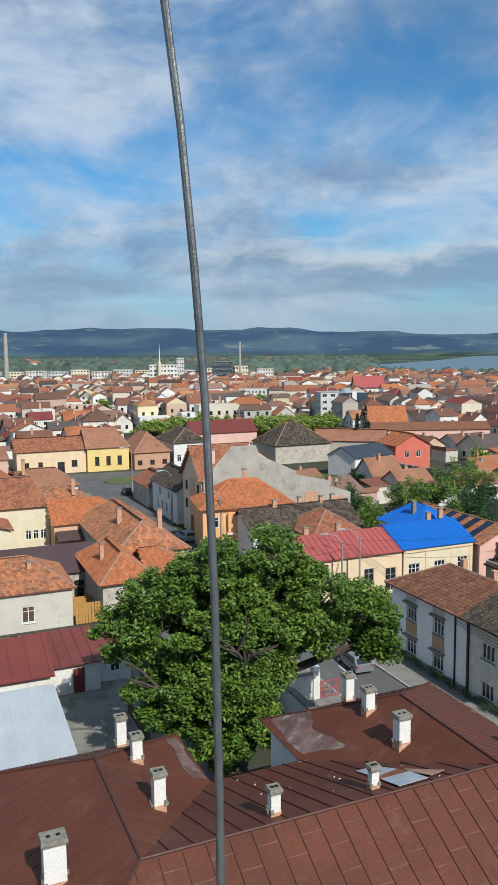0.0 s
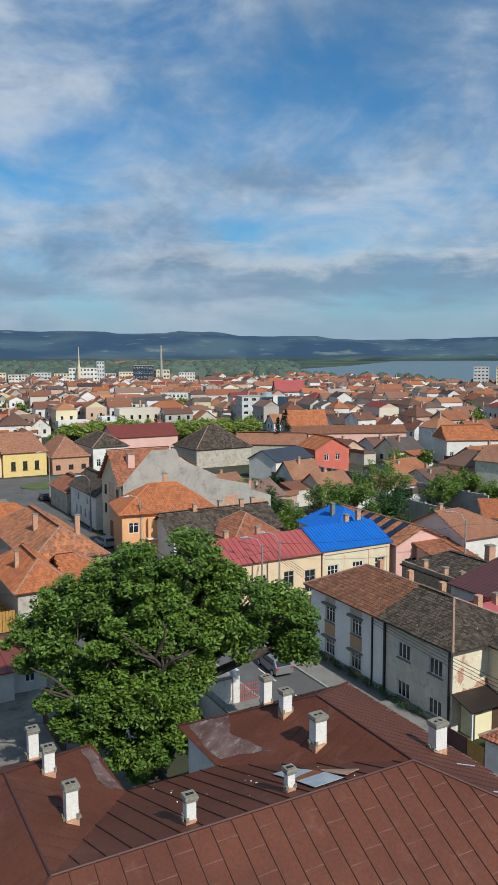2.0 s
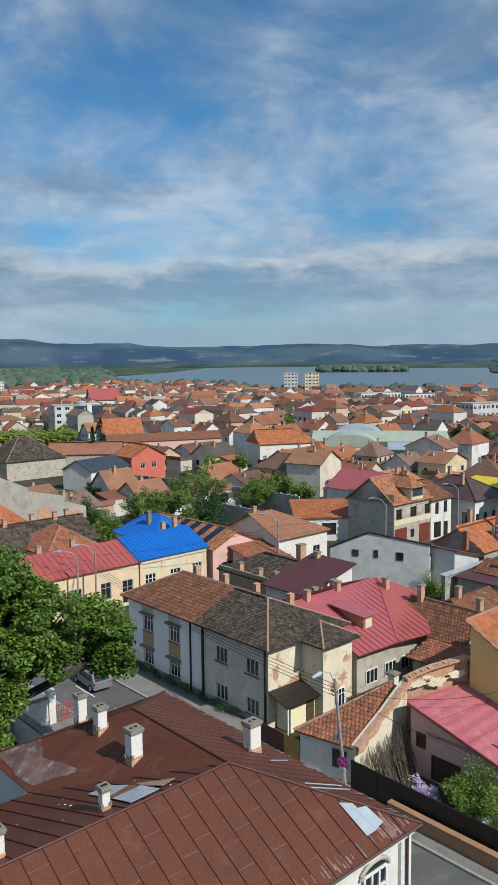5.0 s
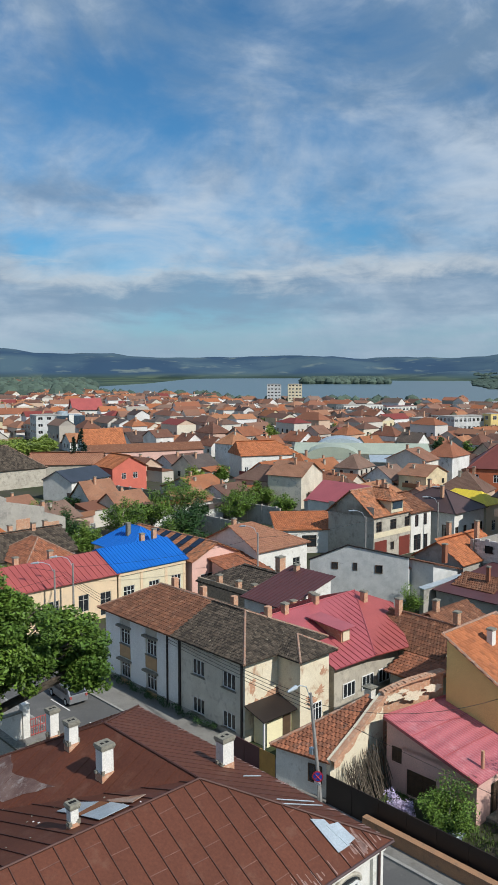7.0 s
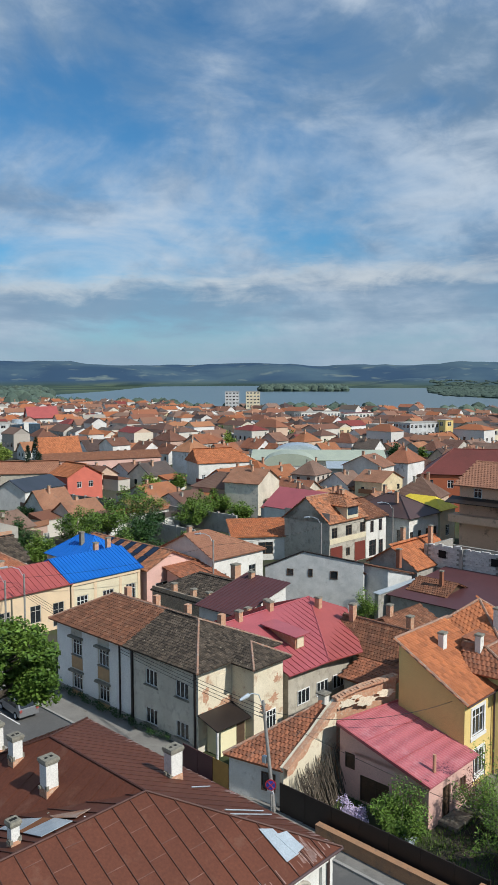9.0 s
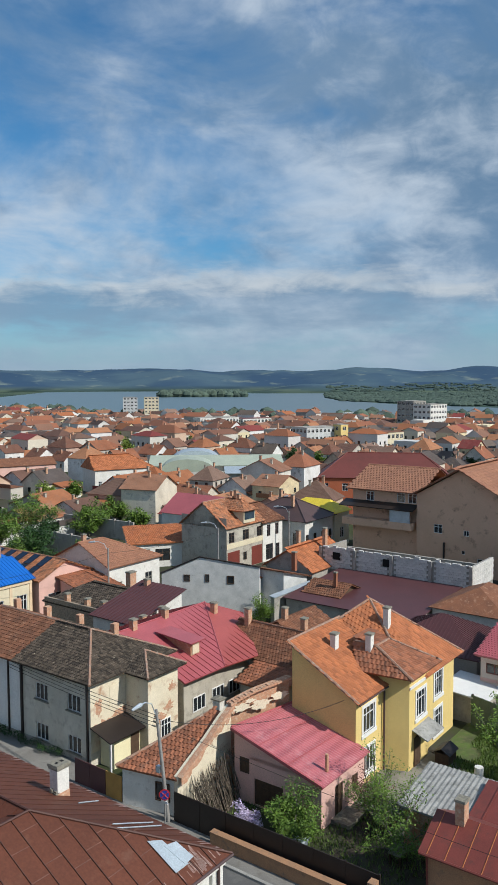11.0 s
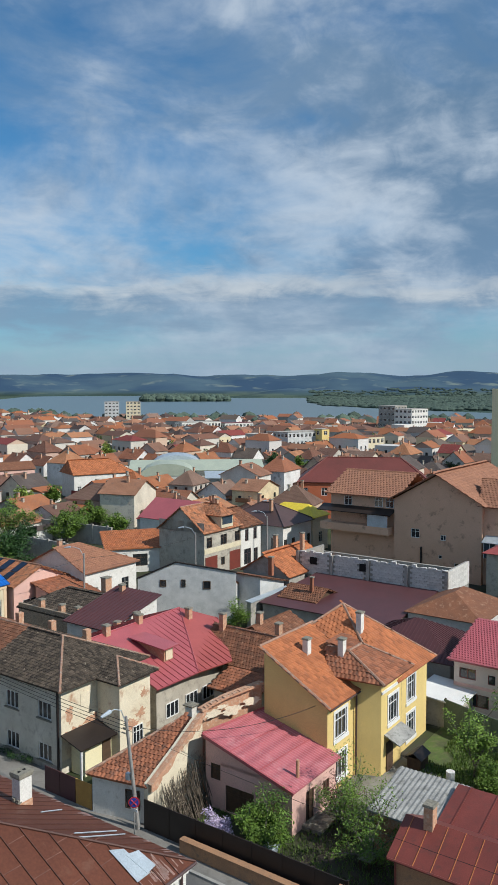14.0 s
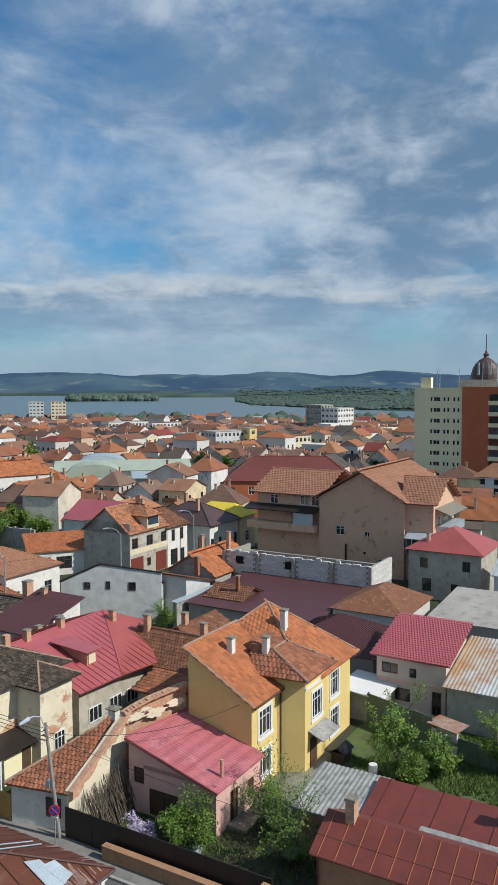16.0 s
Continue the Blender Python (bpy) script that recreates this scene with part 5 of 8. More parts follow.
house("shed", "low outbuilding with a dull red metal roof and white walls", (-6.0, 8.3, 58.4, 67.5), 2.9, dict(kind="gable", rise=1.7, style="seam", mat=RED_METAL, gap=1.4), WHITE, {"S": [(5.0, 1.1, 0.9, 0.8), (1.5, 1.1, 1.0, 0.7)]}, category="shed", chimneys=((3.0, -1, 3.6, 5.0, 0.4, 0.4),))
sh2 = house("shed", "small white shed with a red metal roof and brown door", (8.5, 12.6, 60.8, 66.2), 2.5, dict(kind="shed", rise=0.9, low="S", style="seam", mat=RED_METAL, gap=0.9), WHITE, category="shed")
part("door", Shape().box(-0.1, 0.8, -2.76, -2.70, 0.05, 2.05), RED_METAL, sh2, "dark red door")
house("shed", "white garden shed with a low red roof", (12.8, 15.4, 62.0, 66.0), 2.3, dict(kind="shed", rise=0.7, low="S", style="plain", mat=RED_METAL), WHITE, {"S": [(0, 0.8, 0.8, 0.7)]}, category="shed")
house("shed", "open shed with a pale corrugated metal roof", (-6.0, 7.7, 46.4, 54.6), 2.6, dict(kind="shed", rise=1.0, low="S", style="corrugated", mat=PALE_SHEET, gap=0.22), GREYPL, category="shed")
bench = thing("garden_fence", "low brown slatted fence in the courtyard", "fence", grid_pose(13.6, 53.0))
for k in range(12):
    part("slat", Shape().box(-0.03, 0.03, -3.0 + k * 0.5, -2.6 + k * 0.5, 0.1, 1.1), WOOD, bench)
part("rail", Shape().box(0.03, 0.07, -3.0, 3.0, 0.8, 0.9), WOOD, bench)
wl = thing("yard_wall", "white plastered courtyard wall with iron railing", "wall", grid_pose(17.6, 52.0))
part("wall", Shape().box(-0.15, 0.15, -7.0, 8.0, 0, 2.3), WHITE, wl)
part("coping", Shape().box(-0.2, 0.2, -7.0, 8.0, 2.3, 2.42), CAPSTONE, wl)
gw = thing("street_wall", "white plastered wall with gate pillars at the street", "wall", grid_pose(24.5, 50.0))
part("wall", Shape().box(-0.2, 0.2, -14.0, 8.0, 0, 2.0), WHITE, gw)
part("coping", Shape().box(-0.28, 0.28, -14.0, 8.0, 2.0, 2.15), CAPSTONE, gw)
for y in (-9.0, -5.4):
    part("pillar", Shape().box(-0.4, 0.4, y - 0.4, y + 0.4, 0, 3.0), WHITE, gw)
    part("pillar_cap", Shape().box(-0.5, 0.5, y - 0.5, y + 0.5, 3.0, 3.15), CAPSTONE, gw)
rg = thing("gate", "red iron railing gate between white pillars", "gate", grid_pose(24.5, 42.8))
for k in range(10):
    part("bar", Shape().tube([(0, -1.3 + k * 0.29, 0.1), (0, -1.3 + k * 0.29, 2.0)], 0.03, sides=5), RED_PAINT, rg)
for z in (0.3, 1.9):
    part("rail", Shape().tube([(0, -1.35, z), (0, 1.4, z)], 0.035, sides=5), RED_PAINT, rg)

# ---- right: hut, brick wall, crimson lean-to, yellow house ----
hut = thing("hut", "whitewashed street hut with a rust-red tiled lean-to roof", "hut", grid_pose(0, 0))
hw = Shape()
hw.poly([(36.5, 34.8, -0.2), (37.4, 30.9, -0.2), (37.4, 30.9, 2.75), (36.5, 34.8, 2.75)])
hw.poly([(36.5, 34.8, -0.2), (42.6, 32.0, -0.2), (42.6, 32.0, 4.9), (36.5, 34.8, 2.75)])
hw.poly([(42.6, 30.9, -0.2), (42.6, 32.0, -0.2), (42.6, 32.0, 4.9), (42.6, 30.9, 4.9)])
part("wall", hw, WHITE, hut)
cover(hut, [[(36.2, 35.1, 2.62), (37.15, 30.75, 2.62), (42.5, 30.8, 5.0), (42.5, 32.0, 5.0)]], [((36.2, 35.1, 2.66), (42.5, 32.0, 5.03))], "tile", TILE_RUST, RIDGE, tile=(0.30, 0.34))
fr, pn = window_meshes(1.0, 1.2, WOOD, PANE, 2)
ob = part("window", fr, None, hut)
ob.matrix_local = pose(37.1, 31.9, 0.95, 0, 0, -77)
part("pane", pn, None, ob)
part("parapet", Shape().slab([(37.2, 30.72, -0.2), (42.7, 30.72, -0.2), (42.7, 30.72, 5.75), (41.6, 30.72, 5.2), (40.0, 30.72, 4.25), (37.2, 30.72, 2.8)], 0.3), PEEL, hut, "crumbling cream plaster wall over brick")
rb = random.Random(17)
edge = [(37.2, 2.82), (38.2, 3.34), (39.2, 3.86), (40.0, 4.27), (40.8, 4.75), (41.6, 5.22), (42.2, 5.52), (42.7, 5.77)]
for (a, za), (c, zc) in zip(edge, edge[1:]):      # bare brick along the wall's worn top, climbing beside the roof
    w0, w1 = rb.uniform(0.25, 0.6), rb.uniform(0.25, 0.6)
    m = (a + c) / 2
    part("bare_brick", Shape().slab([(a, 30.37, za + 0.03), (c, 30.37, zc + 0.03), (c, 30.78, zc + 0.03), (a, 30.78, za + 0.03)], 0.08)
         .poly([(a, 30.39, za), (a, 30.39, za - w0), (m, 30.39, (za + zc) / 2 - rb.uniform(0.2, 0.7)), (c, 30.39, zc - w1), (c, 30.39, zc)]), OLDBRICK, hut, "bare worn brick where plaster has fallen")
bw = thing("brick_wall", "old brick boundary wall with flaking plaster", "wall", grid_pose(42.5, 30.75, -20.5))
BT = [(-0.1, 5.75), (0.8, 6.0), (2.0, 6.25), (3.4, 6.4), (4.9, 6.55)]
part("wall", Shape().slab([(-0.1, 0, 0), (4.9, 0, 0)] + [(x, 0, z) for x, z in reversed(BT)], 0.35), OLDBRICK, bw)
for k in range(20):
    x = 0.0 + k * 0.25
    z = next(z0 + (z1 - z0) * (x - x0) / (x1 - x0) for (x0, z0), (x1, z1) in zip(BT, BT[1:]) if x <= x1)
    part("loose_brick", Shape().box(x - 0.12, x + 0.12, -0.36 + rb.uniform(0, 0.04), 0.02, z - 0.1, z + rb.uniform(0.02, 0.09)), OLDBRICK, bw)
for side in (-0.005, -0.356):
    for q in ((0.8, 5.35, 0.9, 0.32), (2.3, 5.3, 1.0, 0.4), (3.9, 5.55, 0.9, 0.35), (1.4, 5.7, 0.5, 0.2)):
        part("plaster_patch", Shape().poly([(q[0] + q[2] * (0.8 + rb.uniform(-0.3, 0.3)) * math.cos(6.283 * i / 22), side + (0.009 if side > -0.1 else -0.004), q[1] + q[3] * (0.8 + rb.uniform(-0.3, 0.3)) * math.sin(6.283 * i / 22)) for i in range(22)]), PEEL, bw, "flaking cream plaster patch")
house("chimney_pillar", "white garden pillar with a stone cap", (45.2, 45.8, 33.8, 34.4), 4.3, dict(kind="hip", rise=0.15, style="plain", mat=CAPSTONE, over=0.15), WHITE, category="pillar")
lean = thing("annexe", "pink annexe with a crimson corrugated lean-to roof", "annexe", grid_pose(44.2, 26.3))
LW = [(-2.5, 1.9, 0.8, 1.3), (-0.6, 0.1, 2.2, 1.7)]
LS = [(-0.6, 0.0, 0.95, 2.1), (1.4, 0.8, 0.8, 1.1)]
walls(lean, 5.4, 6.6, 2.95, PINKPL, {"W": LW, "S": LS}, {"W": [(-3.3, 4.60)]})
put_windows(lean, 5.4, 6.6, {"W": LW, "S": LS}, WOOD, WOOD, 2)
LR = [(-3.05, -3.65, 2.95), (2.72, -3.75, 3.0), (3.05, 2.6, 4.62), (-2.9, 3.4, 4.75)]
lroof = part("roof", Shape().slab(LR, 0.05), PINK_SHEET, lean, "crimson corrugated sheet roof")
lsh = Shape()
corrugated(lsh, LR, 0.24, 0.045)
part("sheeting", lsh, PINK_SHEET, lroof)
for f in (0.36, 0.68):                            # laps between the sheets
    a, c = Vector(LR[0]).lerp(Vector(LR[3]), f), Vector(LR[1]).lerp(Vector(LR[2]), f)
    part("lap", Shape().slab([a + Vector((0, 0, 0.075)), c + Vector((0, 0, 0.075)), c + Vector((0, 0.06, 0.09)), a + Vector((0, 0.06, 0.09))], 0.015), PINK_METAL, lroof)
part("ridge_flashing", Shape().tube([Vector(LR[3]) + Vector((0, 0, 0.08)), Vector(LR[2]) + Vector((0, 0, 0.08))], 0.07, sides=6), PINK_METAL, lroof)
part("stovepipe", Shape().tube([(-1.5, -2.95, 3.0), (-1.5, -2.95, 4.25)], 0.11, sides=8), OLDBRICK, lean, "rusty stove pipe")
part("verge_trim", Shape().slab([(-3.13, -3.65, 3.02), (-3.02, -3.65, 3.02), (-2.87, 3.4, 4.82), (-2.98, 3.4, 4.82)], 0.2), PINK_METAL, lean)
part("step", Shape().box(-1.6, 0.4, -4.6, -3.32, 0, 0.25), CAPSTONE, lean)


def yellow_house():
    root = thing("house", "yellow rendered house with orange tiled roofs and white windows", "house", grid_pose(0, 0))
    wl_ = Shape()
    # low body under a single slope, its back against the boundary
    wl_.poly([(46.8, 28.6, -0.2), (46.8, 23.6, -0.2), (46.8, 23.6, 6.2), (46.8, 28.6, 9.1)])
    wl_.poly([(50.6, 23.6, -0.2), (50.6, 28.6, -0.2), (50.6, 28.6, 9.1), (50.6, 23.6, 6.2)])
    wl_.poly([(46.8, 28.6, -0.2), (55, 28.6, -0.2), (55, 28.6, 9.1), (46.8, 28.6, 9.1)])
    part("wall", wl_, YELLOW, root)

    def front(u0, u1, v, z1, ops, name="wall"):
        sh = Shape()
        xs = sorted({u0, u1, *[a - w / 2 for a, _, w, _ in ops], *[a + w / 2 for a, _, w, _ in ops]})
        zs = sorted({-0.2, z1, *[q for _, q, _, _ in ops], *[q + h for _, q, _, h in ops]})
        for x0, x1 in zip(xs, xs[1:]):
            for za, zb in zip(zs, zs[1:]):
                if not any(abs((x0 + x1) / 2 - a) < w / 2 and q < (za + zb) / 2 < q + h for a, q, w, h in ops):
                    sh.poly([(x0, v, za), (x1, v, za), (x1, v, zb), (x0, v, zb)])
        part(name, sh, YELLOW, root)
        for a, q, w, h in ops:
            fr, pn = window_meshes(w, h, PVC, PANE, 3 if w > 0.9 else 1)
            ob = part("window", fr, None, root)
            ob.matrix_local = pose(a, v + 0.08, q)
            part("pane", pn, None, ob)
            if w > 0.9:
                part("surround", Shape().box(a - w / 2 - 0.2, a + w / 2 + 0.2, v - 0.05, v - 0.003, q + h, q + h + 0.22).box(a - w / 2 - 0.2, a - w / 2, v - 0.05, v - 0.003, q, q + h)
                     .box(a + w / 2, a + w / 2 + 0.2, v - 0.05, v - 0.003, q, q + h).box(a - w / 2 - 0.26, a + w / 2 + 0.26, v - 0.09, v - 0.003, q - 0.24, q), PVC, root)

    front(46.8, 50.6, 23.6, 6.25, [(48.6, 0.7, 1.5, 1.7), (48.6, 3.5, 1.6, 1.8)])
    front(51.3, 54.6, 21.9, 7.0, [(53.2, 3.4, 1.5, 1.9), (52.0, 6.25, 0.5, 0.55), (53.0, 6.25, 0.5, 0.55), (54.0, 6.25, 0.5, 0.55)])
    front(54.6, 60.2, 22.3, 6.1, [(57.2, 0.6, 1.4, 1.9), (57.2, 3.5, 1.4, 1.9)])
    tw = Shape()
    for (a, b), (c, d) in (((50.6, 23.6), (51.3, 21.9)), ((54.6, 21.9), (54.6, 28.6)), ((50.6, 28.6), (50.6, 23.6))):
        tw.poly([(a, b, -0.2), (c, d, -0.2), (c, d, 7.0), (a, b, 7.0)])
    for (a, b), (c, d) in (((60.2, 22.3), (60.2, 28.6)), ((60.2, 28.6), (54.6, 28.6))):
        tw.poly([(a, b, -0.2), (c, d, -0.2), (c, d, 6.1), (a, b, 6.1)])
    part("stair_tower", tw, YELLOW, root)
    low = [[(46.5, 23.2, 6.1), (53.2, 23.2, 6.1), (53.2, 28.8, 9.25), (46.5, 28.8, 9.25)]]
    cover(root, low, [((46.5, 28.8, 9.25), (53.6, 28.8, 9.25)), ((46.5, 23.2, 6.1), (46.5, 28.8, 9.25))], "tile", TILE_ORANGE, RIDGE, tile=(0.32, 0.38))
    P = (56.2, 27.6, 10.25)
    high = [[(53.8, 21.7, 6.0), (60.7, 21.7, 6.0), P], [(53.2, 28.9, 9.0), (53.8, 21.7, 6.0), P], [(60.7, 21.7, 6.0), (60.7, 29.0, 6.6), P], [(60.7, 29.0, 6.6), (53.2, 28.9, 9.0), P]]
    cover(root, high, [((53.2, 28.9, 9.0), P), ((60.7, 21.7, 6.0), P), ((53.8, 24.0, 7.2), P)], "tile", TILE_ORANGE, RIDGE, name="main_roof", tile=(0.32, 0.38))
    A, B = (51.6, 24.6, 8.35), (53.6, 24.6, 8.35)
    rs = [[(50.3, 21.2, 6.95), (55.2, 21.2, 6.95), B, A], [(55.2, 21.2, 6.95), (55.2, 24.5, 6.95), B], [(49.8, 25.2, 6.95), (50.3, 21.2, 6.95), A, (51.6, 26.4, 8.35)], [A, B, (54.2, 26.4, 8.7), (51.6, 26.4, 8.4)]]
    cover(root, rs, [((50.3, 21.2, 6.95), A), ((55.2, 21.2, 6.95), B), (A, B), (A, (51.6, 26.4, 8.4))], "tile", TILE_RUST, RIDGE, name="tower_roof", tile=(0.32, 0.38))
    part("band", Shape().box(51.3, 54.65, 21.82, 21.9, 5.85, 6.05), PVC, root)
    part("door", Shape().box(52.1, 53.1, 21.82, 21.9, 0.05, 2.15), WOOD, root, "dark wooden front door")
    part("door_canopy", Shape().slab([(51.8, 20.7, 2.35), (54.6, 20.7, 2.35), (54.6, 21.9, 2.85), (51.8, 21.9, 2.85)], 0.08), ASBESTOS, root)
    part("downpipe", Shape().tube([(54.9, 22.1, 6.0), (54.9, 22.1, 0)], 0.07, sides=6), DARK_METAL, root)
    part("downpipe", Shape().tube([(50.5, 23.4, 6.0), (50.5, 23.4, 0)], 0.07, sides=6), DARK_METAL, root)
    for x, y, z in ((49.8, 27.0, 9.25), (51.3, 25.0, 9.2), (55.2, 25.6, 10.1)):
        chimney(root, x, y, 6.5, z, 0.5, 0.42, WHITE)
    part("gutter", Shape().tube([(46.5, 23.15, 6.05), (50.6, 23.15, 6.05)], 0.06, sides=6), DARK_METAL, root)


yellow_house()
house("annexe", "white annexe with a red base behind a yellow house", (61.2, 64.0, 24.0, 30.0), 4.6, dict(kind="shed", rise=1.0, low="S", style="plain", mat=DARK_METAL), WHITE, {"S": [(0, 2.6, 1.0, 1.2)]}, category="annexe")
house("carport", "flat white carport roof in a yard", (61.5, 65.5, 20.2, 23.6), 2.2, dict(kind="shed", rise=0.3, low="S", style="plain", mat=PVC), GREYPL, category="carport")
kn = thing("dog_kennel", "dark wooden dog kennel with a felt roof", "kennel", grid_pose(54.2, 20.4))
part("body", Shape().box(-0.7, 0.7, -0.5, 0.5, 0, 0.9), WOOD, kn)
part("roof", Shape().slab([(-0.85, -0.65, 0.9), (0.85, -0.65, 0.9), (0.85, 0, 1.3), (-0.85, 0, 1.3)], 0.05).slab([(-0.85, 0, 1.3), (0.85, 0, 1.3), (0.85, 0.65, 0.9), (-0.85, 0.65, 0.9)], 0.05), FENCE, kn)
brl = thing("water_butt", "white plastic water barrel in a yard", "barrel", grid_pose(53.2, 17.6))
part("barrel", Shape().tube([(0, 0, 0), (0, 0, 0.4), (0, 0, 0.9)], 0.32, 0.30, 12), PVC, brl)

# crimson house with a dormer behind the grey house
ph = thing("house", "house with a crimson standing-seam metal roof and dormer", "house", grid_pose(0, 0))
part("wall", Shape().box(47.2, 58.8, 39.0, 45.6, -0.2, 4.0), GREYPL, ph)
part("gable", Shape().slab([(47.2, 39.0, 4.0), (47.2, 45.6, 4.0), (47.2, 45.6, 6.4)], 0.1), GREYPL, ph)
PS = [[(46.7, 38.4, 4.0), (51.4, 38.2, 4.0), (58.0, 45.8, 6.6), (46.7, 45.8, 6.6)], [(51.4, 38.2, 4.0), (55.2, 37.6, 4.0), (60.2, 43.0, 5.6), (58.0, 45.8, 6.6)], [(58.0, 45.8, 6.6), (46.7, 45.8, 6.6), (46.7, 50.5, 5.0), (58.0, 50.5, 5.0)]]
cover(ph, PS[:1], [((51.4, 38.2, 4.02), (58.0, 45.8, 6.6)), ((46.7, 45.8, 6.6), (58.0, 45.8, 6.6))], "seam", PINK_METAL, PINK_METAL, 0.62, line_r=0.06)
cover(ph, PS[1:], [], "seam", RED_PAINT, None, 0.62, name="side_roof")
for x, y, z in ((48.4, 45.6, 7.3), (52.4, 45.7, 7.25), (57.4, 44.2, 6.9)):
    chimney(ph, x, y, 5.6, z, 0.5, 0.5, OLDBRICK)
part("dormer", Shape().slab([(49.9, 40.6, 4.6), (51.0, 40.6, 4.6), (51.0, 40.6, 6.0), (49.9, 40.6, 6.0)], 0.1).slab([(49.9, 40.6, 6.0), (49.9, 43.6, 6.0), (49.9, 40.6, 4.6)], 0.05).slab([(51.0, 40.6, 6.0), (51.0, 43.6, 6.0), (51.0, 40.6, 4.6)], 0.05), OLDBRICK, ph, "dormer with a pale lattice window")
part("dormer_roof", Shape().slab([(49.5, 40.2, 6.0), (51.4, 40.2, 6.0), (51.4, 44.2, 6.3), (49.5, 44.2, 6.3)], 0.08), PINK_METAL, ph)
part("dormer_window", Shape().box(50.05, 50.85, 40.50, 40.54, 4.9, 5.8), CREAM, ph)
fr, pn = window_meshes(1.5, 1.2, PVC, PANE, 3)
for x in (49.0, 51.4, 53.6):
    ob = part("window", fr, None, ph)
    ob.matrix_local = pose(x, 38.95, 1.0)
    part("pane", pn, None, ob)
house("outbuilding", "outbuilding with a dark plum metal roof", (53.8, 60.6, 51.0, 56.5), 4.6, dict(kind="shed", rise=1.9, low="W", style="seam", mat=PURPLE, gap=0.5), WHITE, category="outbuilding", chimneys=((-3.0, -3.6, 3.0, 5.4), (-0.5, -3.7, 3.0, 5.7), (3.0, 1.6, 5.6, 6.9)))
ruin = house("outbuilding", "collapsing stone outbuilding with grey mossy tiles", (56.2, 64.5, 57.2, 66.5), 3.8, dict(kind="hip", rise=1.6, axis="y", style="tile", mat=TILE_MOSS, ends=(0, 3)), OLDBRICK, category="outbuilding", chimneys=((-3.9, -4, 3.4, 5.0), (-3.9, -1.6, 3.4, 4.9), (-4.0, 1.4, 3.4, 5.0), (2.0, -2, 5, 6.6, 0.9, 0.7)))
part("rubble_front", Shape().box(-4.45, -4.16, -4.6, 4.6, 0, 4.3), mat("rubble_stone", (0.34, 0.25, 0.17), (0.22, 0.17, 0.12), 3.0, 0.95, 0.9, fine=7, stain=(0.42, 0.36, 0.28), amount=0.5), ruin, "crumbling rubble and brick wall")
house("outbuilding", "outbuilding with a brown tile roof", (55.6, 61.2, 34.8, 41.6), 3.5, dict(kind="gable", rise=2.1, axis="y", style="tile", mat=TILE_BROWN, ridge=RIDGE), GREYPL, category="outbuilding", chimneys=((-0.3, 2.6, 5, 6.8), (0.6, -2.8, 5, 6.6)))
house("outbuilding", "low outbuilding with worn brown tiles", (61.6, 67.4, 37.0, 42.6), 3.4, dict(kind="gable", rise=1.6, style="tile", mat=TILE_BROWN), GREYPL, category="outbuilding", chimneys=((-2, 0, 4.2, 6),))
house("outbuilding", "low red-tiled extension of a courtyard house", (52.5, 55.4, 33.5, 37.5), 2.6, dict(kind="shed", rise=1.0, low="W", style="tile", mat=TILE_RUST), GREYPL, {"W": row(3, 4, 0.6, 0.9, 1.2, 0.7)}, category="outbuilding")
# blank pale firewall, turned from the street grid
fwh = house("house", "house with a blank pale grey firewall and small windows", (-5.6, 5.6, -4.5, 4.5), 2.2, dict(kind="shed", rise=2.7, low="N", style="tile", mat=TILE_BROWN, over=0.05, tile=(0.45, 0.5)), FIREWALL, at=grid_pose(75.8, 58.7, -61))
fwp = part("firewall", Shape().slab([(-5.75, -4.62, -0.2), (5.75, -4.62, -0.2), (5.75, -4.62, 6.0), (-1.2, -4.62, 7.0), (-5.75, -4.62, 5.0)], 0.3), FIREWALL, fwh, "blank stained pale grey firewall")
part("verge", Shape().tube([(-5.9, -4.68, 4.98), (-1.2, -4.68, 7.05), (5.9, -4.68, 6.03)], 0.09, sides=5), FENCE, fwh)
FACE = min(q.co.y for q in fwp.data.vertices) - 0.02
for x, z, w, h in ((-2.75, 4.1, 0.75, 0.8), (-0.35, 4.1, 0.5, 0.9), (2.4, 3.95, 0.85, 0.95), (0.6, 0.7, 1.3, 0.55)):
    fr, pn = window_meshes(w, h, WOOD, PANE, 1)
    ob = part("window", fr, None, fwh)
    ob.matrix_local = pose(x, FACE, z)
    part("pane", pn, None, ob)
house("house", "brown-roofed house side beside a grey firewall", (77.4, 82.5, 50.0, 57.0), 3.6, dict(kind="shed", rise=1.6, low="E", style="tile", mat=TILE_BROWN), FIREWALL, chimneys=((0.5, -3, 4.6, 6.8, 0.5, 0.5, BRICK),))
house("boundary_wall", "grey rendered yard wall with pillars", (73.5, 82.5, 48.6, 49.1), 3.2, dict(kind="shed", rise=0.1, low="S", style="plain", mat=GALV, over=0.15), CONCRETE, category="wall")
house("shed", "unpainted timber shed with a red roof", (77.5, 82.0, 42.6, 47.0), 3.2, dict(kind="gable", rise=1.1, axis="y", style="tile", mat=TILE_BROWN), WOOD, category="shed", chimneys=((-1, -1, 4, 5.6, 0.35, 0.35, BRICK),))
house("house", "grey gabled house with a red tile roof", (83.4, 93.0, 49.8, 56.8), 3.9, dict(kind="gable", rise=2.4, style="tile", mat=TILE_ORANGE, ridge=RIDGE_OR, tile=(0.45, 0.5)), CONCRETE, chimneys=((1.5, -1.5, 5.5, 8.2), (-1, 1, 6.0, 8.0)))

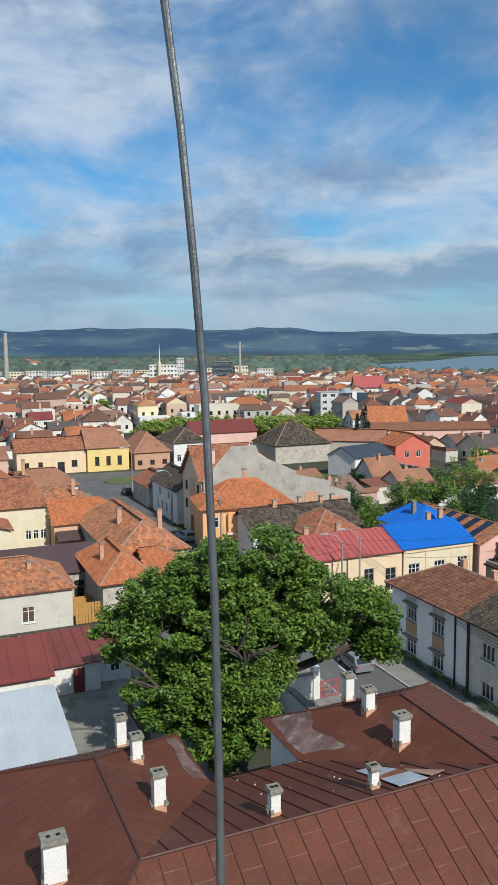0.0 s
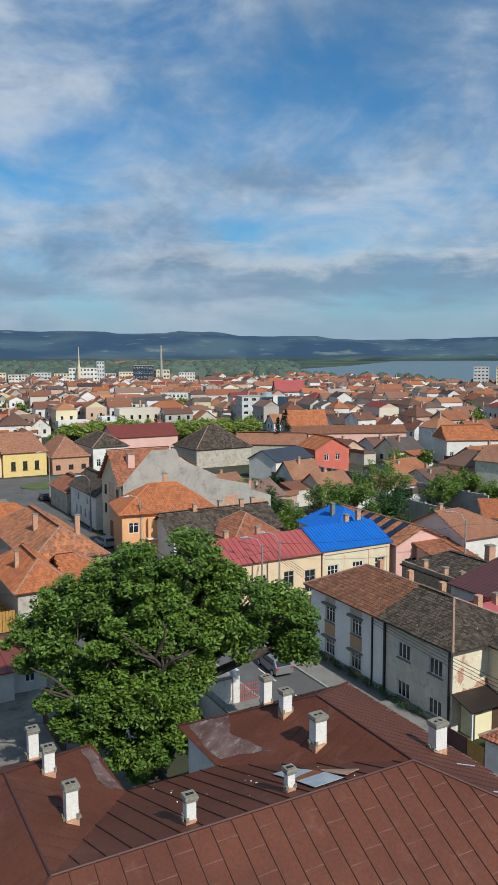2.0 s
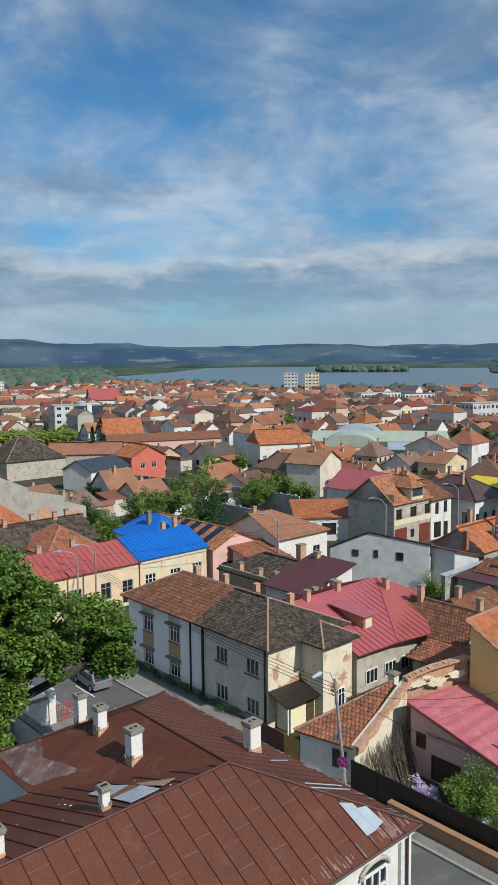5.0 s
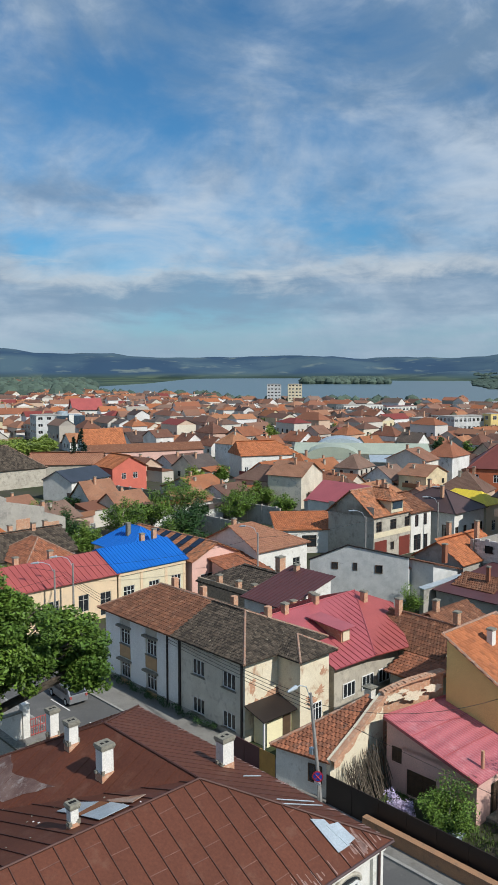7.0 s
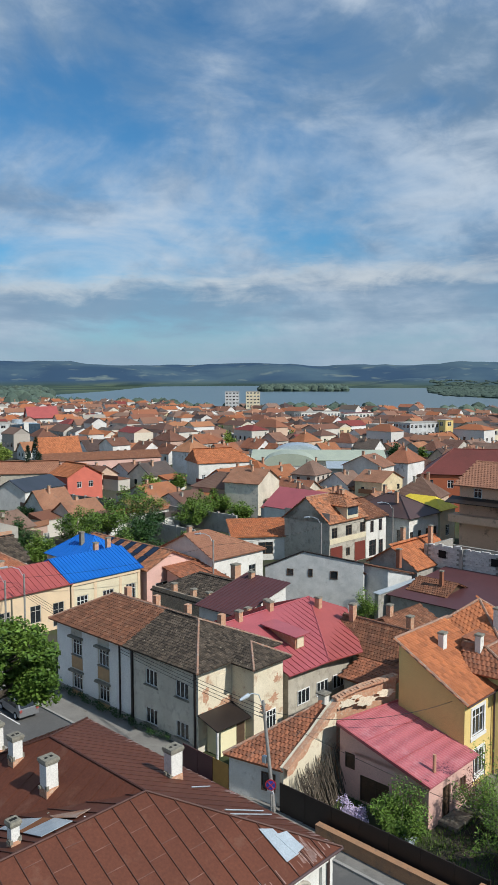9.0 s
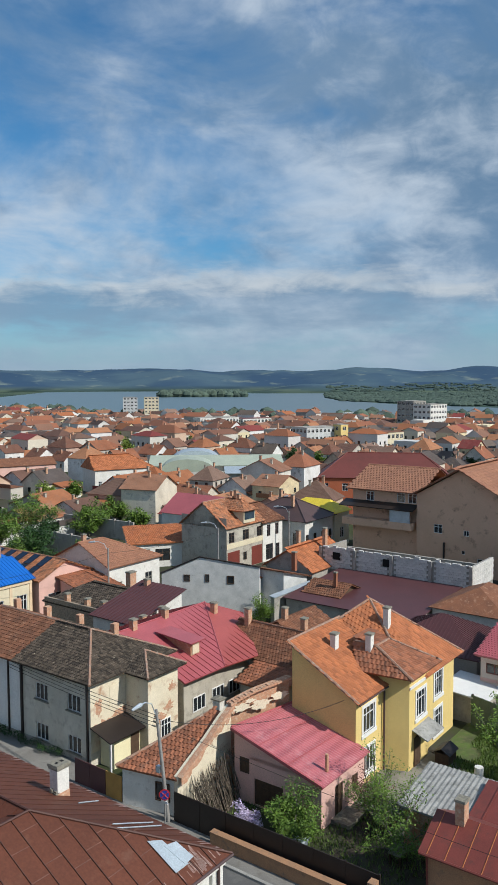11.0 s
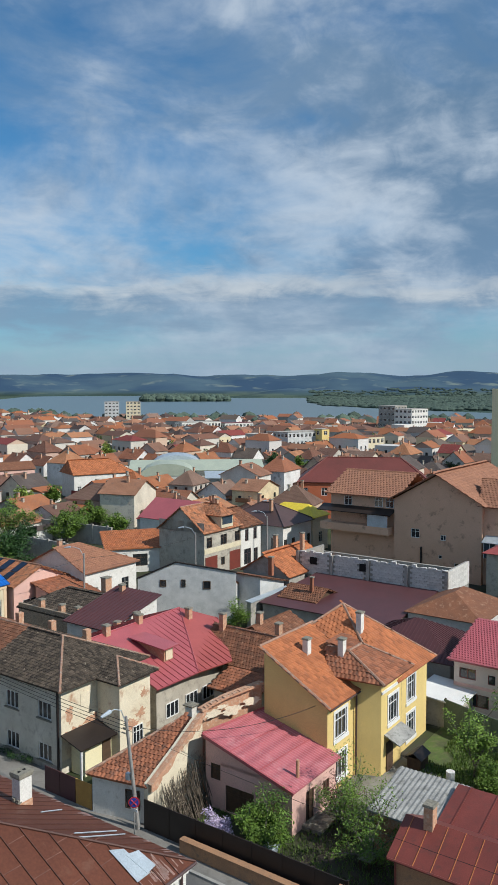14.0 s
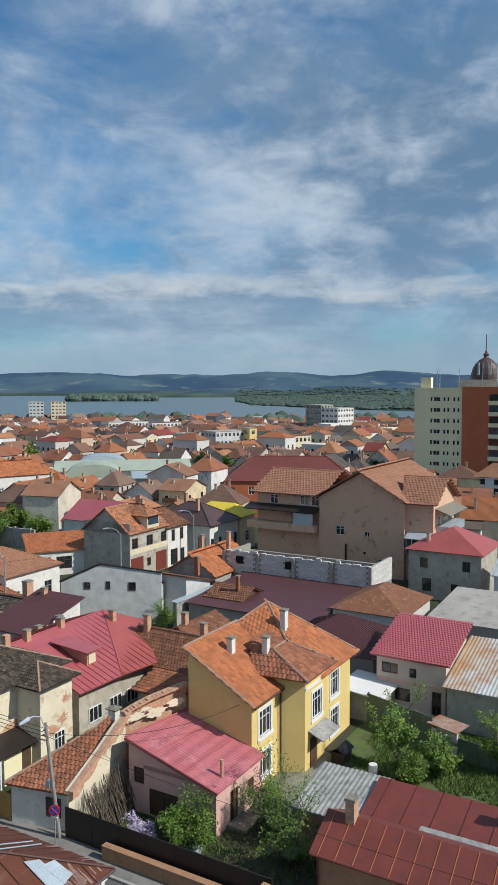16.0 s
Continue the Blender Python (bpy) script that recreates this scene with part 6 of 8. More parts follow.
# gabled house with the dormer, its white neighbour, the corner shop
gh = house("house", "grey and cream gabled house with an orange tile roof and dormer", (89.4, 98.2, 67.9, 76.4), 6.4, dict(kind="gable", rise=3.5, style="tile", mat=TILE_OLD, ridge=RIDGE, over=0.3), GREYPL,
           {"S": [(-3.2, 4.2, 1.3, 1.5), (0.2, 4.2, 1.5, 1.5), (3.6, 4.2, 1.3, 1.5), (0.0, 1.2, 0.9, 1.2)], "W": [(-1.0, 6.9, 0.5, 1.0), (0.8, 6.9, 0.5, 1.0)]}, frame_mat=WOOD, chimneys=((2.6, -0.6, 9.0, 10.9), (1.2, -2.2, 8.4, 10.6)))
part("upper_front", Shape().box(-4.4, 4.4, -4.31, -4.25, 3.4, 4.15), CREAM, gh)
part("garage_door", Shape().box(1.6, 4.2, -4.31, -4.25, 0.1, 2.9), RED_METAL, gh)
part("garage_door", Shape().box(-4.2, -1.4, -4.31, -4.25, 0.1, 2.9), RED_METAL, gh)
part("dormer", Shape().box(-0.6, 2.2, -4.45, -0.8, 6.7, 8.6), CREAM, gh, "cream dormer with a wide window")
part("dormer_window", Shape().box(-0.4, 2.0, -4.51, -4.45, 7.2, 8.4), GLASSBLUE, gh)
dsl = [[(-1.1, -4.85, 8.5), (2.7, -4.85, 8.5), (0.8, -3.0, 9.9)], [(2.7, -4.85, 8.5), (2.7, -0.8, 8.5), (0.8, 0.0, 9.9), (0.8, -3.0, 9.9)], [(-1.1, -0.8, 8.5), (-1.1, -4.85, 8.5), (0.8, -3.0, 9.9), (0.8, 0.0, 9.9)]]
cover(gh, dsl, [], "tile", TILE_OLD, None, name="dormer_roof")
house("house", "narrow white house with a dark shopfront", (98.2, 103.4, 67.8, 77.0), 6.0, dict(kind="gable", rise=2.2, style="tile", mat=TILE_BROWN), WHITE, {"S": [(-1.1, 3.8, 0.9, 1.8), (1.1, 3.8, 0.9, 1.8), (-0.9, 0.2, 1.8, 2.4), (1.3, 0.1, 1.0, 2.3)]}, frame_mat=DARK_METAL)
sh = house("shop", "white corner shop with a dark brown hipped roof", (104.9, 113.4, 64.6, 76.0), 5.6, dict(kind="hip", rise=2.8, axis="y", style="plain", mat=DARK_METAL, inset=5.0, over=0.5, ridge=DARK_METAL), WHITE,
           {"S": row(4, 9.6, 1.6, 0.9, 1.8, 1.3), "W": [(4.2, 1.0, 1.4, 2.6), (0, 1.6, 1.0, 1.8), (-4, 1.6, 1.0, 1.8)]}, frame_mat=WOOD, chimneys=((0.5, 2, 7.4, 9.6), (-2, -2, 7.4, 9.2)), category="shop")
house("house", "yellow house with a tarpaulin-yellow roof", (113.8, 118.6, 64.4, 74.0), 5.8, dict(kind="hip", rise=1.8, axis="y", style="plain", mat=mat("bright_yellow_sheet", (0.80, 0.62, 0.06), (0.70, 0.52, 0.05), 1.0, 0.6, 0.3), over=0.4), CREAM, {"S": [(0, 1.4, 1.2, 1.8)]})
house("house", "white-walled house with a crimson metal roof", (104.0, 113.0, 82.0, 94.0), 4.5, dict(kind="gable", rise=3.0, axis="y", style="plain", mat=PINK_METAL, over=0.3), WHITE)

# the big tan building
big = thing("apartment_house", "large tan rendered gabled building with brown tile roofs", "building", grid_pose(118.5, 40.8))
walls(big, 21.0, 13.0, 11.0, TANWALL, {"W": [(-3.2, 5.6, 1.3, 1.3), (1.0, 5.6, 0.8, 0.8), (3.4, 1.2, 1.5, 1.4), (0.6, 3.0, 0.5, 0.5)], "S": [(-8.3, 8.0, 1.2, 1.4), (-4.0, 8.0, 1.2, 1.4), (-8.0, 4.6, 2.4, 1.6)]},
      {"W": [(6.5, 11.0), (0, 14.8), (-6.5, 11.0)], "E": [(6.5, 11.0), (0, 14.8), (-6.5, 11.0)]})
put_windows(big, 21.0, 13.0, {"W": [(-3.2, 5.6, 1.3, 1.3), (1.0, 5.6, 0.8, 0.8), (3.4, 1.2, 1.5, 1.4), (0.6, 3.0, 0.5, 0.5)], "S": [(-8.3, 8.0, 1.2, 1.4), (-4.0, 8.0, 1.2, 1.4), (-8.0, 4.6, 2.4, 1.6)]})
sl, li = roof_lines(21.0, 13.0, 10.95, 4.1, "gable", "x", 0.7)
cover(big, sl, li, "tile", TILE_FLAT, TILE_FLAT, tile=(0.5, 0.55))
part("left_wing", Shape().box(-9.6, 3.0, 6.5, 17.5, -0.2, 11.0), TANWALL, big)
cover(big, [[(-10.4, 18.2, 11.0), (-10.4, 6.2, 11.0), (-3.0, 6.2, 14.0), (-3.0, 18.2, 14.0)], [(4.0, 6.2, 11.0), (4.0, 18.2, 11.0), (-3.0, 18.2, 14.0), (-3.0, 6.2, 14.0)]], [((-3, 6.2, 14), (-3, 18.2, 14))], "tile", TILE_FLAT, TILE_FLAT, name="wing_roof", tile=(0.5, 0.55))
part("balcony", Shape().box(-11.4, -9.6, 7.0, 18.4, 5.6, 6.7), TANWALL, big)
part("balcony_roof", Shape().slab([(-11.8, 18.8, 8.6), (-11.8, 6.6, 8.6), (-9.5, 6.6, 9.3), (-9.5, 18.8, 9.3)], 0.12), FENCE, big, "dark balcony roof")
part("balcony_screen", Shape().box(-11.42, -11.3, 7.2, 10.4, 6.7, 8.4), GALV, big)
for y in (9.4, 14.5, 7.6):
    fr, pn = window_meshes(1.3, 1.4, PVC, PANE, 2)
    ob = part("window", fr, None, big)
    ob.matrix_local = pose(-9.63, y, 9.4 if y != 14.5 else 9.3, 0, 0, -90)
    part("pane", pn, None, ob)
part("flue_pipe", Shape().tube([(-10.7, -1.0 + 3.2, 1.5), (-10.7, -1.0 + 3.2, 4.4)], 0.14, sides=6), FENCE, big)
part("rear_wing", Shape().box(-9.8, 0.2, -10.4, -6.45, -0.2, 10.95), TANWALL, big)
part("rear_gable", Shape().slab([(-9.8, -10.4, 10.95), (0.2, -10.4, 10.95), (-4.8, -10.4, 13.9)], 0.1), TANWALL, big)
cover(big, [[(-10.5, -6.0, 10.85), (-10.5, -11.1, 10.85), (-4.8, -11.1, 14.1), (-4.8, -4.5, 14.1)], [(0.9, -11.1, 10.85), (0.9, -6.0, 10.85), (-4.8, -4.5, 14.1), (-4.8, -11.1, 14.1)]], [((-4.8, -11.1, 14.1), (-4.8, -4.5, 14.1))], "tile", TILE_FLAT, TILE_FLAT, name="rear_roof", tile=(0.5, 0.55))
part("conservatory", Shape().box(-11.2, -9.8, -10.2, -7.0, 4.0, 6.2), GLASSBLUE, big)
part("conservatory_roof", Shape().slab([(-11.6, -10.6, 6.2), (-9.8, -10.6, 6.9), (-9.8, -6.8, 6.9), (-11.6, -6.8, 6.2)], 0.08), GALV, big)
for k in range(5):
    part("mullion", Shape().box(-11.26, -11.2, -10.2 + k * 0.78, -10.12 + k * 0.78, 4.0, 6.2), PVC, big)
part("balcony", Shape().box(-8.5, -0.4, -12.2, -10.4, 6.6, 7.7), GALV, big)
part("balcony_canopy", Shape().slab([(-9.0, -12.6, 9.4), (-0.2, -12.6, 9.4), (-0.2, -10.4, 10.2), (-9.0, -10.4, 10.2)], 0.1), CAPSTONE, big)
for x in (-7.5, -4.8, -2.2):
    fr, pn = window_meshes(1.3, 2.0, PVC, PANE, 2)
    ob = part("window", fr, None, big)
    ob.matrix_local = pose(x, -10.45, 7.0)
    part("pane", pn, None, ob)

house("outbuilding", "low grey rendered outbuilding with a flat grey roof", (81.0, 93.0, 13.0, 22.6), 3.3, dict(kind="shed", rise=0.6, low="W", style="plain", mat=CONCRETE, over=0.15), CONCRETE, {"W": [(-2.0, 1.2, 1.0, 0.9)]}, category="outbuilding")
house("house", "pale house with a light grey sheet roof", (97.0, 105.0, 10.0, 19.5), 4.8, dict(kind="gable", rise=1.6, axis="y", style="seam", mat=PALE_SHEET, gap=0.8), WHITE, {"W": [(-2.0, 2.4, 1.2, 1.3), (2.0, 2.4, 1.2, 1.3)]})
# unfinished block building with the red lean-to in front
ub = thing("unfinished_building", "unfinished pale block building with concrete posts", "building", grid_pose(91.0, 41.2))
part("core", Shape().box(-3.4, -3.15, -10.0, 10.0, -0.2, 6.3).box(3.0, 3.4, -10.0, 10.0, -0.2, 5.2).box(-3.15, 3.0, -10.0, -9.75, -0.2, 6.3).box(-3.15, 3.0, 9.75, 10.0, -0.2, 6.1), MORTAR, ub)
part("floor_slab", Shape().box(-3.15, 3.0, -9.75, 9.75, 2.9, 3.1), CONCRETE, ub)
rb = random.Random(4)
for k in range(16):
    y = -9.9 + k * 1.25
    part("top_block", Shape().box(-3.5, -3.2, y, y + rb.uniform(0.5, 1.15), 6.28, 6.31 + rb.choice((0.06, 0.12, 0.28))), BLOCK, ub)
for y in (-9.9, -5.0, 0.0, 5.0, 9.9):
    part("concrete_post", Shape().box(-3.62, -3.4, y - 0.2, y + 0.2, 0, 6.3), CONCRETE, ub)
# solid black boxes: the shade inside the open window holes, put in as colour
for y in (7.6, 0.6):
    part("window_hole", Shape().box(-3.56, -3.44, y - 0.5, y + 0.5, 4.9, 5.8), FLAT_BLACK, ub)
house("outbuilding", "long lean-to with a dull plum-red sheet roof", (75.0, 87.2, 32.6, 48.0), 3.0, dict(kind="shed", rise=0.9, low="W", style="plain", mat=PURPLE), CONCRETE, category="outbuilding")
house("house", "grey rendered house with a red pyramid roof", (100.2, 109.0, 21.8, 31.0), 6.3, dict(kind="hip", rise=2.6, style="plain", mat=RED_PAINT, inset=4.3, over=0.5), GREYPL, {"W": [(-2.6, 4.0, 1.0, 1.3), (2.8, 4.0, 1.0, 1.3), (-2.2, 1.0, 1.2, 1.7), (1.4, 1.0, 1.0, 1.3)]}, frame_mat=WOOD, chimneys=((-3.2, 2.4, 6.6, 8.2, 0.4, 0.4, PINKPL),))
house("outbuilding", "low block outbuilding with a brown roof", (79.0, 88.0, 24.4, 32.2), 3.6, dict(kind="hip", rise=2.0, style="plain", mat=TILE_BROWN, inset=3.5), BLOCK, category="outbuilding")
house("outbuilding", "plum-roofed outbuilding behind the yellow house", (66.6, 75.0, 22.8, 32.0), 3.4, dict(kind="hip", rise=2.2, axis="y", style="seam", mat=PURPLE, gap=0.35), CONCRETE, category="outbuilding")
pk = house("house", "two-storey pale pink house with a crimson tile-sheet roof", (64.8, 71.0, 15.9, 21.8), 4.6, dict(kind="shed", rise=1.6, low="W", style="tile", mat=PINK_METAL, over=0.4, tile=(0.25, 0.34)), mat("pale_pink_render", (0.66, 0.55, 0.47), (0.58, 0.48, 0.42), 0.5, 0.9, 0.1),
           {"W": [(-1.8, 3.1, 1.4, 0.9), (0.2, 3.0, 0.6, 0.8), (-1.0, 0.9, 2.0, 1.1), (2.2, 0.2, 0.8, 2.0)]}, frame_mat=RED_METAL)
part("floor_band", Shape().box(-3.16, -3.1, -2.95, 2.95, 2.45, 2.7), PINKPL, pk)
house("outbuilding", "outbuilding with a rusty patched corrugated roof", (63.4, 71.5, 4.0, 15.4), 3.4, dict(kind="shed", rise=1.7, low="W", style="corrugated", mat=mat("rusty_corrugated_sheet", (0.48, 0.52, 0.52), (0.42, 0.24, 0.10), 0.22, 0.6, 0.15, stain=(0.36, 0.15, 0.05), amount=0.5), gap=0.3), GREYPL, category="outbuilding")
gf = thing("yard_fence", "dull green sheet-metal yard fence", "fence", grid_pose(60.2, 18.2, -19))
GREENPANEL = mat("green_panel", (0.13, 0.17, 0.12), (0.10, 0.14, 0.095), 1.0, 0.6, 0.05)
for k in range(7):
    part("panel", Shape().box(-0.03, 0.03 + 0.02 * (k % 2), -3.1 + k * 0.9, -3.1 + k * 0.9 + 0.88, 0.05, 2.5), GREENPANEL, gf)
for k in range(4):
    part("post", Shape().box(0.03, 0.12, -3.1 + k * 2.05, -3.0 + k * 2.05, 0, 2.55), DARK_METAL, gf)
bwl = thing("block_wall", "low wall of pale blocks with open joints", "wall", grid_pose(58.75, 14.2, -19))
for r in range(8):
    for k in range(4):
        part("block", Shape().box(-0.12 + 0.02 * ((r + k) % 3), 0.12, -1.1 + k * 0.56, -1.1 + k * 0.56 + 0.53, 0.02 + r * 0.26, 0.02 + r * 0.26 + 0.23, 0.01), BLOCK if (r * 3 + k) % 4 else CAPSTONE, bwl)
part("backing", Shape().box(0.05, 0.16, -1.12, 1.12, 0, 2.1), MORTAR, bwl)
part("cover_sheet", Shape().slab([(-0.3, -1.2, 2.15), (1.3, -1.2, 2.3), (1.3, 1.4, 2.3), (-0.3, 1.4, 2.15)], 0.05), RUST, bwl, "rusty sheet laid over the wall")
gf2 = thing("yard_fence", "dull grey-green sheet-metal yard fence beside a block wall", "fence", grid_pose(57.9, 10.6, -12))
for k in range(6):
    part("panel", Shape().box(-0.03, 0.03 + 0.02 * (k % 2), -2.6 + k * 0.9, -2.6 + k * 0.9 + 0.88, 0.05, 1.7), GREENPANEL, gf2)
house("shed", "low shed with a grey corrugated roof", (43.2, 47.2, 14.4, 18.4), 2.5, dict(kind="shed", rise=0.7, low="W", style="corrugated", mat=ASBESTOS, gap=0.3), OLDBRICK, category="shed")
house("shed", "long shed with a dull red metal roof", (43.9, 46.6, 2.0, 14.4), 2.7, dict(kind="shed", rise=0.8, low="W", style="seam", mat=RED_METAL, gap=1.6), OLDBRICK, category="shed", chimneys=((0.6, -1.8, 3.0, 4.8, 0.6, 0.5),))
rf = house("house", "ochre house with a dull red metal roof and brick chimney", (38.7, 42.8, -6.0, 15.0), 3.1, dict(kind="gable", rise=1.2, axis="y", style="plain", mat=RED_METAL, over=0.35), PLINTH, chimneys=((-0.2, 9.4, 3.6, 5.3, 0.6, 0.5),))
sl, _ = roof_lines(4.1, 21.0, 3.1, 1.2, "gable", "y", 0.35)
seams(sl[1], 0.95, RIDGE_OR, rf, 0.016, 0.035)
part("gutter", Shape().tube([(-2.4, -10.8, 3.05), (-2.4, 10.8, 3.05)], 0.08, sides=6), RED_METAL, rf)
part("downpipe", Shape().tube([(-2.3, 10.4, 3.0), (-2.15, 10.4, 0)], 0.06, sides=6), RED_METAL, rf)
slabr = thing("sheet_cover", "pale grey sheet laid between two red roofs", "sheet", grid_pose(43.3, 9.0))
part("sheet", Shape().slab([(-0.5, -2.4, 2.9), (0.5, -2.4, 3.0), (0.5, 2.2, 3.0), (-0.5, 2.2, 2.9)], 0.05), ASBESTOS, slabr)
part("prop", Shape().box(-0.4, 0.4, -2.0, 2.0, 0, 2.85), OLDBRICK, slabr)

# ---- street fence, low wall, sign, poles ----
fence = thing("fence", "dark brown sheet-metal street fence", "fence", grid_pose(36.95, 24.0))
for k in range(7):
    part("fence_panel", Shape().box(-0.03, 0.03, -7.2 + k * 2.0, -5.22 + k * 2.0, 0.05, 2.0), FENCE, fence)
    part("post", Shape().box(-0.05, 0.05, -7.26 + k * 2.0, -7.18 + k * 2.0, 0, 2.05), FENCE, fence)
fence2 = thing("fence", "rust-brown yard fence by the street", "fence", grid_pose(36.6, 37.4))
for k in range(3):
    part("fence_panel", Shape().box(-0.03, 0.03, -2.4 + k * 1.5, -0.95 + k * 1.5, 0.1, 1.8), PURPLE if k else WOODY, fence2)
lw = thing("low_wall", "low ochre rendered wall beside the pavement", "wall", grid_pose(36.45, 18.0))
part("wall", Shape().box(-0.18, 0.18, -12.0, 9.4, 0, 0.9), PLINTH, lw)
part("coping", Shape().box(-0.22, 0.22, -12.0, 9.4, 0.9, 0.96), PLINTH, lw)
part("gate_post", Shape().box(-0.25, 0.25, -1.3, -0.9, 0, 1.9), PLINTH, lw)
sign = thing("road_sign", "round red and blue no-stopping sign on a grey pole", "road sign", grid_pose(35.65, 30.35))
part("pole", Shape().tube([(0, 0, 0), (0, 0, 2.9)], 0.04, sides=8), POLE, sign)
face = part("sign_face", Shape().tube([(-0.07, -0.05, 2.55), (-0.10, -0.07, 2.55)], 0.34, sides=24), mat("sign_red", (0.55, 0.03, 0.04), None, 2, 0.4, 0), sign)
part("sign_blue", Shape().tube([(-0.10, -0.07, 2.55), (-0.115, -0.08, 2.55)], 0.27, sides=24), mat("sign_blue", (0.02, 0.06, 0.40), None, 2, 0.4, 0), face)
for s in (-1, 1):
    d = Vector((0.55, -0.83, 0)).normalized() * 0.18
    c = Vector((-0.12, -0.084, 2.55))
    part("cross_bar", Shape().tube([c - d * s - Vector((0, 0, 0.18)), c + d * s + Vector((0, 0, 0.18))], 0.03, sides=6), mat("sign_red", (0.55, 0.03, 0.04)), face)
part("plate", Shape().box(-0.10, -0.06, -0.30, 0.22, 2.02, 2.18), PVC, sign, "small white plate")


def lamp_post(u, v, h, turn, material, reach=1.6, foot=(0, 0)):
    root = thing("street_lamp", "tall street lamp with a curved arm on a grey pole", "street lamp", grid_pose(u, v, turn), "street lamps")
    part("pole", Shape().tube([(*foot, 0), (0, 0, h)], 0.13, 0.09, 8), material, root)
    part("arm", Shape().tube([(0, 0, h - 0.4), (reach * 0.3, 0, h + 0.5), (reach * 0.75, 0, h + 0.75), (reach, 0, h + 0.72)], 0.035, sides=6), GALV, root)
    part("lamp_head", Shape().tube([(reach, 0, h + 0.74), (reach + 0.25, 0, h + 0.70), (reach + 0.6, 0, h + 0.66), (reach + 0.75, 0, h + 0.64)], 0.14, 0.07, 8), GALV, root)
    return root


lp = lamp_post(36.3, 31.6, 7.2, 180, POLE, 1.3, (-0.39, 0.58))
for k in range(4):
    part("insulator", Shape().tube([(0.12 - 0.08 * k, 0.1, 6.2 + 0.25 * k), (0.12 - 0.08 * k, -0.2, 6.2 + 0.25 * k)], 0.05, sides=6), CAPSTONE, lp)
part("meter_box", Shape().box(-0.3, -0.05, -0.15, 0.15, 3.2, 3.6), GALV, lp)
lamp_post(42.5, 70.4, 7.4, 140, POLE)
lamp_post(40.6, 70.8, 7.0, 140, POLE)
for q in ((36.2, 116.4), (38.3, 148.8), (36.6, 96.0)):
    lamp_post(q[0], q[1], 8.0, 180, POLE)
for q in ((84.5, 65.5), (66.5, 67.8), (101.8, 65.5), (112, 70.5)):
    lamp_post(q[0], q[1], 7.6, 120, POLE)


def cable(a, b, sag, r=0.018):
    a, b = uv(*a), uv(*b)
    pts = [a.lerp(b, t / 12) - Vector((0, 0, sag * 4 * (t / 12) * (1 - t / 12))) for t in range(13)]
    c = thing("overhead_cable", "thin black overhead power cable", "cable", pose(0, 0, 0), "overhead cables")
    part("wire", Shape().tube(pts, r, sides=5), CABLE, c)


for k in range(4):
    cable((36.3, 31.6, 6.1 + 0.25 * k), (41.5, 70.5, 6.0 + 0.25 * k), 0.7)
cable((36.3, 31.6, 6.6), (46.8, 24.5, 6.0), 0.9)
cable((36.3, 31.6, 6.4), (36.0, -8, 6.5), 0.8, 0.012)
cable((41.5, 70.5, 6.6), (36.6, 96.0, 7.2), 0.6)
cable((41.5, 70.5, 6.3), (13, 76.6, 4.0), 0.6)
cable((36.6, 96.0, 7.3), (36.2, 116.4, 7.3), 0.4)
cable((66.5, 67.8, 7.0), (42.5, 70.4, 7.0), 0.6)
cable((66.5, 67.8, 7.0), (84.5, 65.5, 7.0), 0.4)
cable((101.8, 65.5, 7.0), (84.5, 65.5, 7.0), 0.4)


def car(u, v, turn, paint, label):
    root = thing("car", label, "car", grid_pose(u, v, turn), "parked cars")
    prof = [(-2.05, 0.35), (2.05, 0.35), (2.1, 0.75), (1.1, 0.95), (0.45, 1.42), (-1.45, 1.45), (-2.0, 0.95)]
    b = Shape()
    for y in (-0.82, 0.82):
        b.poly([(x, y * (0.86 if z > 1.2 else 1), z) for x, z in prof])
    for (x0, z0), (x1, z1) in zip(prof, prof[1:] + prof[:1]):
        k0, k1 = (0.86 if z0 > 1.2 else 1) * 0.82, (0.86 if z1 > 1.2 else 1) * 0.82
        b.poly([(x0, -k0, z0), (x0, k0, z0), (x1, k1, z1), (x1, -k1, z1)])
    part("body", b, paint, root)
    part("windscreen", Shape().slab([(1.03, -0.68, 1.01), (1.03, 0.68, 1.01), (0.50, 0.60, 1.40), (0.50, -0.60, 1.40)], 0.01), PANE, root)
    part("rear_window", Shape().slab([(-1.96, -0.66, 1.02), (-1.96, 0.66, 1.02), (-1.50, 0.60, 1.40), (-1.50, -0.60, 1.40)], 0.01), PANE, root)
    for s in (-1, 1):
        part("side_window", Shape().slab([(-1.5, s * 0.825, 0.98), (0.9, s * 0.825, 0.98), (0.42, s * 0.735, 1.36), (-1.3, s * 0.735, 1.36)], 0.01), PANE, root)
        part("tail_light", Shape().box(-2.09, -2.0, s * 0.7 - 0.1, s * 0.7 + 0.1, 0.75, 0.95), RED_PAINT, root)
        for x in (-1.3, 1.3):
            wh = part("wheel", Shape().tube([(x, s * 0.66, 0.32), (x, s * 0.84, 0.32)], 0.32, sides=14), FLAT_BLACK, root)
            part("rim", Shape().tube([(x, s * 0.84, 0.32), (x, s * 0.85, 0.32)], 0.2, sides=10), GALV, wh)


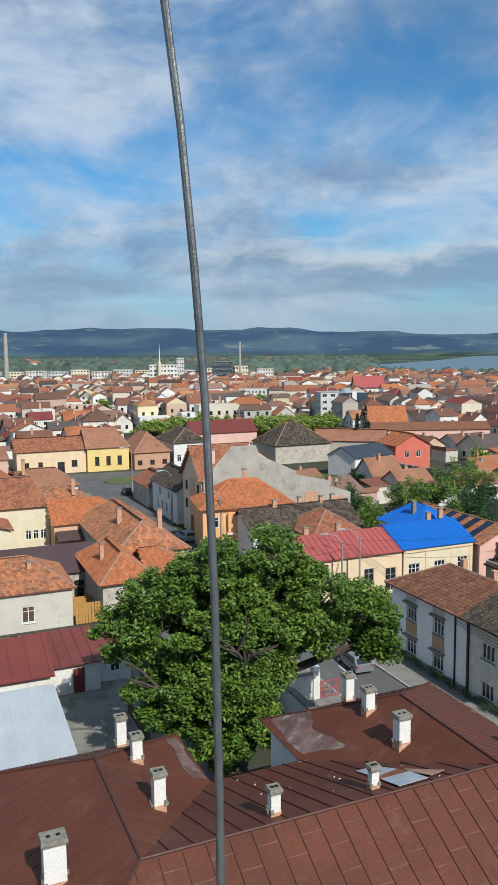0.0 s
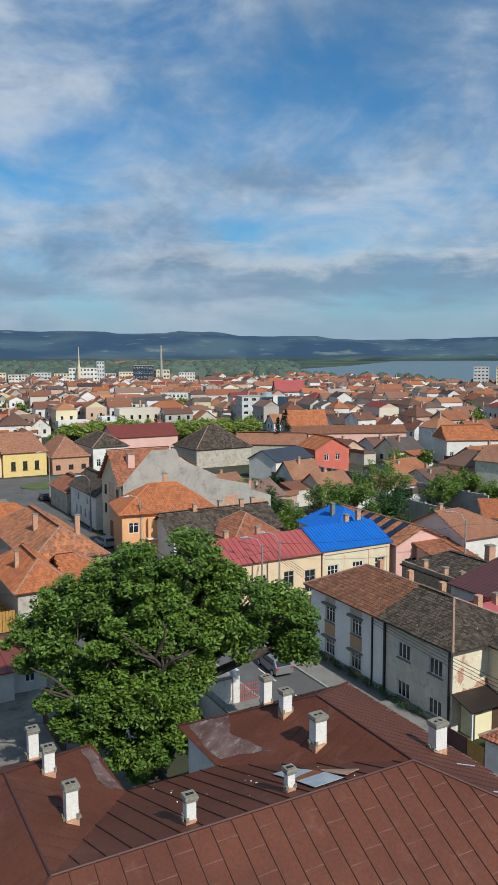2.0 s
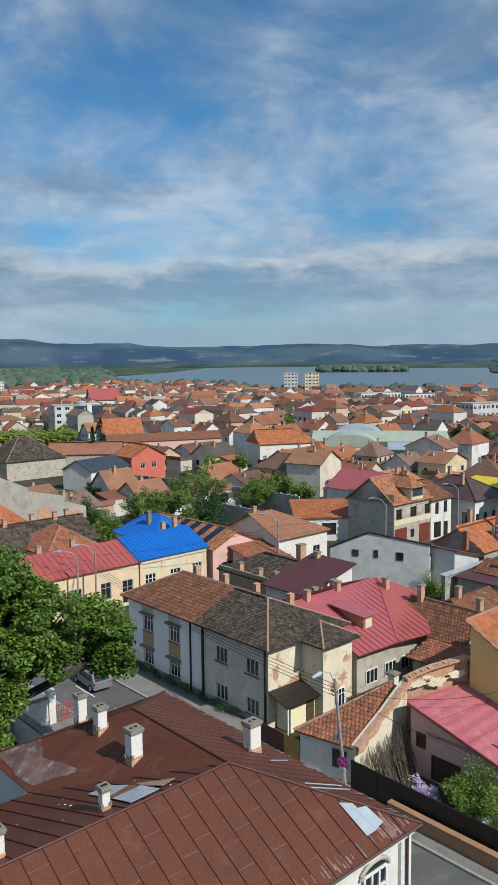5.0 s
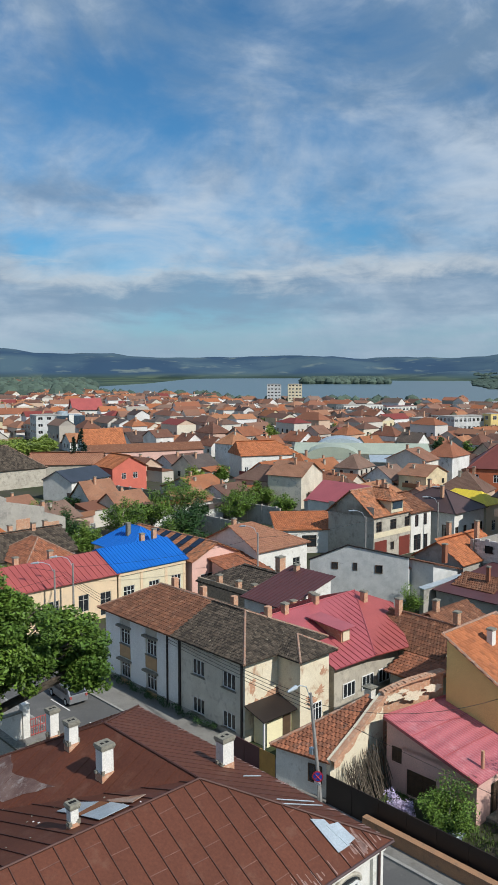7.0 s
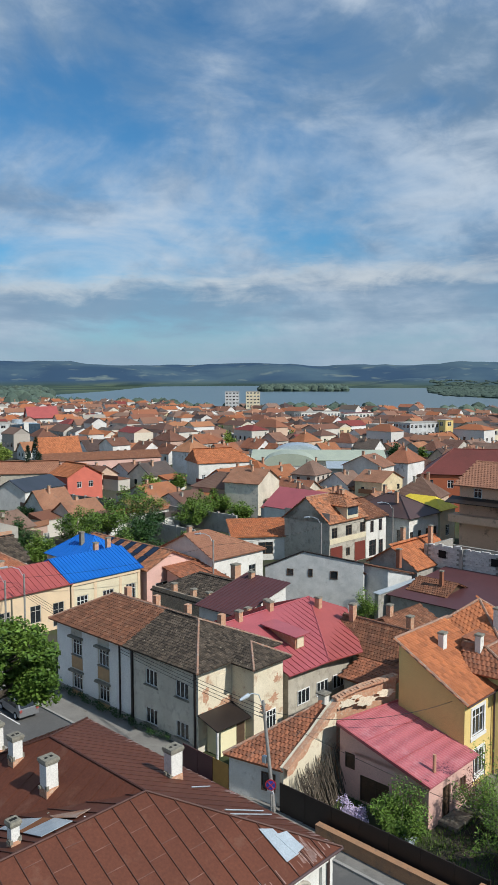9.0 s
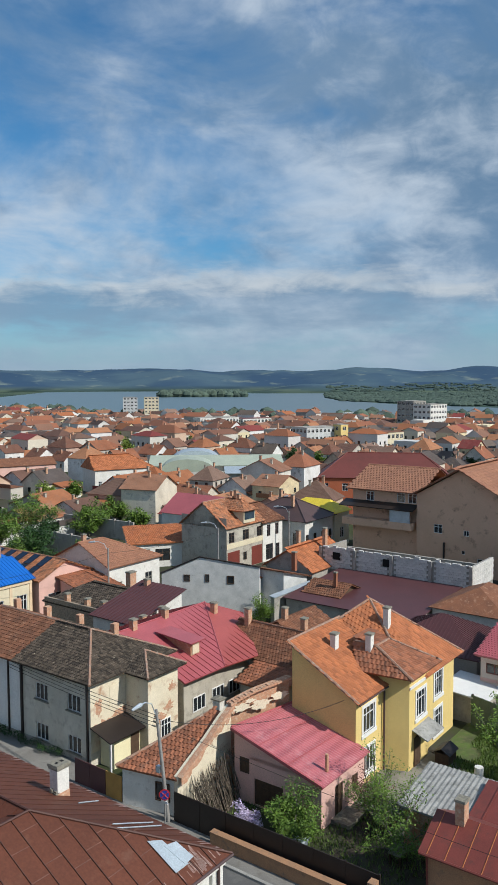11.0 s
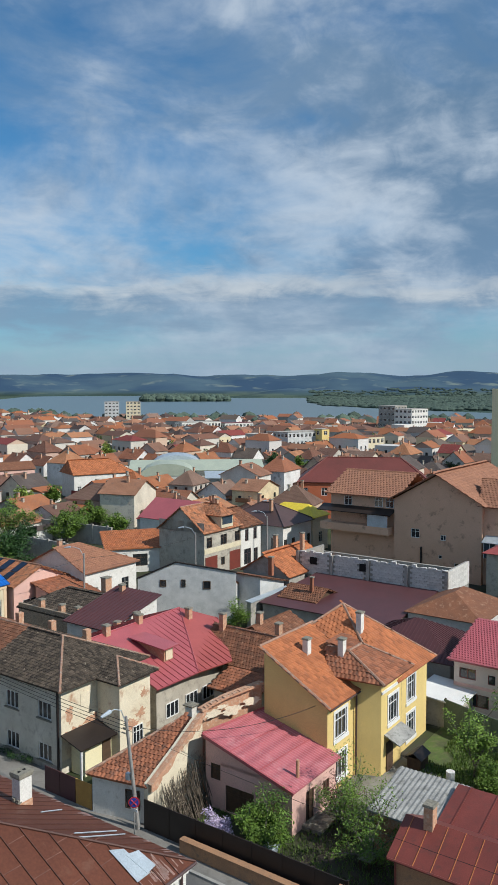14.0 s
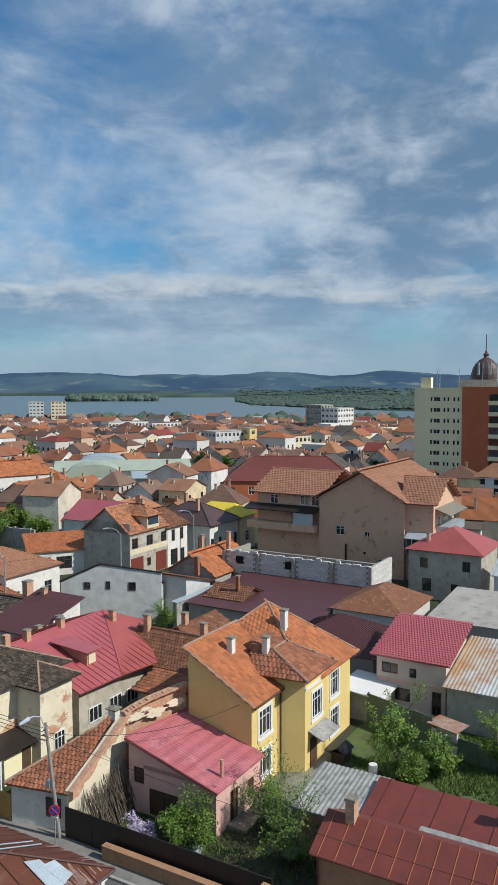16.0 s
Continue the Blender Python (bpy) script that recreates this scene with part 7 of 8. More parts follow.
SILVER = mat("silver_car_paint", (0.30, 0.31, 0.32), (0.28, 0.29, 0.30), 1, 0.3, 0, metal=0.5)
car(33.5, 56.3, 86, SILVER, "silver hatchback parked at the kerb")
car(35.0, 106.0, 95, mat("pale_blue_car_paint", (0.34, 0.45, 0.52), None, 1, 0.3, 0), "pale blue car parked at the kerb")
car(36.5, 146.0, 80, mat("dark_car_paint", (0.02, 0.024, 0.03), None, 1, 0.3, 0), "dark car parked by the square")
for k, q in enumerate(((150, 96), (153, 101), (156, 106), (160, 111), (164, 116), (147, 91))):
    car(q[0], q[1], 120, (SILVER, PVC, MATS["dark_car_paint"])[k % 3], "car parked in a row by the market")

# ---- landmarks of the middle distance ----
def slab_block(name, label, u, v, L, W, H, turn, wall, floors, bays, band=None, roof_mat=CONCRETE):
    """A flat-roofed block with rows of windows on its two near sides."""
    ops = {"S": [], "W": []}
    fh = H / floors
    for f in range(floors):
        for side, length in (("S", L), ("W", W)):
            n = max(1, int(bays * length / max(L, W)))
            ops[side] += [(a, f * fh + fh * 0.3, min(1.8, length / n * 0.6), fh * 0.45) for a, *_ in row(n, length, 0, 1, 1, length / n / 2 + 0.01)]
    return house(name, label, (u - L / 2, u + L / 2, v - W / 2, v + W / 2), H, dict(kind="hip", rise=0.3, style="plain", mat=roof_mat, over=0.15), wall, ops, turn, category="building", frame_mat=PVC)


# ten-storey block at the right edge, with its orange-red stair and the domed tower behind
tb = thing("apartment_tower", "tall pale yellow and orange-red apartment block", "building", grid_pose(232.0, 56.0))
tops = []
for f in range(8):
    for a in (-11.0, -9.4, -7.2, -6.1, -4.4, -3.2):
        tops.append((a + 0.0, 1.4 + f * 3.1, 1.9 if a == -9.4 else 0.6, 1.2))
walls(tb, 12.0, 32.0, 26.6, PALEYEL, {"W": tops})
put_windows(tb, 12.0, 32.0, {"W": tops}, PVC, PANE, 2)
part("parapet", Shape().box(-6.1, 6.1, -16.1, 16.1, 26.6, 27.0), PALEYEL, tb)
red = part("red_front", Shape().box(-6.6, -5.9, -16.0, 2.0, 0, 27.2), BRICKRED, tb, "orange-red rendered stair front")
for f in range(8):
    for y in (-7.2, -12.6):
        part("balcony_recess", Shape().box(-6.66, -6.58, y - 2.0, y + 1.6, 1.6 + f * 3.1, 3.4 + f * 3.1), PANE if f % 2 else GLASSBLUE, red)
        part("balcony_front", Shape().box(-7.1, -6.6, y - 2.2, y + 1.8, 0.5 + f * 3.1, 1.6 + f * 3.1), PALEYEL, red)
part("stairhead", Shape().box(-5.0, -3.0, 11.5, 14.5, 27.0, 30.0), PALEYEL, tb)
part("roof_hut", Shape().box(-4.0, 3.0, -12.0, 4.0, 27.0, 29.2), GREYPL, tb)
for y in (10.0, 9.2, 3.5, -3.0, -7.0):
    part("mast", Shape().tube([(-4, y, 27), (-4, y, 32.5 if y > 3 else 34)], 0.09, sides=5), GALV, tb)
for y in (-1.8, -5.0):
    part("antenna", Shape().box(-4.2, -3.8, y - 0.25, y + 0.25, 30.5, 34.0), GALV, tb)
dm = thing("domed_tower", "church tower with a dark metal onion dome", "tower", grid_pose(255.3, 58.7))
part("tower", Shape().box(-4, 4, -4, 4, 0, 29.5), CREAM, dm)
prof = [(4.7, 29.3), (4.7, 30.0), (4.55, 31.2), (4.1, 32.9), (3.2, 34.5), (2.0, 35.7), (0.9, 36.3), (0.65, 36.8), (1.0, 37.3), (0.4, 37.9), (0.16, 39.0), (0.09, 43.6)]
d = Shape()
for (r0, z0), (r1, z1) in zip(prof, prof[1:]):
    for k in range(16):
        a, b = 2 * math.pi * k / 16, 2 * math.pi * (k + 1) / 16
        d.poly([(r0 * math.cos(a), r0 * math.sin(a), z0), (r0 * math.cos(b), r0 * math.sin(b), z0), (r1 * math.cos(b), r1 * math.sin(b), z1), (r1 * math.cos(a), r1 * math.sin(a), z1)])
part("dome", d, DARK_METAL, dm)


def at_view(az, r):
    """Grid place of an azimuth and distance."""
    x, y, _ = azr(az, r, 0)
    return x * GU[0] + y * GU[1], x * GV[0] + y * GV[1]


def landmark(az, r, fn, *args, **kw):
    u, v = at_view(az, r)
    return fn(u, v, *args, **kw)


TAKEN = []          # (u, v, radius) kept free of ordinary houses


def block_at(az, r, label, L, W, H, turn, wall, floors, bays, **kw):
    u, v = at_view(az, r)
    TAKEN.append((u, v, max(L, W) * 0.65))
    return slab_block("office_block", label, u, v, L, W, H, turn, wall, floors, bays, **kw)


block_at(22.1, 560, "pale ten-storey apartment slab by the river", 10, 10, 18.5, -45, FIREWALL, 8, 4)
block_at(23.6, 565, "cream ten-storey apartment slab by the river", 10, 10, 18.5, -45, CREAM, 8, 4)
block_at(43.6, 470, "white and grey stepped hospital block", 16, 12, 15.5, -12, WHITE, 5, 6)
block_at(42.3, 485, "bare grey hospital wing with rows of windows", 12, 12, 17, -12, CONCRETE, 5, 4)
block_at(40.1, 330, "pale yellow public building with a brown roof", 17, 12, 7.5, -18, CREAM, 2, 7, roof_mat=TILE_BROWN)
block_at(35.6, 330, "grey and glass office block with balconies", 17, 10, 9.5, -20, FIREWALL, 3, 8)
block_at(37.4, 330, "yellow stair tower of an office block", 4, 5, 10.5, -20, YELLOW, 3, 1)
block_at(5.9, 318, "modern white office with grey windows", 10, 10, 10.5, -15, FIREWALL, 4, 3)
u_, v_ = at_view(7.4, 318)
gl = thing("office_block", "dark glass office front with a white fin", "building", grid_pose(u_, v_, -15))
part("glass_body", Shape().box(-5.5, 5.5, -5, 5, 0, 10.2), GLASSBLUE, gl)
part("fin", Shape().box(-0.9, 0.9, -5.4, -5, 0, 10.6), WHITE, gl)
part("tank", Shape().tube([(-2, 0, 10.2), (-2, 0, 11.8)], 2.0, sides=14), GALV, gl)
TAKEN.append((u_, v_, 9))
block_at(0.4, 420, "long white flat-roofed hall with a glass front", 16, 9, 7.2, -20, WHITE, 2, 8)
block_at(-6.1, 640, "white office block with a stepped front", 22, 12, 17, -20, WHITE, 5, 8)
block_at(-4.9, 655, "slender pale office tower by the centre", 6, 6, 22, -20, FIREWALL, 7, 3)
block_at(-1.9, 640, "blue-grey glazed office block far off", 16, 10, 18.5, -20, GLASSBLUE, 5, 8)
block_at(1.2, 640, "pale green glazed office block far off", 13, 10, 13, -20, WALLS, 5, 6)
block_at(-0.6, 655, "old hall with a pale stone front", 13, 10, 15, -20, CREAM, 4, 5)
for k in range(12):
    block_at(-19.5 + k * 1.5, 690 + 12 * (k % 3), "row of pale apartment blocks at the town's edge", 16, 9, 11 + k % 2, -22 + 4 * (k % 3), (WALLS_FAR, FIREWALL, CREAM)[k % 3], 4, 6)
block_at(28.3, 465, "long low white school block with flat roof", 26, 9, 8, -22, WHITE, 2, 12)
block_at(31.0, 475, "low white hall with a red and grey roof", 20, 9, 7, -22, WHITE, 2, 8, roof_mat=RED_METAL)
for az_, r_, h_, m_, lb in ((-17.0, 700, 44, CONCRETE, "tall pale concrete factory chimney"), (-6.4, 630, 33.0, CREAM, "slender pale cream church spire"), (-0.6, 640, 34.5, CONCRETE, "slender pale concrete factory chimney")):
    p = azr(az_, r_, 0)
    ch = thing("factory_chimney" if m_ is CONCRETE else "spire", lb, "chimney" if m_ is CONCRETE else "spire", pose(p[0], p[1], 0))
    if m_ is CONCRETE:
        part("shaft", Shape().tube([(0, 0, 0), (0, 0, h_)], 2.2 if az_ < -10 else 1.3, 1.5 if az_ < -10 else 0.7, 14), m_, ch)
        part("rim", Shape().tube([(0, 0, h_ - 1.5), (0, 0, h_)], 1.8 if az_ < -10 else 0.9, sides=14), m_, ch)
    else:
        part("tower", Shape().tube([(0, 0, 0), (0, 0, 18)], 1.6, 1.4, 8), m_, ch)
        part("needle", Shape().tube([(0, 0, 18), (0, 0, 21), (0, 0, h_)], 1.0, 0.15, 8), m_, ch)

# market halls with pale vaulted roofs
mk = thing("market_hall", "covered market with pale translucent vaulted roofs", "building", grid_pose(180, 143, -50))
part("hall", Shape().box(-18, 18, -9, 9, 0, 4.6), WHITE, mk)
GREENSHEET = mat("pale_green_sheet", (0.42, 0.46, 0.36), (0.36, 0.40, 0.32), 0.3, 0.5, 0.05)
part("long_roof", Shape().slab([(-19, -10, 4.5), (19, -10, 4.5), (19, 0, 6.6), (-19, 0, 6.6)], 0.2).slab([(-19, 0, 6.6), (19, 0, 6.6), (19, 10, 4.5), (-19, 10, 4.5)], 0.2), GREENSHEET, mk)
for y0, r, m_, x0 in ((10.5, 7.5, GALV, -6), (-17.0, 7.5, GREENSHEET, -8)):
    v_ = Shape()
    for k in range(10):
        a, b = math.pi * k / 10, math.pi * (k + 1) / 10
        v_.poly([(x0 + r * math.cos(a), y0, 3.6 + 0.45 * r * math.sin(a)), (x0 + r * math.cos(b), y0, 3.6 + 0.45 * r * math.sin(b)), (x0 + r * math.cos(b), y0 + 12, 3.6 + 0.45 * r * math.sin(b)), (x0 + r * math.cos(a), y0 + 12, 3.6 + 0.45 * r * math.sin(a))])
    v_.poly([(x0 + r * math.cos(math.pi * k / 10), y0, 3.6 + 0.45 * r * math.sin(math.pi * k / 10)) for k in range(11)])
    part("vault", v_, m_, mk)
    part("vault_base", Shape().box(x0 - r, x0 + r, y0 + 0.1, y0 + 11.9, 0, 3.6), WHITE, mk)
part("side_roof", Shape().slab([(2, -20, 3.4), (20, -20, 3.4), (20, -10.2, 4.3), (2, -10.2, 4.3)], 0.2), GALV, mk)
part("side_hall", Shape().box(3, 19, -19, -10.2, 0, 3.4), FIREWALL, mk)
house("house", "long white-walled building with an orange-red roof", (0, 15.5, 0, 10), 6.0, dict(kind="hip", rise=3.2, style="tile", mat=TILE_ORANGE, ridge=RIDGE_OR, ends=(0.5, 5.0), tile=(0.6, 0.6)), WHITE, {"S": row(6, 15.5, 1.6, 0.9, 1.6)}, at=pose(75, 190, 0, 0, 0, -1))
house("house", "big brick-red public building with a dark red roof", (0, 27, 0, 15), 7.6, dict(kind="hip", rise=4.6, style="plain", mat=mat("dark_red_sheet", (0.17, 0.045, 0.036), (0.13, 0.038, 0.03), 0.3, 0.6, 0.1), inset=6, ridge=RED_METAL), BRICKRED, {"S": row(7, 27, 1.2, 1.2, 1.6) + row(7, 27, 4.8, 1.2, 1.6)}, at=pose(113, 131, 0, 0, 0, -39))
house("house", "white house with a large bright red roof", (0, 15, 0, 12), 7.0, dict(kind="gable", rise=6, style="plain", mat=RED_PAINT, over=0.8), WHITE, {"S": row(3, 15, 1, 1.4, 1.5) + row(3, 15, 4, 1.4, 1.5)}, at=pose(65, 430, 0, 0, 0, 3))
house("house", "white house with a steep bright orange roof and skylights", (0, 13, 0, 9), 4.2, dict(kind="gable", rise=5.0, style="tile", mat=TILE_ORANGE, tile=(0.5, 0.5)), WHITE, at=pose(43, 250, 0, 0, 0, 6))
house("house", "coral house with an orange lean-to roof", (0, 9, 0, 8), 5.4, dict(kind="gable", rise=2.6, axis="y", style="tile", mat=TILE_ORANGE, tile=(0.45, 0.45)), mat("coral_render", (0.62, 0.16, 0.11), (0.54, 0.14, 0.10), 0.5, 0.9, 0.1), {"S": [(-1.5, 2.8, 1.2, 1.4), (1.5, 2.8, 1.2, 1.4)]}, at=pose(35.8, 181, 0, 0, 0, 20))
house("house", "white house with a dark slate-blue roof", (0, 12, 0, 8), 4.2, dict(kind="gable", rise=2.2, style="plain", mat=mat("slate_sheet", (0.045, 0.055, 0.075), (0.035, 0.045, 0.06), 0.5, 0.5, 0.05)), WHITE, at=pose(24.5, 172, 0, 0, 0, 40))
house("house", "long low building with a brown roof and pale wall", (0, 34, 0, 8), 4.2, dict(kind="gable", rise=2.0, style="plain", mat=TILE_BROWN), PINKPL, {"S": row(7, 34, 1.2, 1.0, 1.4)}, at=pose(52, 228, 0, 0, 0, 2))
house("house", "old house with a big grey and orange tile roof", (0, 15, 0, 13), 4.4, dict(kind="hip", rise=5.2, style="tile", mat=TILE_MOSS, ridge=RIDGE, tile=(0.5, 0.5)), GREYPL, at=pose(10.5, 195, 0, 0, 0, 24))
house("house", "low long house with an orange tile roof", (0, 18, 0, 9), 3.6, dict(kind="gable", rise=2.6, style="tile", mat=TILE_FLAT, tile=(0.5, 0.5)), GREYPL, at=pose(27, 207, 0, 0, 0, -14))
TAKEN += [(at[0] * GU[0] + at[1] * GU[1], at[0] * GV[0] + at[1] * GV[1], at[2]) for at in ((75, 190, 11), (113, 131, 15), (65, 430, 11), (43, 250, 10), (35.8, 181, 8), (24.5, 172, 9), (52, 228, 18), (10.5, 195, 11), (27, 207, 11))]
TAKEN += [(180, 143, 27), (232, 56, 22), (118, 45, 22), (41, 161, 17), (254.7, 61, 8)]

# boundary walls between the gardens
for q in ((97.9, 103.8, 17, 2.7, 93), (85.15, 98.6, 14, 2.5, 90), (92.8, 135.5, 20, 2.8, 100), (66, 100, 16, 1.8, 4)):
    w_ = thing("garden_wall", "grey rendered garden wall with small pillars", "wall", grid_pose(q[0], q[1], q[4]))
    part("wall", Shape().box(-q[2] / 2, q[2] / 2, -0.15, 0.15, 0, q[3] + 0.6), CONCRETE if q[0] < 92 or q[0] > 95 else DARKWALL, w_)
    for k in range(int(q[2] / 3.5)):
        x = -q[2] / 2 + 1 + k * 3.5
        part("pillar", Shape().box(x - 0.2, x + 0.2, -0.2, 0.2, 0, q[3] + 0.8), CONCRETE, w_)

# ---- trees ----
def leaf_cloud(centres, per, radius, size, seed):
    """Many small bent leaves scattered in clumps about the given centres (x, y, z, scale)."""
    rs = np.random.RandomState(seed)
    vs, fs = [], []
    for cx, cy, cz, k in centres:
        n = int(per * k)
        p = rs.normal(size=(n, 3))
        p /= np.linalg.norm(p, axis=1)[:, None] + 1e-9
        p *= (rs.rand(n, 1) ** 0.45) * radius * k
        p[:, 2] *= 0.72
        p += (cx, cy, cz)
        d1 = rs.normal(size=(n, 3))
        d1[:, 2] *= 0.5
        d1 /= np.linalg.norm(d1, axis=1)[:, None]
        d2 = np.cross(d1, rs.normal(size=(n, 3)) * 0.5 + (0, 0, 1))
        d2 /= np.linalg.norm(d2, axis=1)[:, None] + 1e-9
        s = size * (0.65 + 0.7 * rs.rand(n, 1))
        quad = np.stack([p - d1 * s, p + d2 * s * 0.5, p + d1 * s - (0, 0, 0.15) * s, p - d2 * s * 0.5], 1)
        base = len(vs)
        vs.extend(map(tuple, quad.reshape(-1, 3)))
        fs.extend((base + 4 * i, base + 4 * i + 1, base + 4 * i + 2, base + 4 * i + 3) for i in range(n))
    sh = Shape()
    sh.v, sh.f = vs, fs
    return sh


def limbs(shape, rng, start, heading, length, r, depth, tips):
    p, h = Vector(start), Vector(heading).normalized()
    pts = [p.copy()]
    for k in range(4):
        h = (h + Vector((rng.uniform(-0.22, 0.22), rng.uniform(-0.22, 0.22), rng.uniform(-0.05, 0.18)))).normalized()
        p = p + h * length / 4
        pts.append(p.copy())
    shape.tube(pts, r, r * 0.5, 7 if r > 0.1 else 5)
    tips += pts[2:] if depth <= 1 else pts[4:]
    if depth > 0:
        for k in range(3):
            q = pts[rng.choice((2, 3, 4))]
            d = (h + Vector((rng.uniform(-1, 1), rng.uniform(-1, 1), rng.uniform(-0.25, 0.6)))).normalized()
            limbs(shape, rng, q, d, length * rng.uniform(0.55, 0.8), r * 0.5, depth - 1, tips)


def tree(label, at, trunk_h, r, spread, crown_h, leaf, bark, seed, per, rad, size, group="", arms=7, depth=2):
    rng = random.Random(seed)
    root = thing("tree", label, "tree", at, group)
    tips = []
    lim = Shape()
    part("trunk", Shape().tube([(0, 0, -0.2), (rng.uniform(-0.1, 0.1), 0.05, trunk_h * 0.5), (rng.uniform(-0.2, 0.2), 0, trunk_h)], r, r * 0.7, 10), bark, root)
    for k in range(arms):
        a = 2 * math.pi * (k + rng.uniform(-0.3, 0.3)) / arms
        up = rng.uniform(0.35, 1.5)
        limbs(lim, rng, (0, 0, trunk_h * rng.uniform(0.75, 1.0)), (math.cos(a) * spread, math.sin(a) * spread, up * crown_h * 0.5), math.hypot(spread, crown_h * 0.5 * up) * 0.55, r * 0.5, depth, tips)
    limbs(lim, rng, (0, 0, trunk_h), (0.1, 0.1, 1), crown_h * 0.55, r * 0.6, depth, tips)
    part("branching", lim, LIMB if bark is BARK else bark, root, kind="stuff")
    cs = []
    for p in tips:
        cs.append((p.x, p.y, p.z, rng.uniform(0.6, 1.25)))
    part("crown", leaf_cloud(cs, per, rad, size, seed), leaf, root, kind="stuff")
    return root


# the big tree in front of the street
def big_tree():
    rng = random.Random(21)
    root = thing("tree", "large broad fresh-green street tree", "tree", pose(-1.5, 49.0, 0))
    lim, tips = Shape(), []
    part("trunk", Shape().tube([(0, 0, -0.2), (0.15, 0.1, 2.2), (0.0, 0.3, 4.2)], 0.85, 0.65, 12), BARK, root)
    for k in range(9):
        a = 2 * math.pi * k / 9 + rng.uniform(-0.2, 0.2)
        wide = 1.25 if math.cos(a) > 0.5 else 1.0
        limbs(lim, rng, (0, 0.3, rng.uniform(2.8, 4.2)), (math.cos(a), math.sin(a), rng.uniform(0.35, 1.0)), rng.uniform(3.6, 4.6) * wide, 0.34, 2, tips)
    limbs(lim, rng, (0, 0.3, 4.2), (0.05, 0.1, 1), 4.6, 0.4, 2, tips)
    # crown of unequal lobes: low on one side, arching high and open over the street on the other
    lobes = ((-6.4, 0.0, 8.9, 2.3, 2.6, 1.7), (-4.2, 0.5, 10.2, 3.2, 4.0, 2.8), (-3.2, -2.0, 5.8, 3.3, 3.2, 2.7), (-0.6, -2.0, 3.0, 2.5, 2.4, 2.3), (-0.6, 0.5, 12.0, 3.4, 4.4, 3.1),
             (2.6, 1.0, 13.2, 2.8, 3.8, 2.3), (0.8, -1.0, 7.6, 3.3, 3.6, 3.3), (5.6, 0.2, 11.4, 3.1, 3.8, 2.2), (8.7, 0.0, 10.3, 2.2, 3.0, 1.9), (10.0, -0.6, 9.0, 1.1, 1.8, 1.3), (4.6, 0.4, 9.2, 2.2, 2.4, 1.3), (1.6, -2.0, 3.6, 1.6, 1.8, 1.8), (-1.8, -2.6, 8.6, 2.6, 2.2, 2.4), (1.2, -2.6, 10.2, 2.4, 2.0, 2.2), (0.6, -3.4, 6.6, 2.6, 1.6, 2.2), (2.8, -2.2, 7.9, 1.8, 1.8, 1.6), (6.9, -0.6, 9.2, 2.3, 2.2, 1.7), (3.8, -1.8, 9.6, 2.2, 1.8, 1.9), (9.4, -0.8, 8.6, 1.3, 1.6, 1.3))
    for lx, ly, lz, rx, ry, rz in lobes:
        lim.tube([(0, 0.2, 3.0), (lx * 0.4, ly * 0.4 + 0.2, 3.4 + (lz - 3.4) * 0.55), (lx * 0.75, ly * 0.8, 3.2 + (lz - 3.2) * 0.85), (lx, ly, lz)], 0.3, 0.07, 7)
        for k in range(4):
            a = rng.uniform(0, 6.28)
            lim.tube([(lx * 0.75, ly * 0.8, 3.2 + (lz - 3.2) * 0.85), (lx + rx * 0.5 * math.cos(a), ly + ry * 0.5 * math.sin(a), lz + rz * 0.2), (lx + rx * 0.9 * math.cos(a), ly + ry * 0.9 * math.sin(a), lz + rz * rng.uniform(-0.2, 0.6))], 0.09, 0.02, 5)
    part("branching", lim, BARK, root, kind="stuff")
    cs = []
    weights = [l[3] * l[4] + l[4] * l[5] + l[3] * l[5] for l in lobes]
    while len(cs) < 860:
        lx, ly, lz, rx, ry, rz = rng.choices(lobes, weights)[0]
        d_ = Vector((rng.gauss(0, 1), rng.gauss(0, 1), rng.gauss(0.15, 1))).normalized() * rng.random() ** 0.3 * rng.uniform(0.82, 1.1)
        x, y, z = lx + d_.x * rx, ly + d_.y * ry, lz + d_.z * rz
        if noise.noise(Vector((x * 0.45, y * 0.45, z * 0.45))) < -0.38 or z < 0.8:
            continue
        cs.append((x, y, z, rng.uniform(0.55, 1.15)))
    part("crown", leaf_cloud(cs, 250, 0.82, 0.15, 5), LEAF, root, kind="stuff")


big_tree()
yw = thing("yard_wall", "white plastered yard wall with a pier beside the street", "wall", grid_pose(0, 0))
part("wall", Shape().box(22.6, 27.2, 51.9, 52.2, 0, 2.1), WHITE, yw)
part("pier", Shape().box(27.2, 27.75, 51.75, 52.3, 0, 2.7), WHITE, yw)
part("coping", Shape().box(22.6, 27.2, 51.84, 52.26, 2.1, 2.2), CAPSTONE, yw)
gt = thing("yard_gate", "red metal bar gate in a white yard wall", "gate", grid_pose(28.6, 51.8))
for k in range(9):
    part("bar", Shape().box(-0.8 + k * 0.2, -0.76 + k * 0.2, -0.02, 0.02, 0.1, 1.5), RED_PAINT, gt)
for z in (0.2, 0.8, 1.4):
    part("rail", Shape().box(-0.82, 0.86, -0.03, 0.03, z, z + 0.06), RED_PAINT, gt)
tree("young lime-green garden tree", grid_pose(54.8, 16.4), 0.9, 0.12, 1.7, 6.0, LEAF2, BARK, 31, 46, 0.55, 0.10, arms=6, depth=1)
tree("small bushy garden tree with light leaves", grid_pose(55.6, 13.6), 0.6, 0.1, 1.5, 3.4, LEAF2, BARK, 41, 50, 0.5, 0.09, arms=7, depth=1)
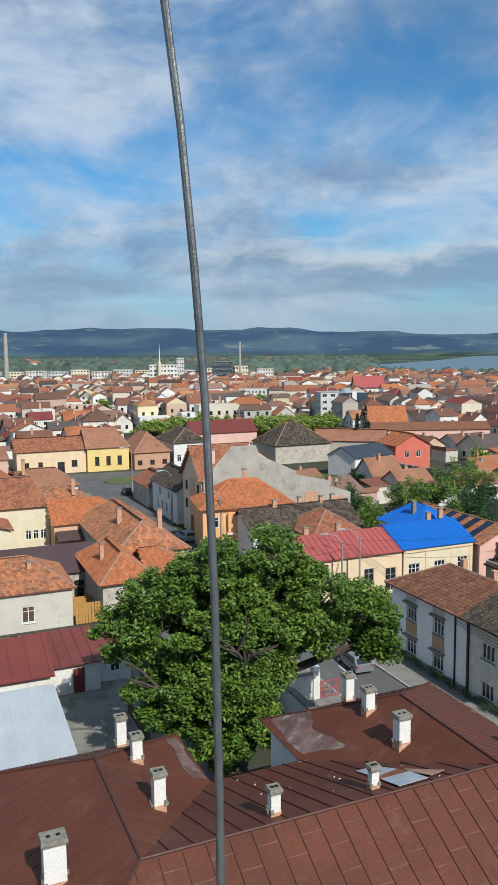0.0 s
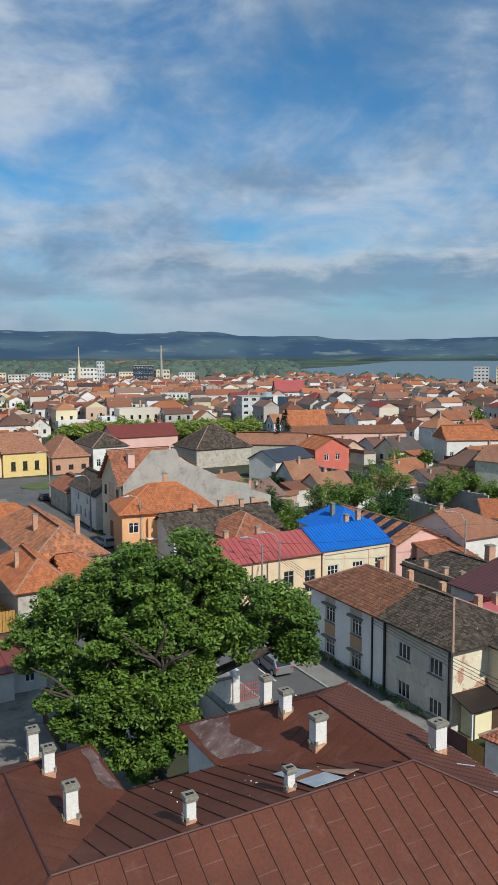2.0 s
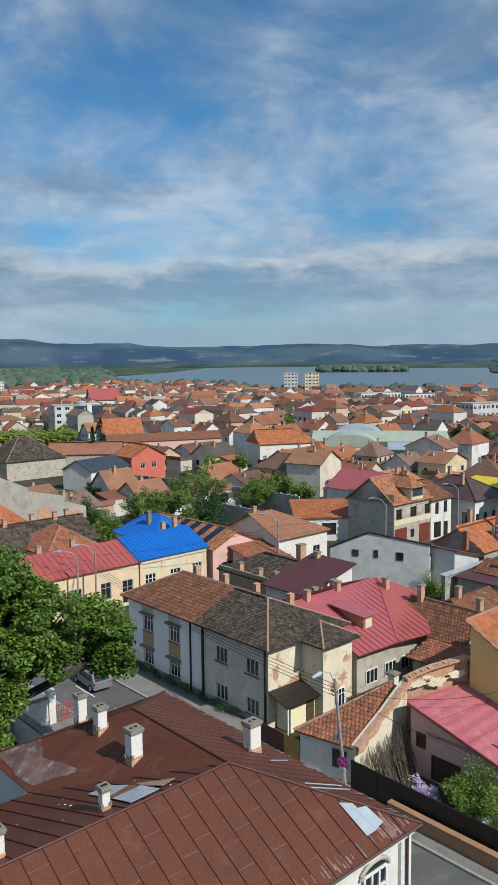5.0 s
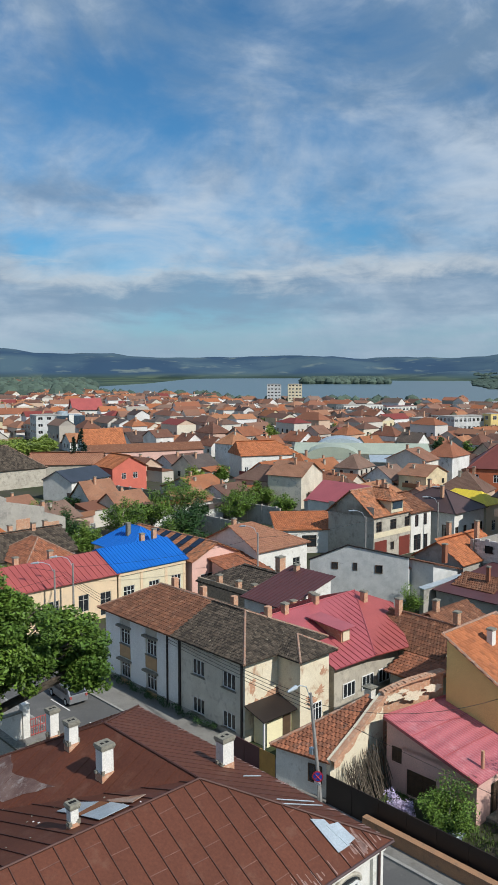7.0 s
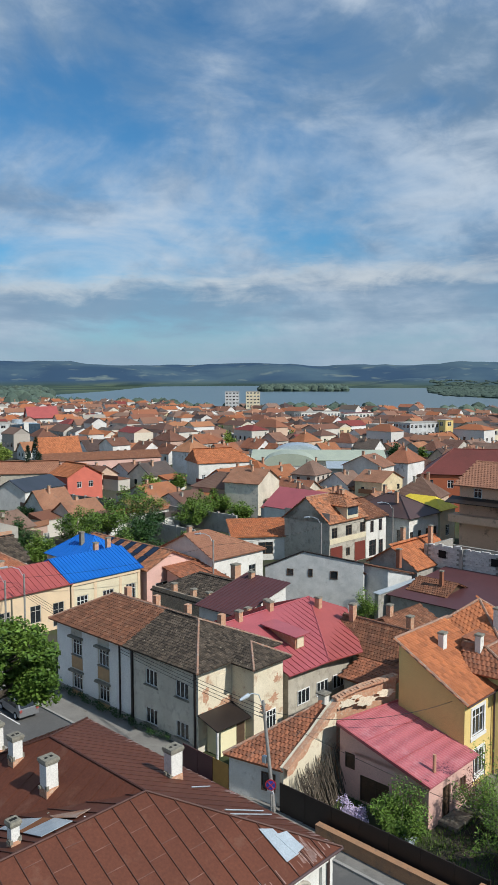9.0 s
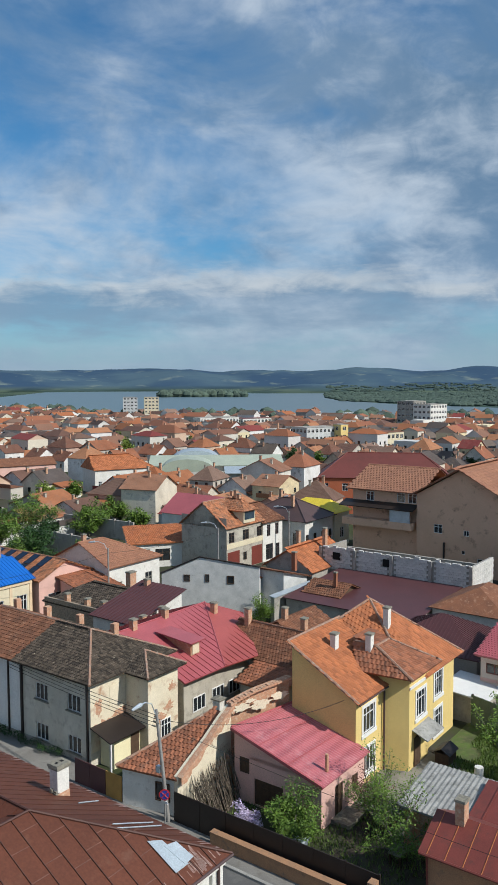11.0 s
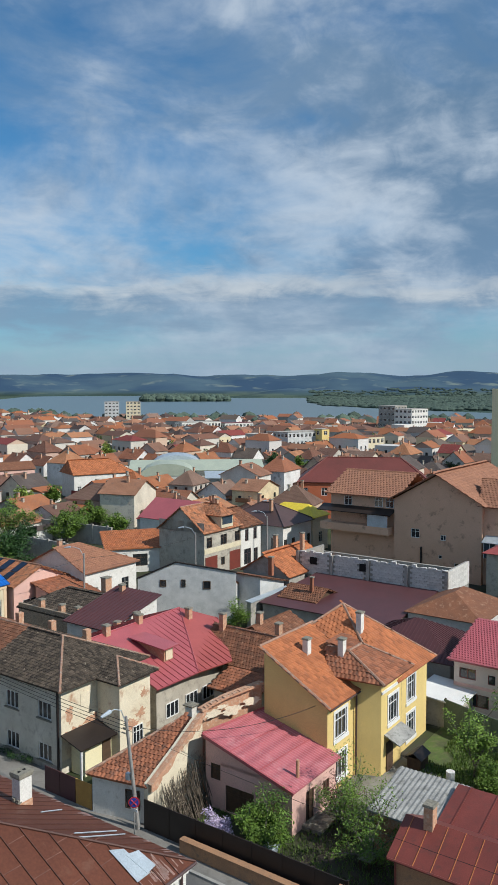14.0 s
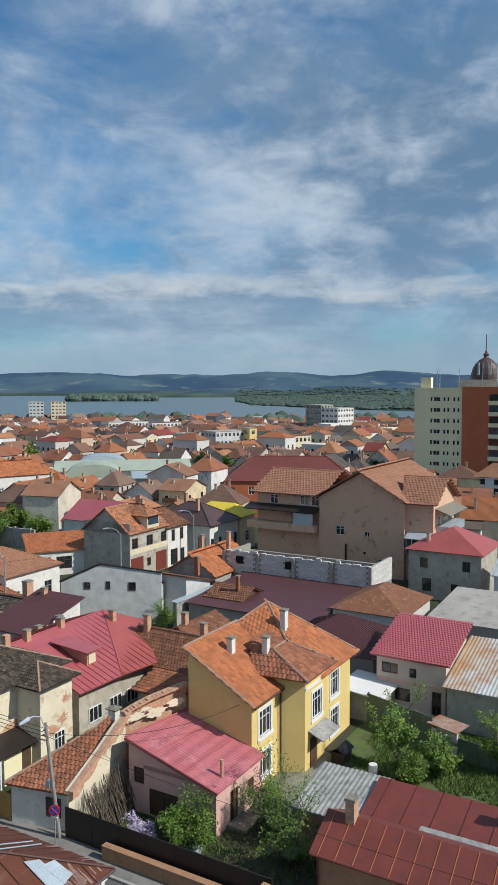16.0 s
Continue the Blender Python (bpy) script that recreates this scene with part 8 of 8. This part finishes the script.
tree("round green garden shrub", grid_pose(53.2, 14.8), 0.4, 0.08, 1.3, 2.2, LEAF, BARK, 42, 60, 0.5, 0.08, arms=7, depth=1)
tree("young bright green garden tree", grid_pose(57.5, 10.0), 1.2, 0.12, 1.4, 4.2, LEAF, BARK, 32, 46, 0.5, 0.10, arms=6, depth=1)
tree("round green garden shrub", grid_pose(39.6, 23.8), 0.3, 0.10, 2.0, 3.2, LEAF, BARK, 33, 80, 0.6, 0.08, arms=8, depth=1)
tree("small-leaved garden tree with bare twigs", grid_pose(43.4, 20.0), 0.7, 0.11, 2.6, 4.8, LEAF2, BARK, 34, 40, 0.6, 0.07, arms=8, depth=1)
tree("small-leaved garden tree with bare twigs", grid_pose(41.4, 17.8), 0.7, 0.11, 2.6, 4.0, LEAF, BARK, 35, 34, 0.6, 0.07, arms=8, depth=1)
tree("thin fruit tree with reddish twigs", grid_pose(44.6, 21.4), 0.8, 0.09, 1.5, 3.0, REDTWIG, BARK, 36, 14, 0.6, 0.06, arms=8, depth=1)
tree("lilac shrub with pale blossom", grid_pose(38.6, 26.4), 0.3, 0.07, 0.9, 1.8, BLOSSOM, BARK, 37, 60, 0.35, 0.06, arms=6, depth=1)
tree("sparse yellow-green tree in a courtyard", grid_pose(60.0, 36.0), 1.6, 0.10, 1.4, 3.6, LEAF2, BARK, 38, 24, 0.7, 0.09, arms=6, depth=1)
tree("climbing green shrub on a grey wall", grid_pose(72.6, 49.6), 0.4, 0.08, 1.2, 4.6, LEAF2, BARK, 39, 40, 0.6, 0.09, arms=6, depth=1)
tree("green shrub beside a grey house", grid_pose(49.6, 35.5), 0.3, 0.06, 1.2, 1.8, LEAF3, BARK, 40, 50, 0.5, 0.07, arms=6, depth=1)
for k, (q, s) in enumerate((((70.5, 91), 4.2), ((78, 97), 5.0), ((88, 112), 6.4), ((94, 116), 6.6), ((73, 106), 5.6), ((62, 107), 4.2), ((48, 99.5), 3.4), ((41.5, 84.5), 3.6), ((59.5, 113), 3.6), ((66, 116), 4.4), ((101, 108), 5.0), ((110, 112), 4.2),
                            ((80, 108), 5.6), ((85, 103), 4.6), ((96, 104), 4.4), ((62, 99), 3.6), ((45, 101), 3.0), ((72, 84.5), 3.4), ((80, 87), 3.0), ((104, 100), 3.6), ((67, 125), 4.0), ((78, 128), 4.6), ((52, 99), 2.6), ((43.4, 82.2), 2.8))):
    tree("rounded green garden tree between houses", grid_pose(*q), 1.2, 0.16, s * 0.8, s * 1.1, (LEAF, LEAF3, LEAF, LEAF2)[k % 4], BARK, 50 + k, 46, 1.0, 0.19, "garden trees", arms=7, depth=1)

part("hedge", leaf_cloud([(*uv(38.2 + 0.25 * math.sin(k), 43 + k * 0.34, 0.5)[:3], 0.8) for k in range(46)], 70, 0.45, 0.07, 77), LEAF3, None, "low dark green hedge along a house front", "stuff")["category"] = "hedge"
bundle = thing("stick_bundle", "bundles of long grey dry sticks leaning on a wall", "sticks", grid_pose(40.5, 30.1))
st = Shape()
_r = random.Random(8)
for k in range(210):
    x = _r.uniform(-2.6, 2.4)
    h = _r.uniform(1.9, 2.9) + 0.12 * (x + 2)
    st.tube([(x + _r.uniform(-0.3, 0.3), _r.uniform(-1.3, -0.7), 0.05), (x + _r.uniform(-0.5, 0.5), _r.uniform(-0.25, 0.1), h)], 0.028, 0.012, 4)
part("brushwood", st, TWIG, bundle, kind="stuff")
tarp = thing("plastic_sheet", "crumpled pale plastic sheet in the garden", "sheet", grid_pose(38.9, 23.2))
tp, rt = Shape(), random.Random(3)
hh = [[rt.uniform(0.2, 0.9) for _ in range(7)] for _ in range(7)]
for i in range(6):
    for j in range(6):
        tp.poly([(i * 0.25 - 0.75, j * 0.25 - 0.75, hh[i][j]), (i * 0.25 - 0.5, j * 0.25 - 0.75, hh[i + 1][j]), (i * 0.25 - 0.5, j * 0.25 - 0.5, hh[i + 1][j + 1]), (i * 0.25 - 0.75, j * 0.25 - 0.5, hh[i][j + 1])])
part("sheet", tp, GALV, tarp)
tbl = thing("garden_table", "small weathered stone-topped garden table", "table", grid_pose(41.4, 17.9))
part("top", Shape().box(-0.55, 0.55, -0.4, 0.4, 0.68, 0.74, 0.02), CAPSTONE, tbl)
for x in (-0.42, 0.42):
    for y in (-0.3, 0.3):
        part("leg", Shape().box(x - 0.04, x + 0.04, y - 0.04, y + 0.04, 0, 0.68), WOOD, tbl)


def grass_patch(name, label, u0, u1, v0, v1, n, h, material, seed):
    rs = random.Random(seed)
    sh_ = Shape()
    for k in range(n):
        p = uv(rs.uniform(u0, u1), rs.uniform(v0, v1), 0.03)
        if noise.noise(p * 0.35) < -0.25:
            continue
        a = rs.uniform(0, 6.28)
        w, t = 0.035, h * rs.uniform(0.5, 1.4)
        d_ = Vector((math.cos(a), math.sin(a), 0))
        s_ = Vector((-d_.y, d_.x, 0)) * w
        sh_.poly([p - s_, p + s_, p + d_ * t * 0.4 + Vector((0, 0, t))])
    part(name, sh_, material, None, label, "stuff")["category"] = "grass"


grass_patch("grass", "long bright green grass in a garden", 50, 63, 5, 20, 22000, 0.28, GRASSBLADE, 1)
grass_patch("weeds", "sparse weeds on garden soil", 37.2, 45.4, 15.8, 30, 5000, 0.22, GRASSBLADE, 2)

# conifer and the lime-green row of park trees
def conifer(at, h, seed):
    root = thing("conifer", "tall dark green spruce", "tree", at)
    part("trunk", Shape().tube([(0, 0, 0), (0, 0, h)], 0.22, 0.04, 7), BARK, root)
    rng = random.Random(seed)
    cs = []
    for k in range(130):
        z = h * (0.08 + 0.9 * rng.random())
        r = (1 - z / h) * h * 0.24 * rng.uniform(0.5, 1.05)
        a = rng.uniform(0, 6.28)
        cs.append((r * math.cos(a), r * math.sin(a), z - r * 0.25, 0.5 + 0.8 * (1 - z / h)))
    part("needles", leaf_cloud(cs, 34, 0.75, 0.17, seed), NEEDLE, root, kind="stuff")


conifer(pose(31.0, 209, 0), 12.5, 61)
conifer(pose(28.6, 207, 0), 10.5, 62)

PROTO = []
for k, (leaf, th, sp, ch) in enumerate(((LEAF, 1.6, 3.0, 5.4), (PARKLEAF, 1.8, 3.0, 5.2), (LEAF3, 1.6, 3.4, 6.2), (LEAF, 1.2, 2.2, 4.2))):
    PROTO.append(tree(("green town tree with a rounded crown", "lime-green spring tree in the town", "dark green town tree", "small green garden tree")[k], pose(-60 + k * 14, 330 + 9 * k, 0), th, 0.2, sp, ch, leaf, BARK, 90 + k, 26, 1.25, 0.36, "town trees", arms=6, depth=1))
rt = random.Random(5)
for k in range(64):
    f = rt.random()
    x, y = -33 + 62 * f, 252 + rt.uniform(-11, 11) + 8 * f
    c = copy_thing(PROTO[1], pose(x, y, 0, 0, 0, rt.uniform(0, 360)) @ Matrix.Diagonal((*[rt.uniform(0.95, 1.25)] * 2, rt.uniform(0.68, 0.88), 1)))
PARK = (-40, 44, 200, 276)

# ---- the town ----
rnd = random.Random(2024)
HOUSES = []
for k in range(12):
    L, W = rnd.uniform(7.5, 11), rnd.uniform(6.2, 8.0)
    ze = (3.0, 4.8, 3.2, 5.6, 3.4, 3.0, 5.2, 3.1, 3.3, 5.6, 3.2, 3.4)[k]
    kind = ("gable", "hip", "gable", "gable")[k % 4]
    n = 3 if L > 9.2 else 2
    ops = {"S": row(n, L, 1.1, 1.0, 1.4, 1.8), "W": row(2, W, 1.1, 0.9, 1.3, 2.0)}
    if ze > 4.7:
        ops["S"] += row(n, L, 3.2, 1.0, 1.2, 1.8)
        ops["W"] += row(2, W, 3.2, 0.9, 1.1, 2.0)
    rise = rnd.uniform(2.0, 3.2)
    p = azr(-40 - k * 4, 500, 0)
    h_ = house("town_house", "small rendered town house with a pitched tile roof", (-L / 2, L / 2, -W / 2, W / 2), ze, dict(kind=kind, rise=rise, axis="x" if k % 3 else "y", style="plain", mat=ROOFS, over=0.35, inset=None if k % 2 else 3.0), WALLS,
               ops, at=pose(p[0], p[1], 0), group="town houses", plain=True, chimneys=((rnd.uniform(-2, 2), rnd.uniform(-1, 1), ze + rise * 0.5, ze + rise + 0.55, 0.5, 0.4, OLDBRICK),))
    # a lean-to at the back or side, and a second stack
    aw, al = rnd.uniform(2.4, 3.6), L * rnd.uniform(0.4, 0.8)
    ax = -L / 2 + al / 2 if k % 2 else L / 2 - al / 2
    az0 = min(ze, 3.3) - 0.9
    sg = -1 if k % 3 == 0 else 1
    part("annexe", Shape().box(ax - al / 2, ax + al / 2, min(sg * W / 2, sg * (W / 2 + aw)), max(sg * W / 2, sg * (W / 2 + aw)), -0.2, az0), WALLS, h_)
    part("annexe_roof", Shape().slab([(ax - al / 2 - 0.25, sg * (W / 2 + aw + 0.3), az0), (ax + al / 2 + 0.25, sg * (W / 2 + aw + 0.3), az0), (ax + al / 2 + 0.25, sg * W / 2, az0 + 0.85), (ax - al / 2 - 0.25, sg * W / 2, az0 + 0.85)], 0.1), ROOFS, h_)
    chimney(h_, rnd.uniform(-3, 3), rnd.uniform(0.8, 2), ze + 0.4, ze + rise - 0.1, 0.45, 0.4, GREYPL)
    HOUSES.append((h_, L, W, ze, rise))
BUILT = []
for o in list(scene.objects):
    if o.parent is None and "category" in o and o["category"] in ("house", "shed", "outbuilding", "annexe", "hut", "building", "shop", "carport", "wall"):
        pts = [o.matrix_basis @ c_.matrix_basis @ q.co for c_ in o.children if c_.type == "MESH" for q in c_.data.vertices]
        if pts:
            x0, x1, y0, y1 = min(q.x for q in pts), max(q.x for q in pts), min(q.y for q in pts), max(q.y for q in pts)
            if math.hypot(x0 + x1, y0 + y1) < 480:
                BUILT.append(((x0 + x1) / 2, (y0 + y1) / 2, min(0.36 * (x1 - x0 + y1 - y0) * 0.75, 17.0)))


def free(x, y, r):
    d_ = math.hypot(x, y)
    az_ = math.degrees(math.atan2(x, y))
    if d_ > shore(az_) - 12:
        return False
    if PARK[0] < x < PARK[1] and PARK[2] < y < PARK[3]:
        return False
    u, v = x * GU[0] + y * GU[1], x * GV[0] + y * GV[1]
    if 25.5 < u < 39.5 and v < 152 or (68 < v < 75 and u < 30):
        return False
    if 36 < u < 104 and v < 100 or (0 < u < 30 and v < 150):
        return False
    if v < 21 and u < 62 or (v < 66 and 5 < u < 25):
        return False
    if any((x - a) ** 2 + (y - b) ** 2 < (r * 0.62 + c * 0.92) ** 2 for a, b, c in BUILT):
        return False
    return all((u - a) ** 2 + (v - b) ** 2 > (r * 0.8 + c) ** 2 for a, b, c in TAKEN)


near_count = 0
roof_far, wall_far, shed_roofs, shed_walls, glass_far, stack_far = Shape(), Shape(), Shape(), Shape(), Shape(), Shape()
rs_ = random.Random(88)
cells = []
iu = -420
while iu < 760:
    iv = -40
    while iv < 1130:
        cells.append((iu, iv))
        iv += 10.2 if int(iv / 10.2) % 6 else 15.0
    iu += 11.8 if int(iu / 11.8) % 5 else 17.0
spots = []
for cu, cv in cells:
    u, v = cu + rnd.uniform(-1.6, 1.6), cv + rnd.uniform(-1.6, 1.6)
    x, y = u * GU[0] + v * GV[0], u * GU[1] + v * GV[1]
    d_, az_ = math.hypot(x, y), math.degrees(math.atan2(x, y))
    if not (-24 < az_ < 60 and 60 < d_ < 900) or rnd.random() < 0.06:
        continue
    spots.append((d_, x, y, az_))
spots.sort()
trees_n = 0
for d_, x, y, az_ in spots:
    bend = 26 * math.sin(x * 0.009 + 1.0) * math.cos(y * 0.007)
    turn = GRID + bend * 0.7 + rnd.choice((0, 90, 0, 90, 180, 270)) + rnd.uniform(-5, 5)
    if not free(x, y, 6.5):
        continue
    if rnd.random() < (0.11 if d_ > 270 else 0.19) and trees_n < 280:
        s_ = rnd.uniform(0.55, 1.05)
        copy_thing(rnd.choice(PROTO), pose(x, y, 0, 0, 0, rnd.uniform(0, 360)) @ Matrix.Diagonal((s_, s_, s_ * rnd.uniform(0.85, 1.1), 1)))
        trees_n += 1
        continue
    if d_ < 380:
        # lean-to sheds and yard walls crowd the plots
        for k in range(2):
            a = radians(turn + rs_.choice((0, 90, 180, 270)) + rs_.uniform(-20, 20))
            sx, sy = x + rs_.uniform(5.6, 7.4) * math.cos(a), y + rs_.uniform(5.6, 7.4) * math.sin(a)
            if not free(sx, sy, 2.0):
                continue
            m_ = pose(sx, sy, 0, 0, 0, turn + rs_.choice((0, 90)))
            l_, w_, h = rs_.uniform(1.6, 3.4), rs_.uniform(1.2, 2.0), rs_.uniform(2.1, 3.2)
            b = Shape().box(-l_, l_, -w_, w_, 0, h)
            b0 = len(shed_walls.v)
            shed_walls.v += [tuple(m_ @ Vector(q)) for q in b.v]
            shed_walls.f += [tuple(i + b0 for i in f_) for f_ in b.f]
            b0 = len(shed_roofs.v)
            shed_roofs.v += [tuple(m_ @ Vector(q)) for q in ((-l_ - 0.2, -w_ - 0.2, h - 0.05), (l_ + 0.2, -w_ - 0.2, h - 0.05), (l_ + 0.2, w_ + 0.2, h + 0.9), (-l_ - 0.2, w_ + 0.2, h + 0.9), (-l_ - 0.2, w_ + 0.2, h - 0.05), (l_ + 0.2, w_ + 0.2, h - 0.05))]
            shed_roofs.f += [tuple(i + b0 for i in f_) for f_ in ((0, 1, 2, 3), (3, 2, 5, 4), (0, 3, 4), (1, 5, 2))]
        if rs_.random() < 0.5:
            a = radians(turn)
            m_ = pose(x + 6.2 * math.cos(a + 1.57), y + 6.2 * math.sin(a + 1.57), 0, 0, 0, turn)
            if free(m_.translation.x, m_.translation.y, 3.0):
                b = Shape().box(-5.5, 5.5, -0.12, 0.12, 0, rs_.uniform(1.6, 2.6))
                b0 = len(shed_walls.v)
                shed_walls.v += [tuple(m_ @ Vector(q)) for q in b.v]
                shed_walls.f += [tuple(i + b0 for i in f_) for f_ in b.f]
    kx, ky, kz = rnd.uniform(0.88, 1.18), rnd.uniform(0.88, 1.2), rnd.uniform(0.9, 1.2)
    if near_count < 128:
        h_, L, W, ze, rise = rnd.choice(HOUSES)
        copy_thing(h_, pose(x, y, 0, 0, 0, turn) @ Matrix.Diagonal((kx, ky, kz, 1)))
        near_count += 1
    else:
        L, W, ze, rise = 8.8 * kx * rnd.uniform(0.75, 1.7), 7.0 * ky, rnd.choice((3.6, 4.2, 4.8, 6.2, 7.0)) * kz, rnd.uniform(1.6, 2.9)
        m_ = pose(x, y, 0, 0, 0, turn)
        ws = Shape().box(-L / 2, L / 2, -W / 2, W / 2, 0, ze)
        sl, _ = roof_lines(L, W, ze, rise, rnd.choice(("gable", "gable", "hip")), "x", 0.3)
        b0 = len(wall_far.v)
        wall_far.v += [tuple(m_ @ Vector(q)) for q in ws.v]
        wall_far.f += [tuple(i + b0 for i in f_) for f_ in ws.f]
        panes = Shape()
        for fl in range(1 if ze < 4.6 else 2):
            zs_ = 1.2 + 2.7 * fl
            for k in range(max(2, int(L / 2.8))):
                xk = -L / 2 + (k + 0.5) * L / max(2, int(L / 2.8))
                for s_ in (-1, 1):
                    panes.box(xk - 0.5, xk + 0.5, s_ * W / 2 - 0.04, s_ * W / 2 + 0.04, zs_, zs_ + 1.4)
            for yk in (-W * 0.22, W * 0.22):
                for s_ in (-1, 1):
                    panes.box(s_ * L / 2 - 0.04, s_ * L / 2 + 0.04, yk - 0.45, yk + 0.45, zs_, zs_ + 1.3)
        b0 = len(glass_far.v)
        glass_far.v += [tuple(m_ @ Vector(q)) for q in panes.v]
        glass_far.f += [tuple(i + b0 for i in f_) for f_ in panes.f]
        if rs_.random() < 0.7:
            cx_ = rs_.uniform(-L * 0.3, L * 0.3)
            st_ = Shape().box(cx_ - 0.3, cx_ + 0.3, -0.9, -0.4, ze, ze + rise + 0.5)
            b0 = len(stack_far.v)
            stack_far.v += [tuple(m_ @ Vector(q)) for q in st_.v]
            stack_far.f += [tuple(i + b0 for i in f_) for f_ in st_.f]
        if rnd.random() < 0.09:
            continue                              # flat-roofed, bare pale slab
        gz = ze + rise - 0.1
        for s_ in (-1, 1):
            wall_far.poly([m_ @ Vector((s_ * L / 2, -W / 2, ze)), m_ @ Vector((s_ * L / 2, W / 2, ze)), m_ @ Vector((s_ * L / 2 * 0.995, 0, gz))]) if len(sl) == 2 else None
        # one shared rim keeps each roof a single island
        b0 = len(roof_far.v)
        ids = {}
        for p_ in sl:
            f_ = []
            for q in p_:
                key = tuple(round(t, 3) for t in q)
                if key not in ids:
                    ids[key] = len(roof_far.v)
                    roof_far.v.append(tuple(m_ @ Vector(q)))
                f_.append(ids[key])
            roof_far.f.append(tuple(f_))
part("far_house_roofs", roof_far, ROOFS_FAR, None, "crowded red and brown roofs of the far town", "stuff")["category"] = "houses"
part("far_house_windows", glass_far, PANE, None, "dark windows of the far town houses", "stuff")["category"] = "windows"
part("far_house_chimneys", stack_far, OLDBRICK, None, "brick chimneys of the far town houses", "stuff")["category"] = "chimneys"
part("yard_shed_roofs", shed_roofs, ROOFS_FAR, None, "small red and brown roofs of yard sheds", "stuff")["category"] = "sheds"
part("yard_shed_walls", shed_walls, WALLS_FAR, None, "pale walls of yard sheds and plots", "stuff")["category"] = "sheds"
part("far_house_walls", wall_far, WALLS_FAR, None, "pale walls of the far town houses", "stuff")["category"] = "houses"

# ---- woods on the banks, the island and the plain ----
def wood(name, label, spots_, seed, size=7.0, height=9.0, material=HAZY_FARWOOD, per=3):
    rs = random.Random(seed)
    sh_ = Shape()
    for (a, r) in spots_:
        for k in range(per):
            x, y, _ = azr(a + rs.uniform(-0.25, 0.25), r + rs.uniform(-25, 25), 0)
            s_, h = size * rs.uniform(0.6, 1.3), height * rs.uniform(0.6, 1.25)
            n = 7
            g = hill_height(a, r)
            b0 = len(sh_.v)
            for z, w in ((0, 0.8), (0.45, 1.0), (0.8, 0.62)):
                sh_.v += [(x + s_ * w * rs.uniform(0.8, 1.1) * math.cos(6.283 * i / n), y + s_ * w * rs.uniform(0.8, 1.1) * math.sin(6.283 * i / n), g + h * z * rs.uniform(0.9, 1.1)) for i in range(n)]
            sh_.v.append((x, y, g + h))
            for q in range(2):
                sh_.f += [(b0 + q * n + i, b0 + q * n + (i + 1) % n, b0 + (q + 1) * n + (i + 1) % n, b0 + (q + 1) * n + i) for i in range(n)]
            sh_.f += [(b0 + 2 * n + i, b0 + 2 * n + (i + 1) % n, b0 + 3 * n) for i in range(n)]
    part(name, sh_, material, None, label, "stuff")["category"] = "woodland"


rw = random.Random(77)
wood("river_island", "low wooded island in the river", [(rw.uniform(24.3, 30.0), rw.uniform(1750, 2250)) for _ in range(420)], 1, 11, 13)
wood("bank_woodland", "woods on the low far river bank", [(rw.uniform(36.2, 56), rw.uniform(1500, 2900)) for _ in range(900)] + [(a, (1500 if a < 37 else 985 + (45 - min(a, 45)) * 34) + rw.uniform(30, 500)) for a in (rw.uniform(36.5, 52) for _ in range(500))], 2, 5.5, 4.5, HAZY_BANKWOOD, 5)
wood("plain_woodland", "scattered woods on the plain", [(rw.uniform(-24, 9), rw.uniform(780, 2600)) for _ in range(900)], 3, 11, 11)
wood("shore_trees", "trees along the near river bank", [(a, shore(a) - rw.uniform(5, 30)) for a in (rw.uniform(8, 52) for _ in range(120))], 4, 6, 9, per=2)
vill_r, vill_w = Shape(), Shape()
for k in range(400):
    a = rw.uniform(-22, 5) if k < 400 else rw.uniform(36, 52)
    r = rw.uniform(1500, 2700) if k < 400 else rw.uniform(2300, 3000)
    x, y, _ = azr(a, r, 0)
    g, s_ = hill_height(a, r), rw.uniform(5, 9)
    vill_w.box(x - s_, x + s_, y - s_ * 0.6, y + s_ * 0.6, g, g + 5)
    vill_r.poly([(x - s_, y - s_ * 0.6, g + 5), (x + s_, y - s_ * 0.6, g + 5), (x + s_, y, g + 9), (x - s_, y, g + 9)])
part("far_village_walls", vill_w, WALLS_FAR, None, "white houses of far villages under the hills", "stuff")["category"] = "houses"
part("far_village_roofs", vill_r, ROOFS_FAR, None, "red roofs of far villages under the hills", "stuff")["category"] = "houses"

# ---- block courses of the unfinished building ----
blk = Shape().box(0, 0.12, 0.01, 0.59, 0.01, 0.29).mesh("block", BLOCK)
blk_s = Shape().box(0.01, 0.59, 0, 0.12, 0.01, 0.29).mesh("block", BLOCK)
for r in range(21):
    for k in range(33):
        y = -9.95 + k * 0.6 + (r % 2) * 0.3
        if y > 9.4 or any(abs(y + 0.3 - p) < 0.45 for p in (-9.9, -5.0, 0.0, 5.0, 9.9)) or (4.75 < r * 0.3 < 5.7 and (abs(y + 0.3 - 7.6) < 0.7 or abs(y + 0.3 - 0.6) < 0.7)) or r < 12:
            continue
        ob = part("block", blk, None, ub)
        ob.location = (-3.5, y, r * 0.3)
    for k in range(11):
        if r >= 12:
            ob = part("block", blk_s, None, ub)
            ob.location = (-3.4 + k * 0.6 + (r % 2) * 0.1, -10.1, r * 0.3)
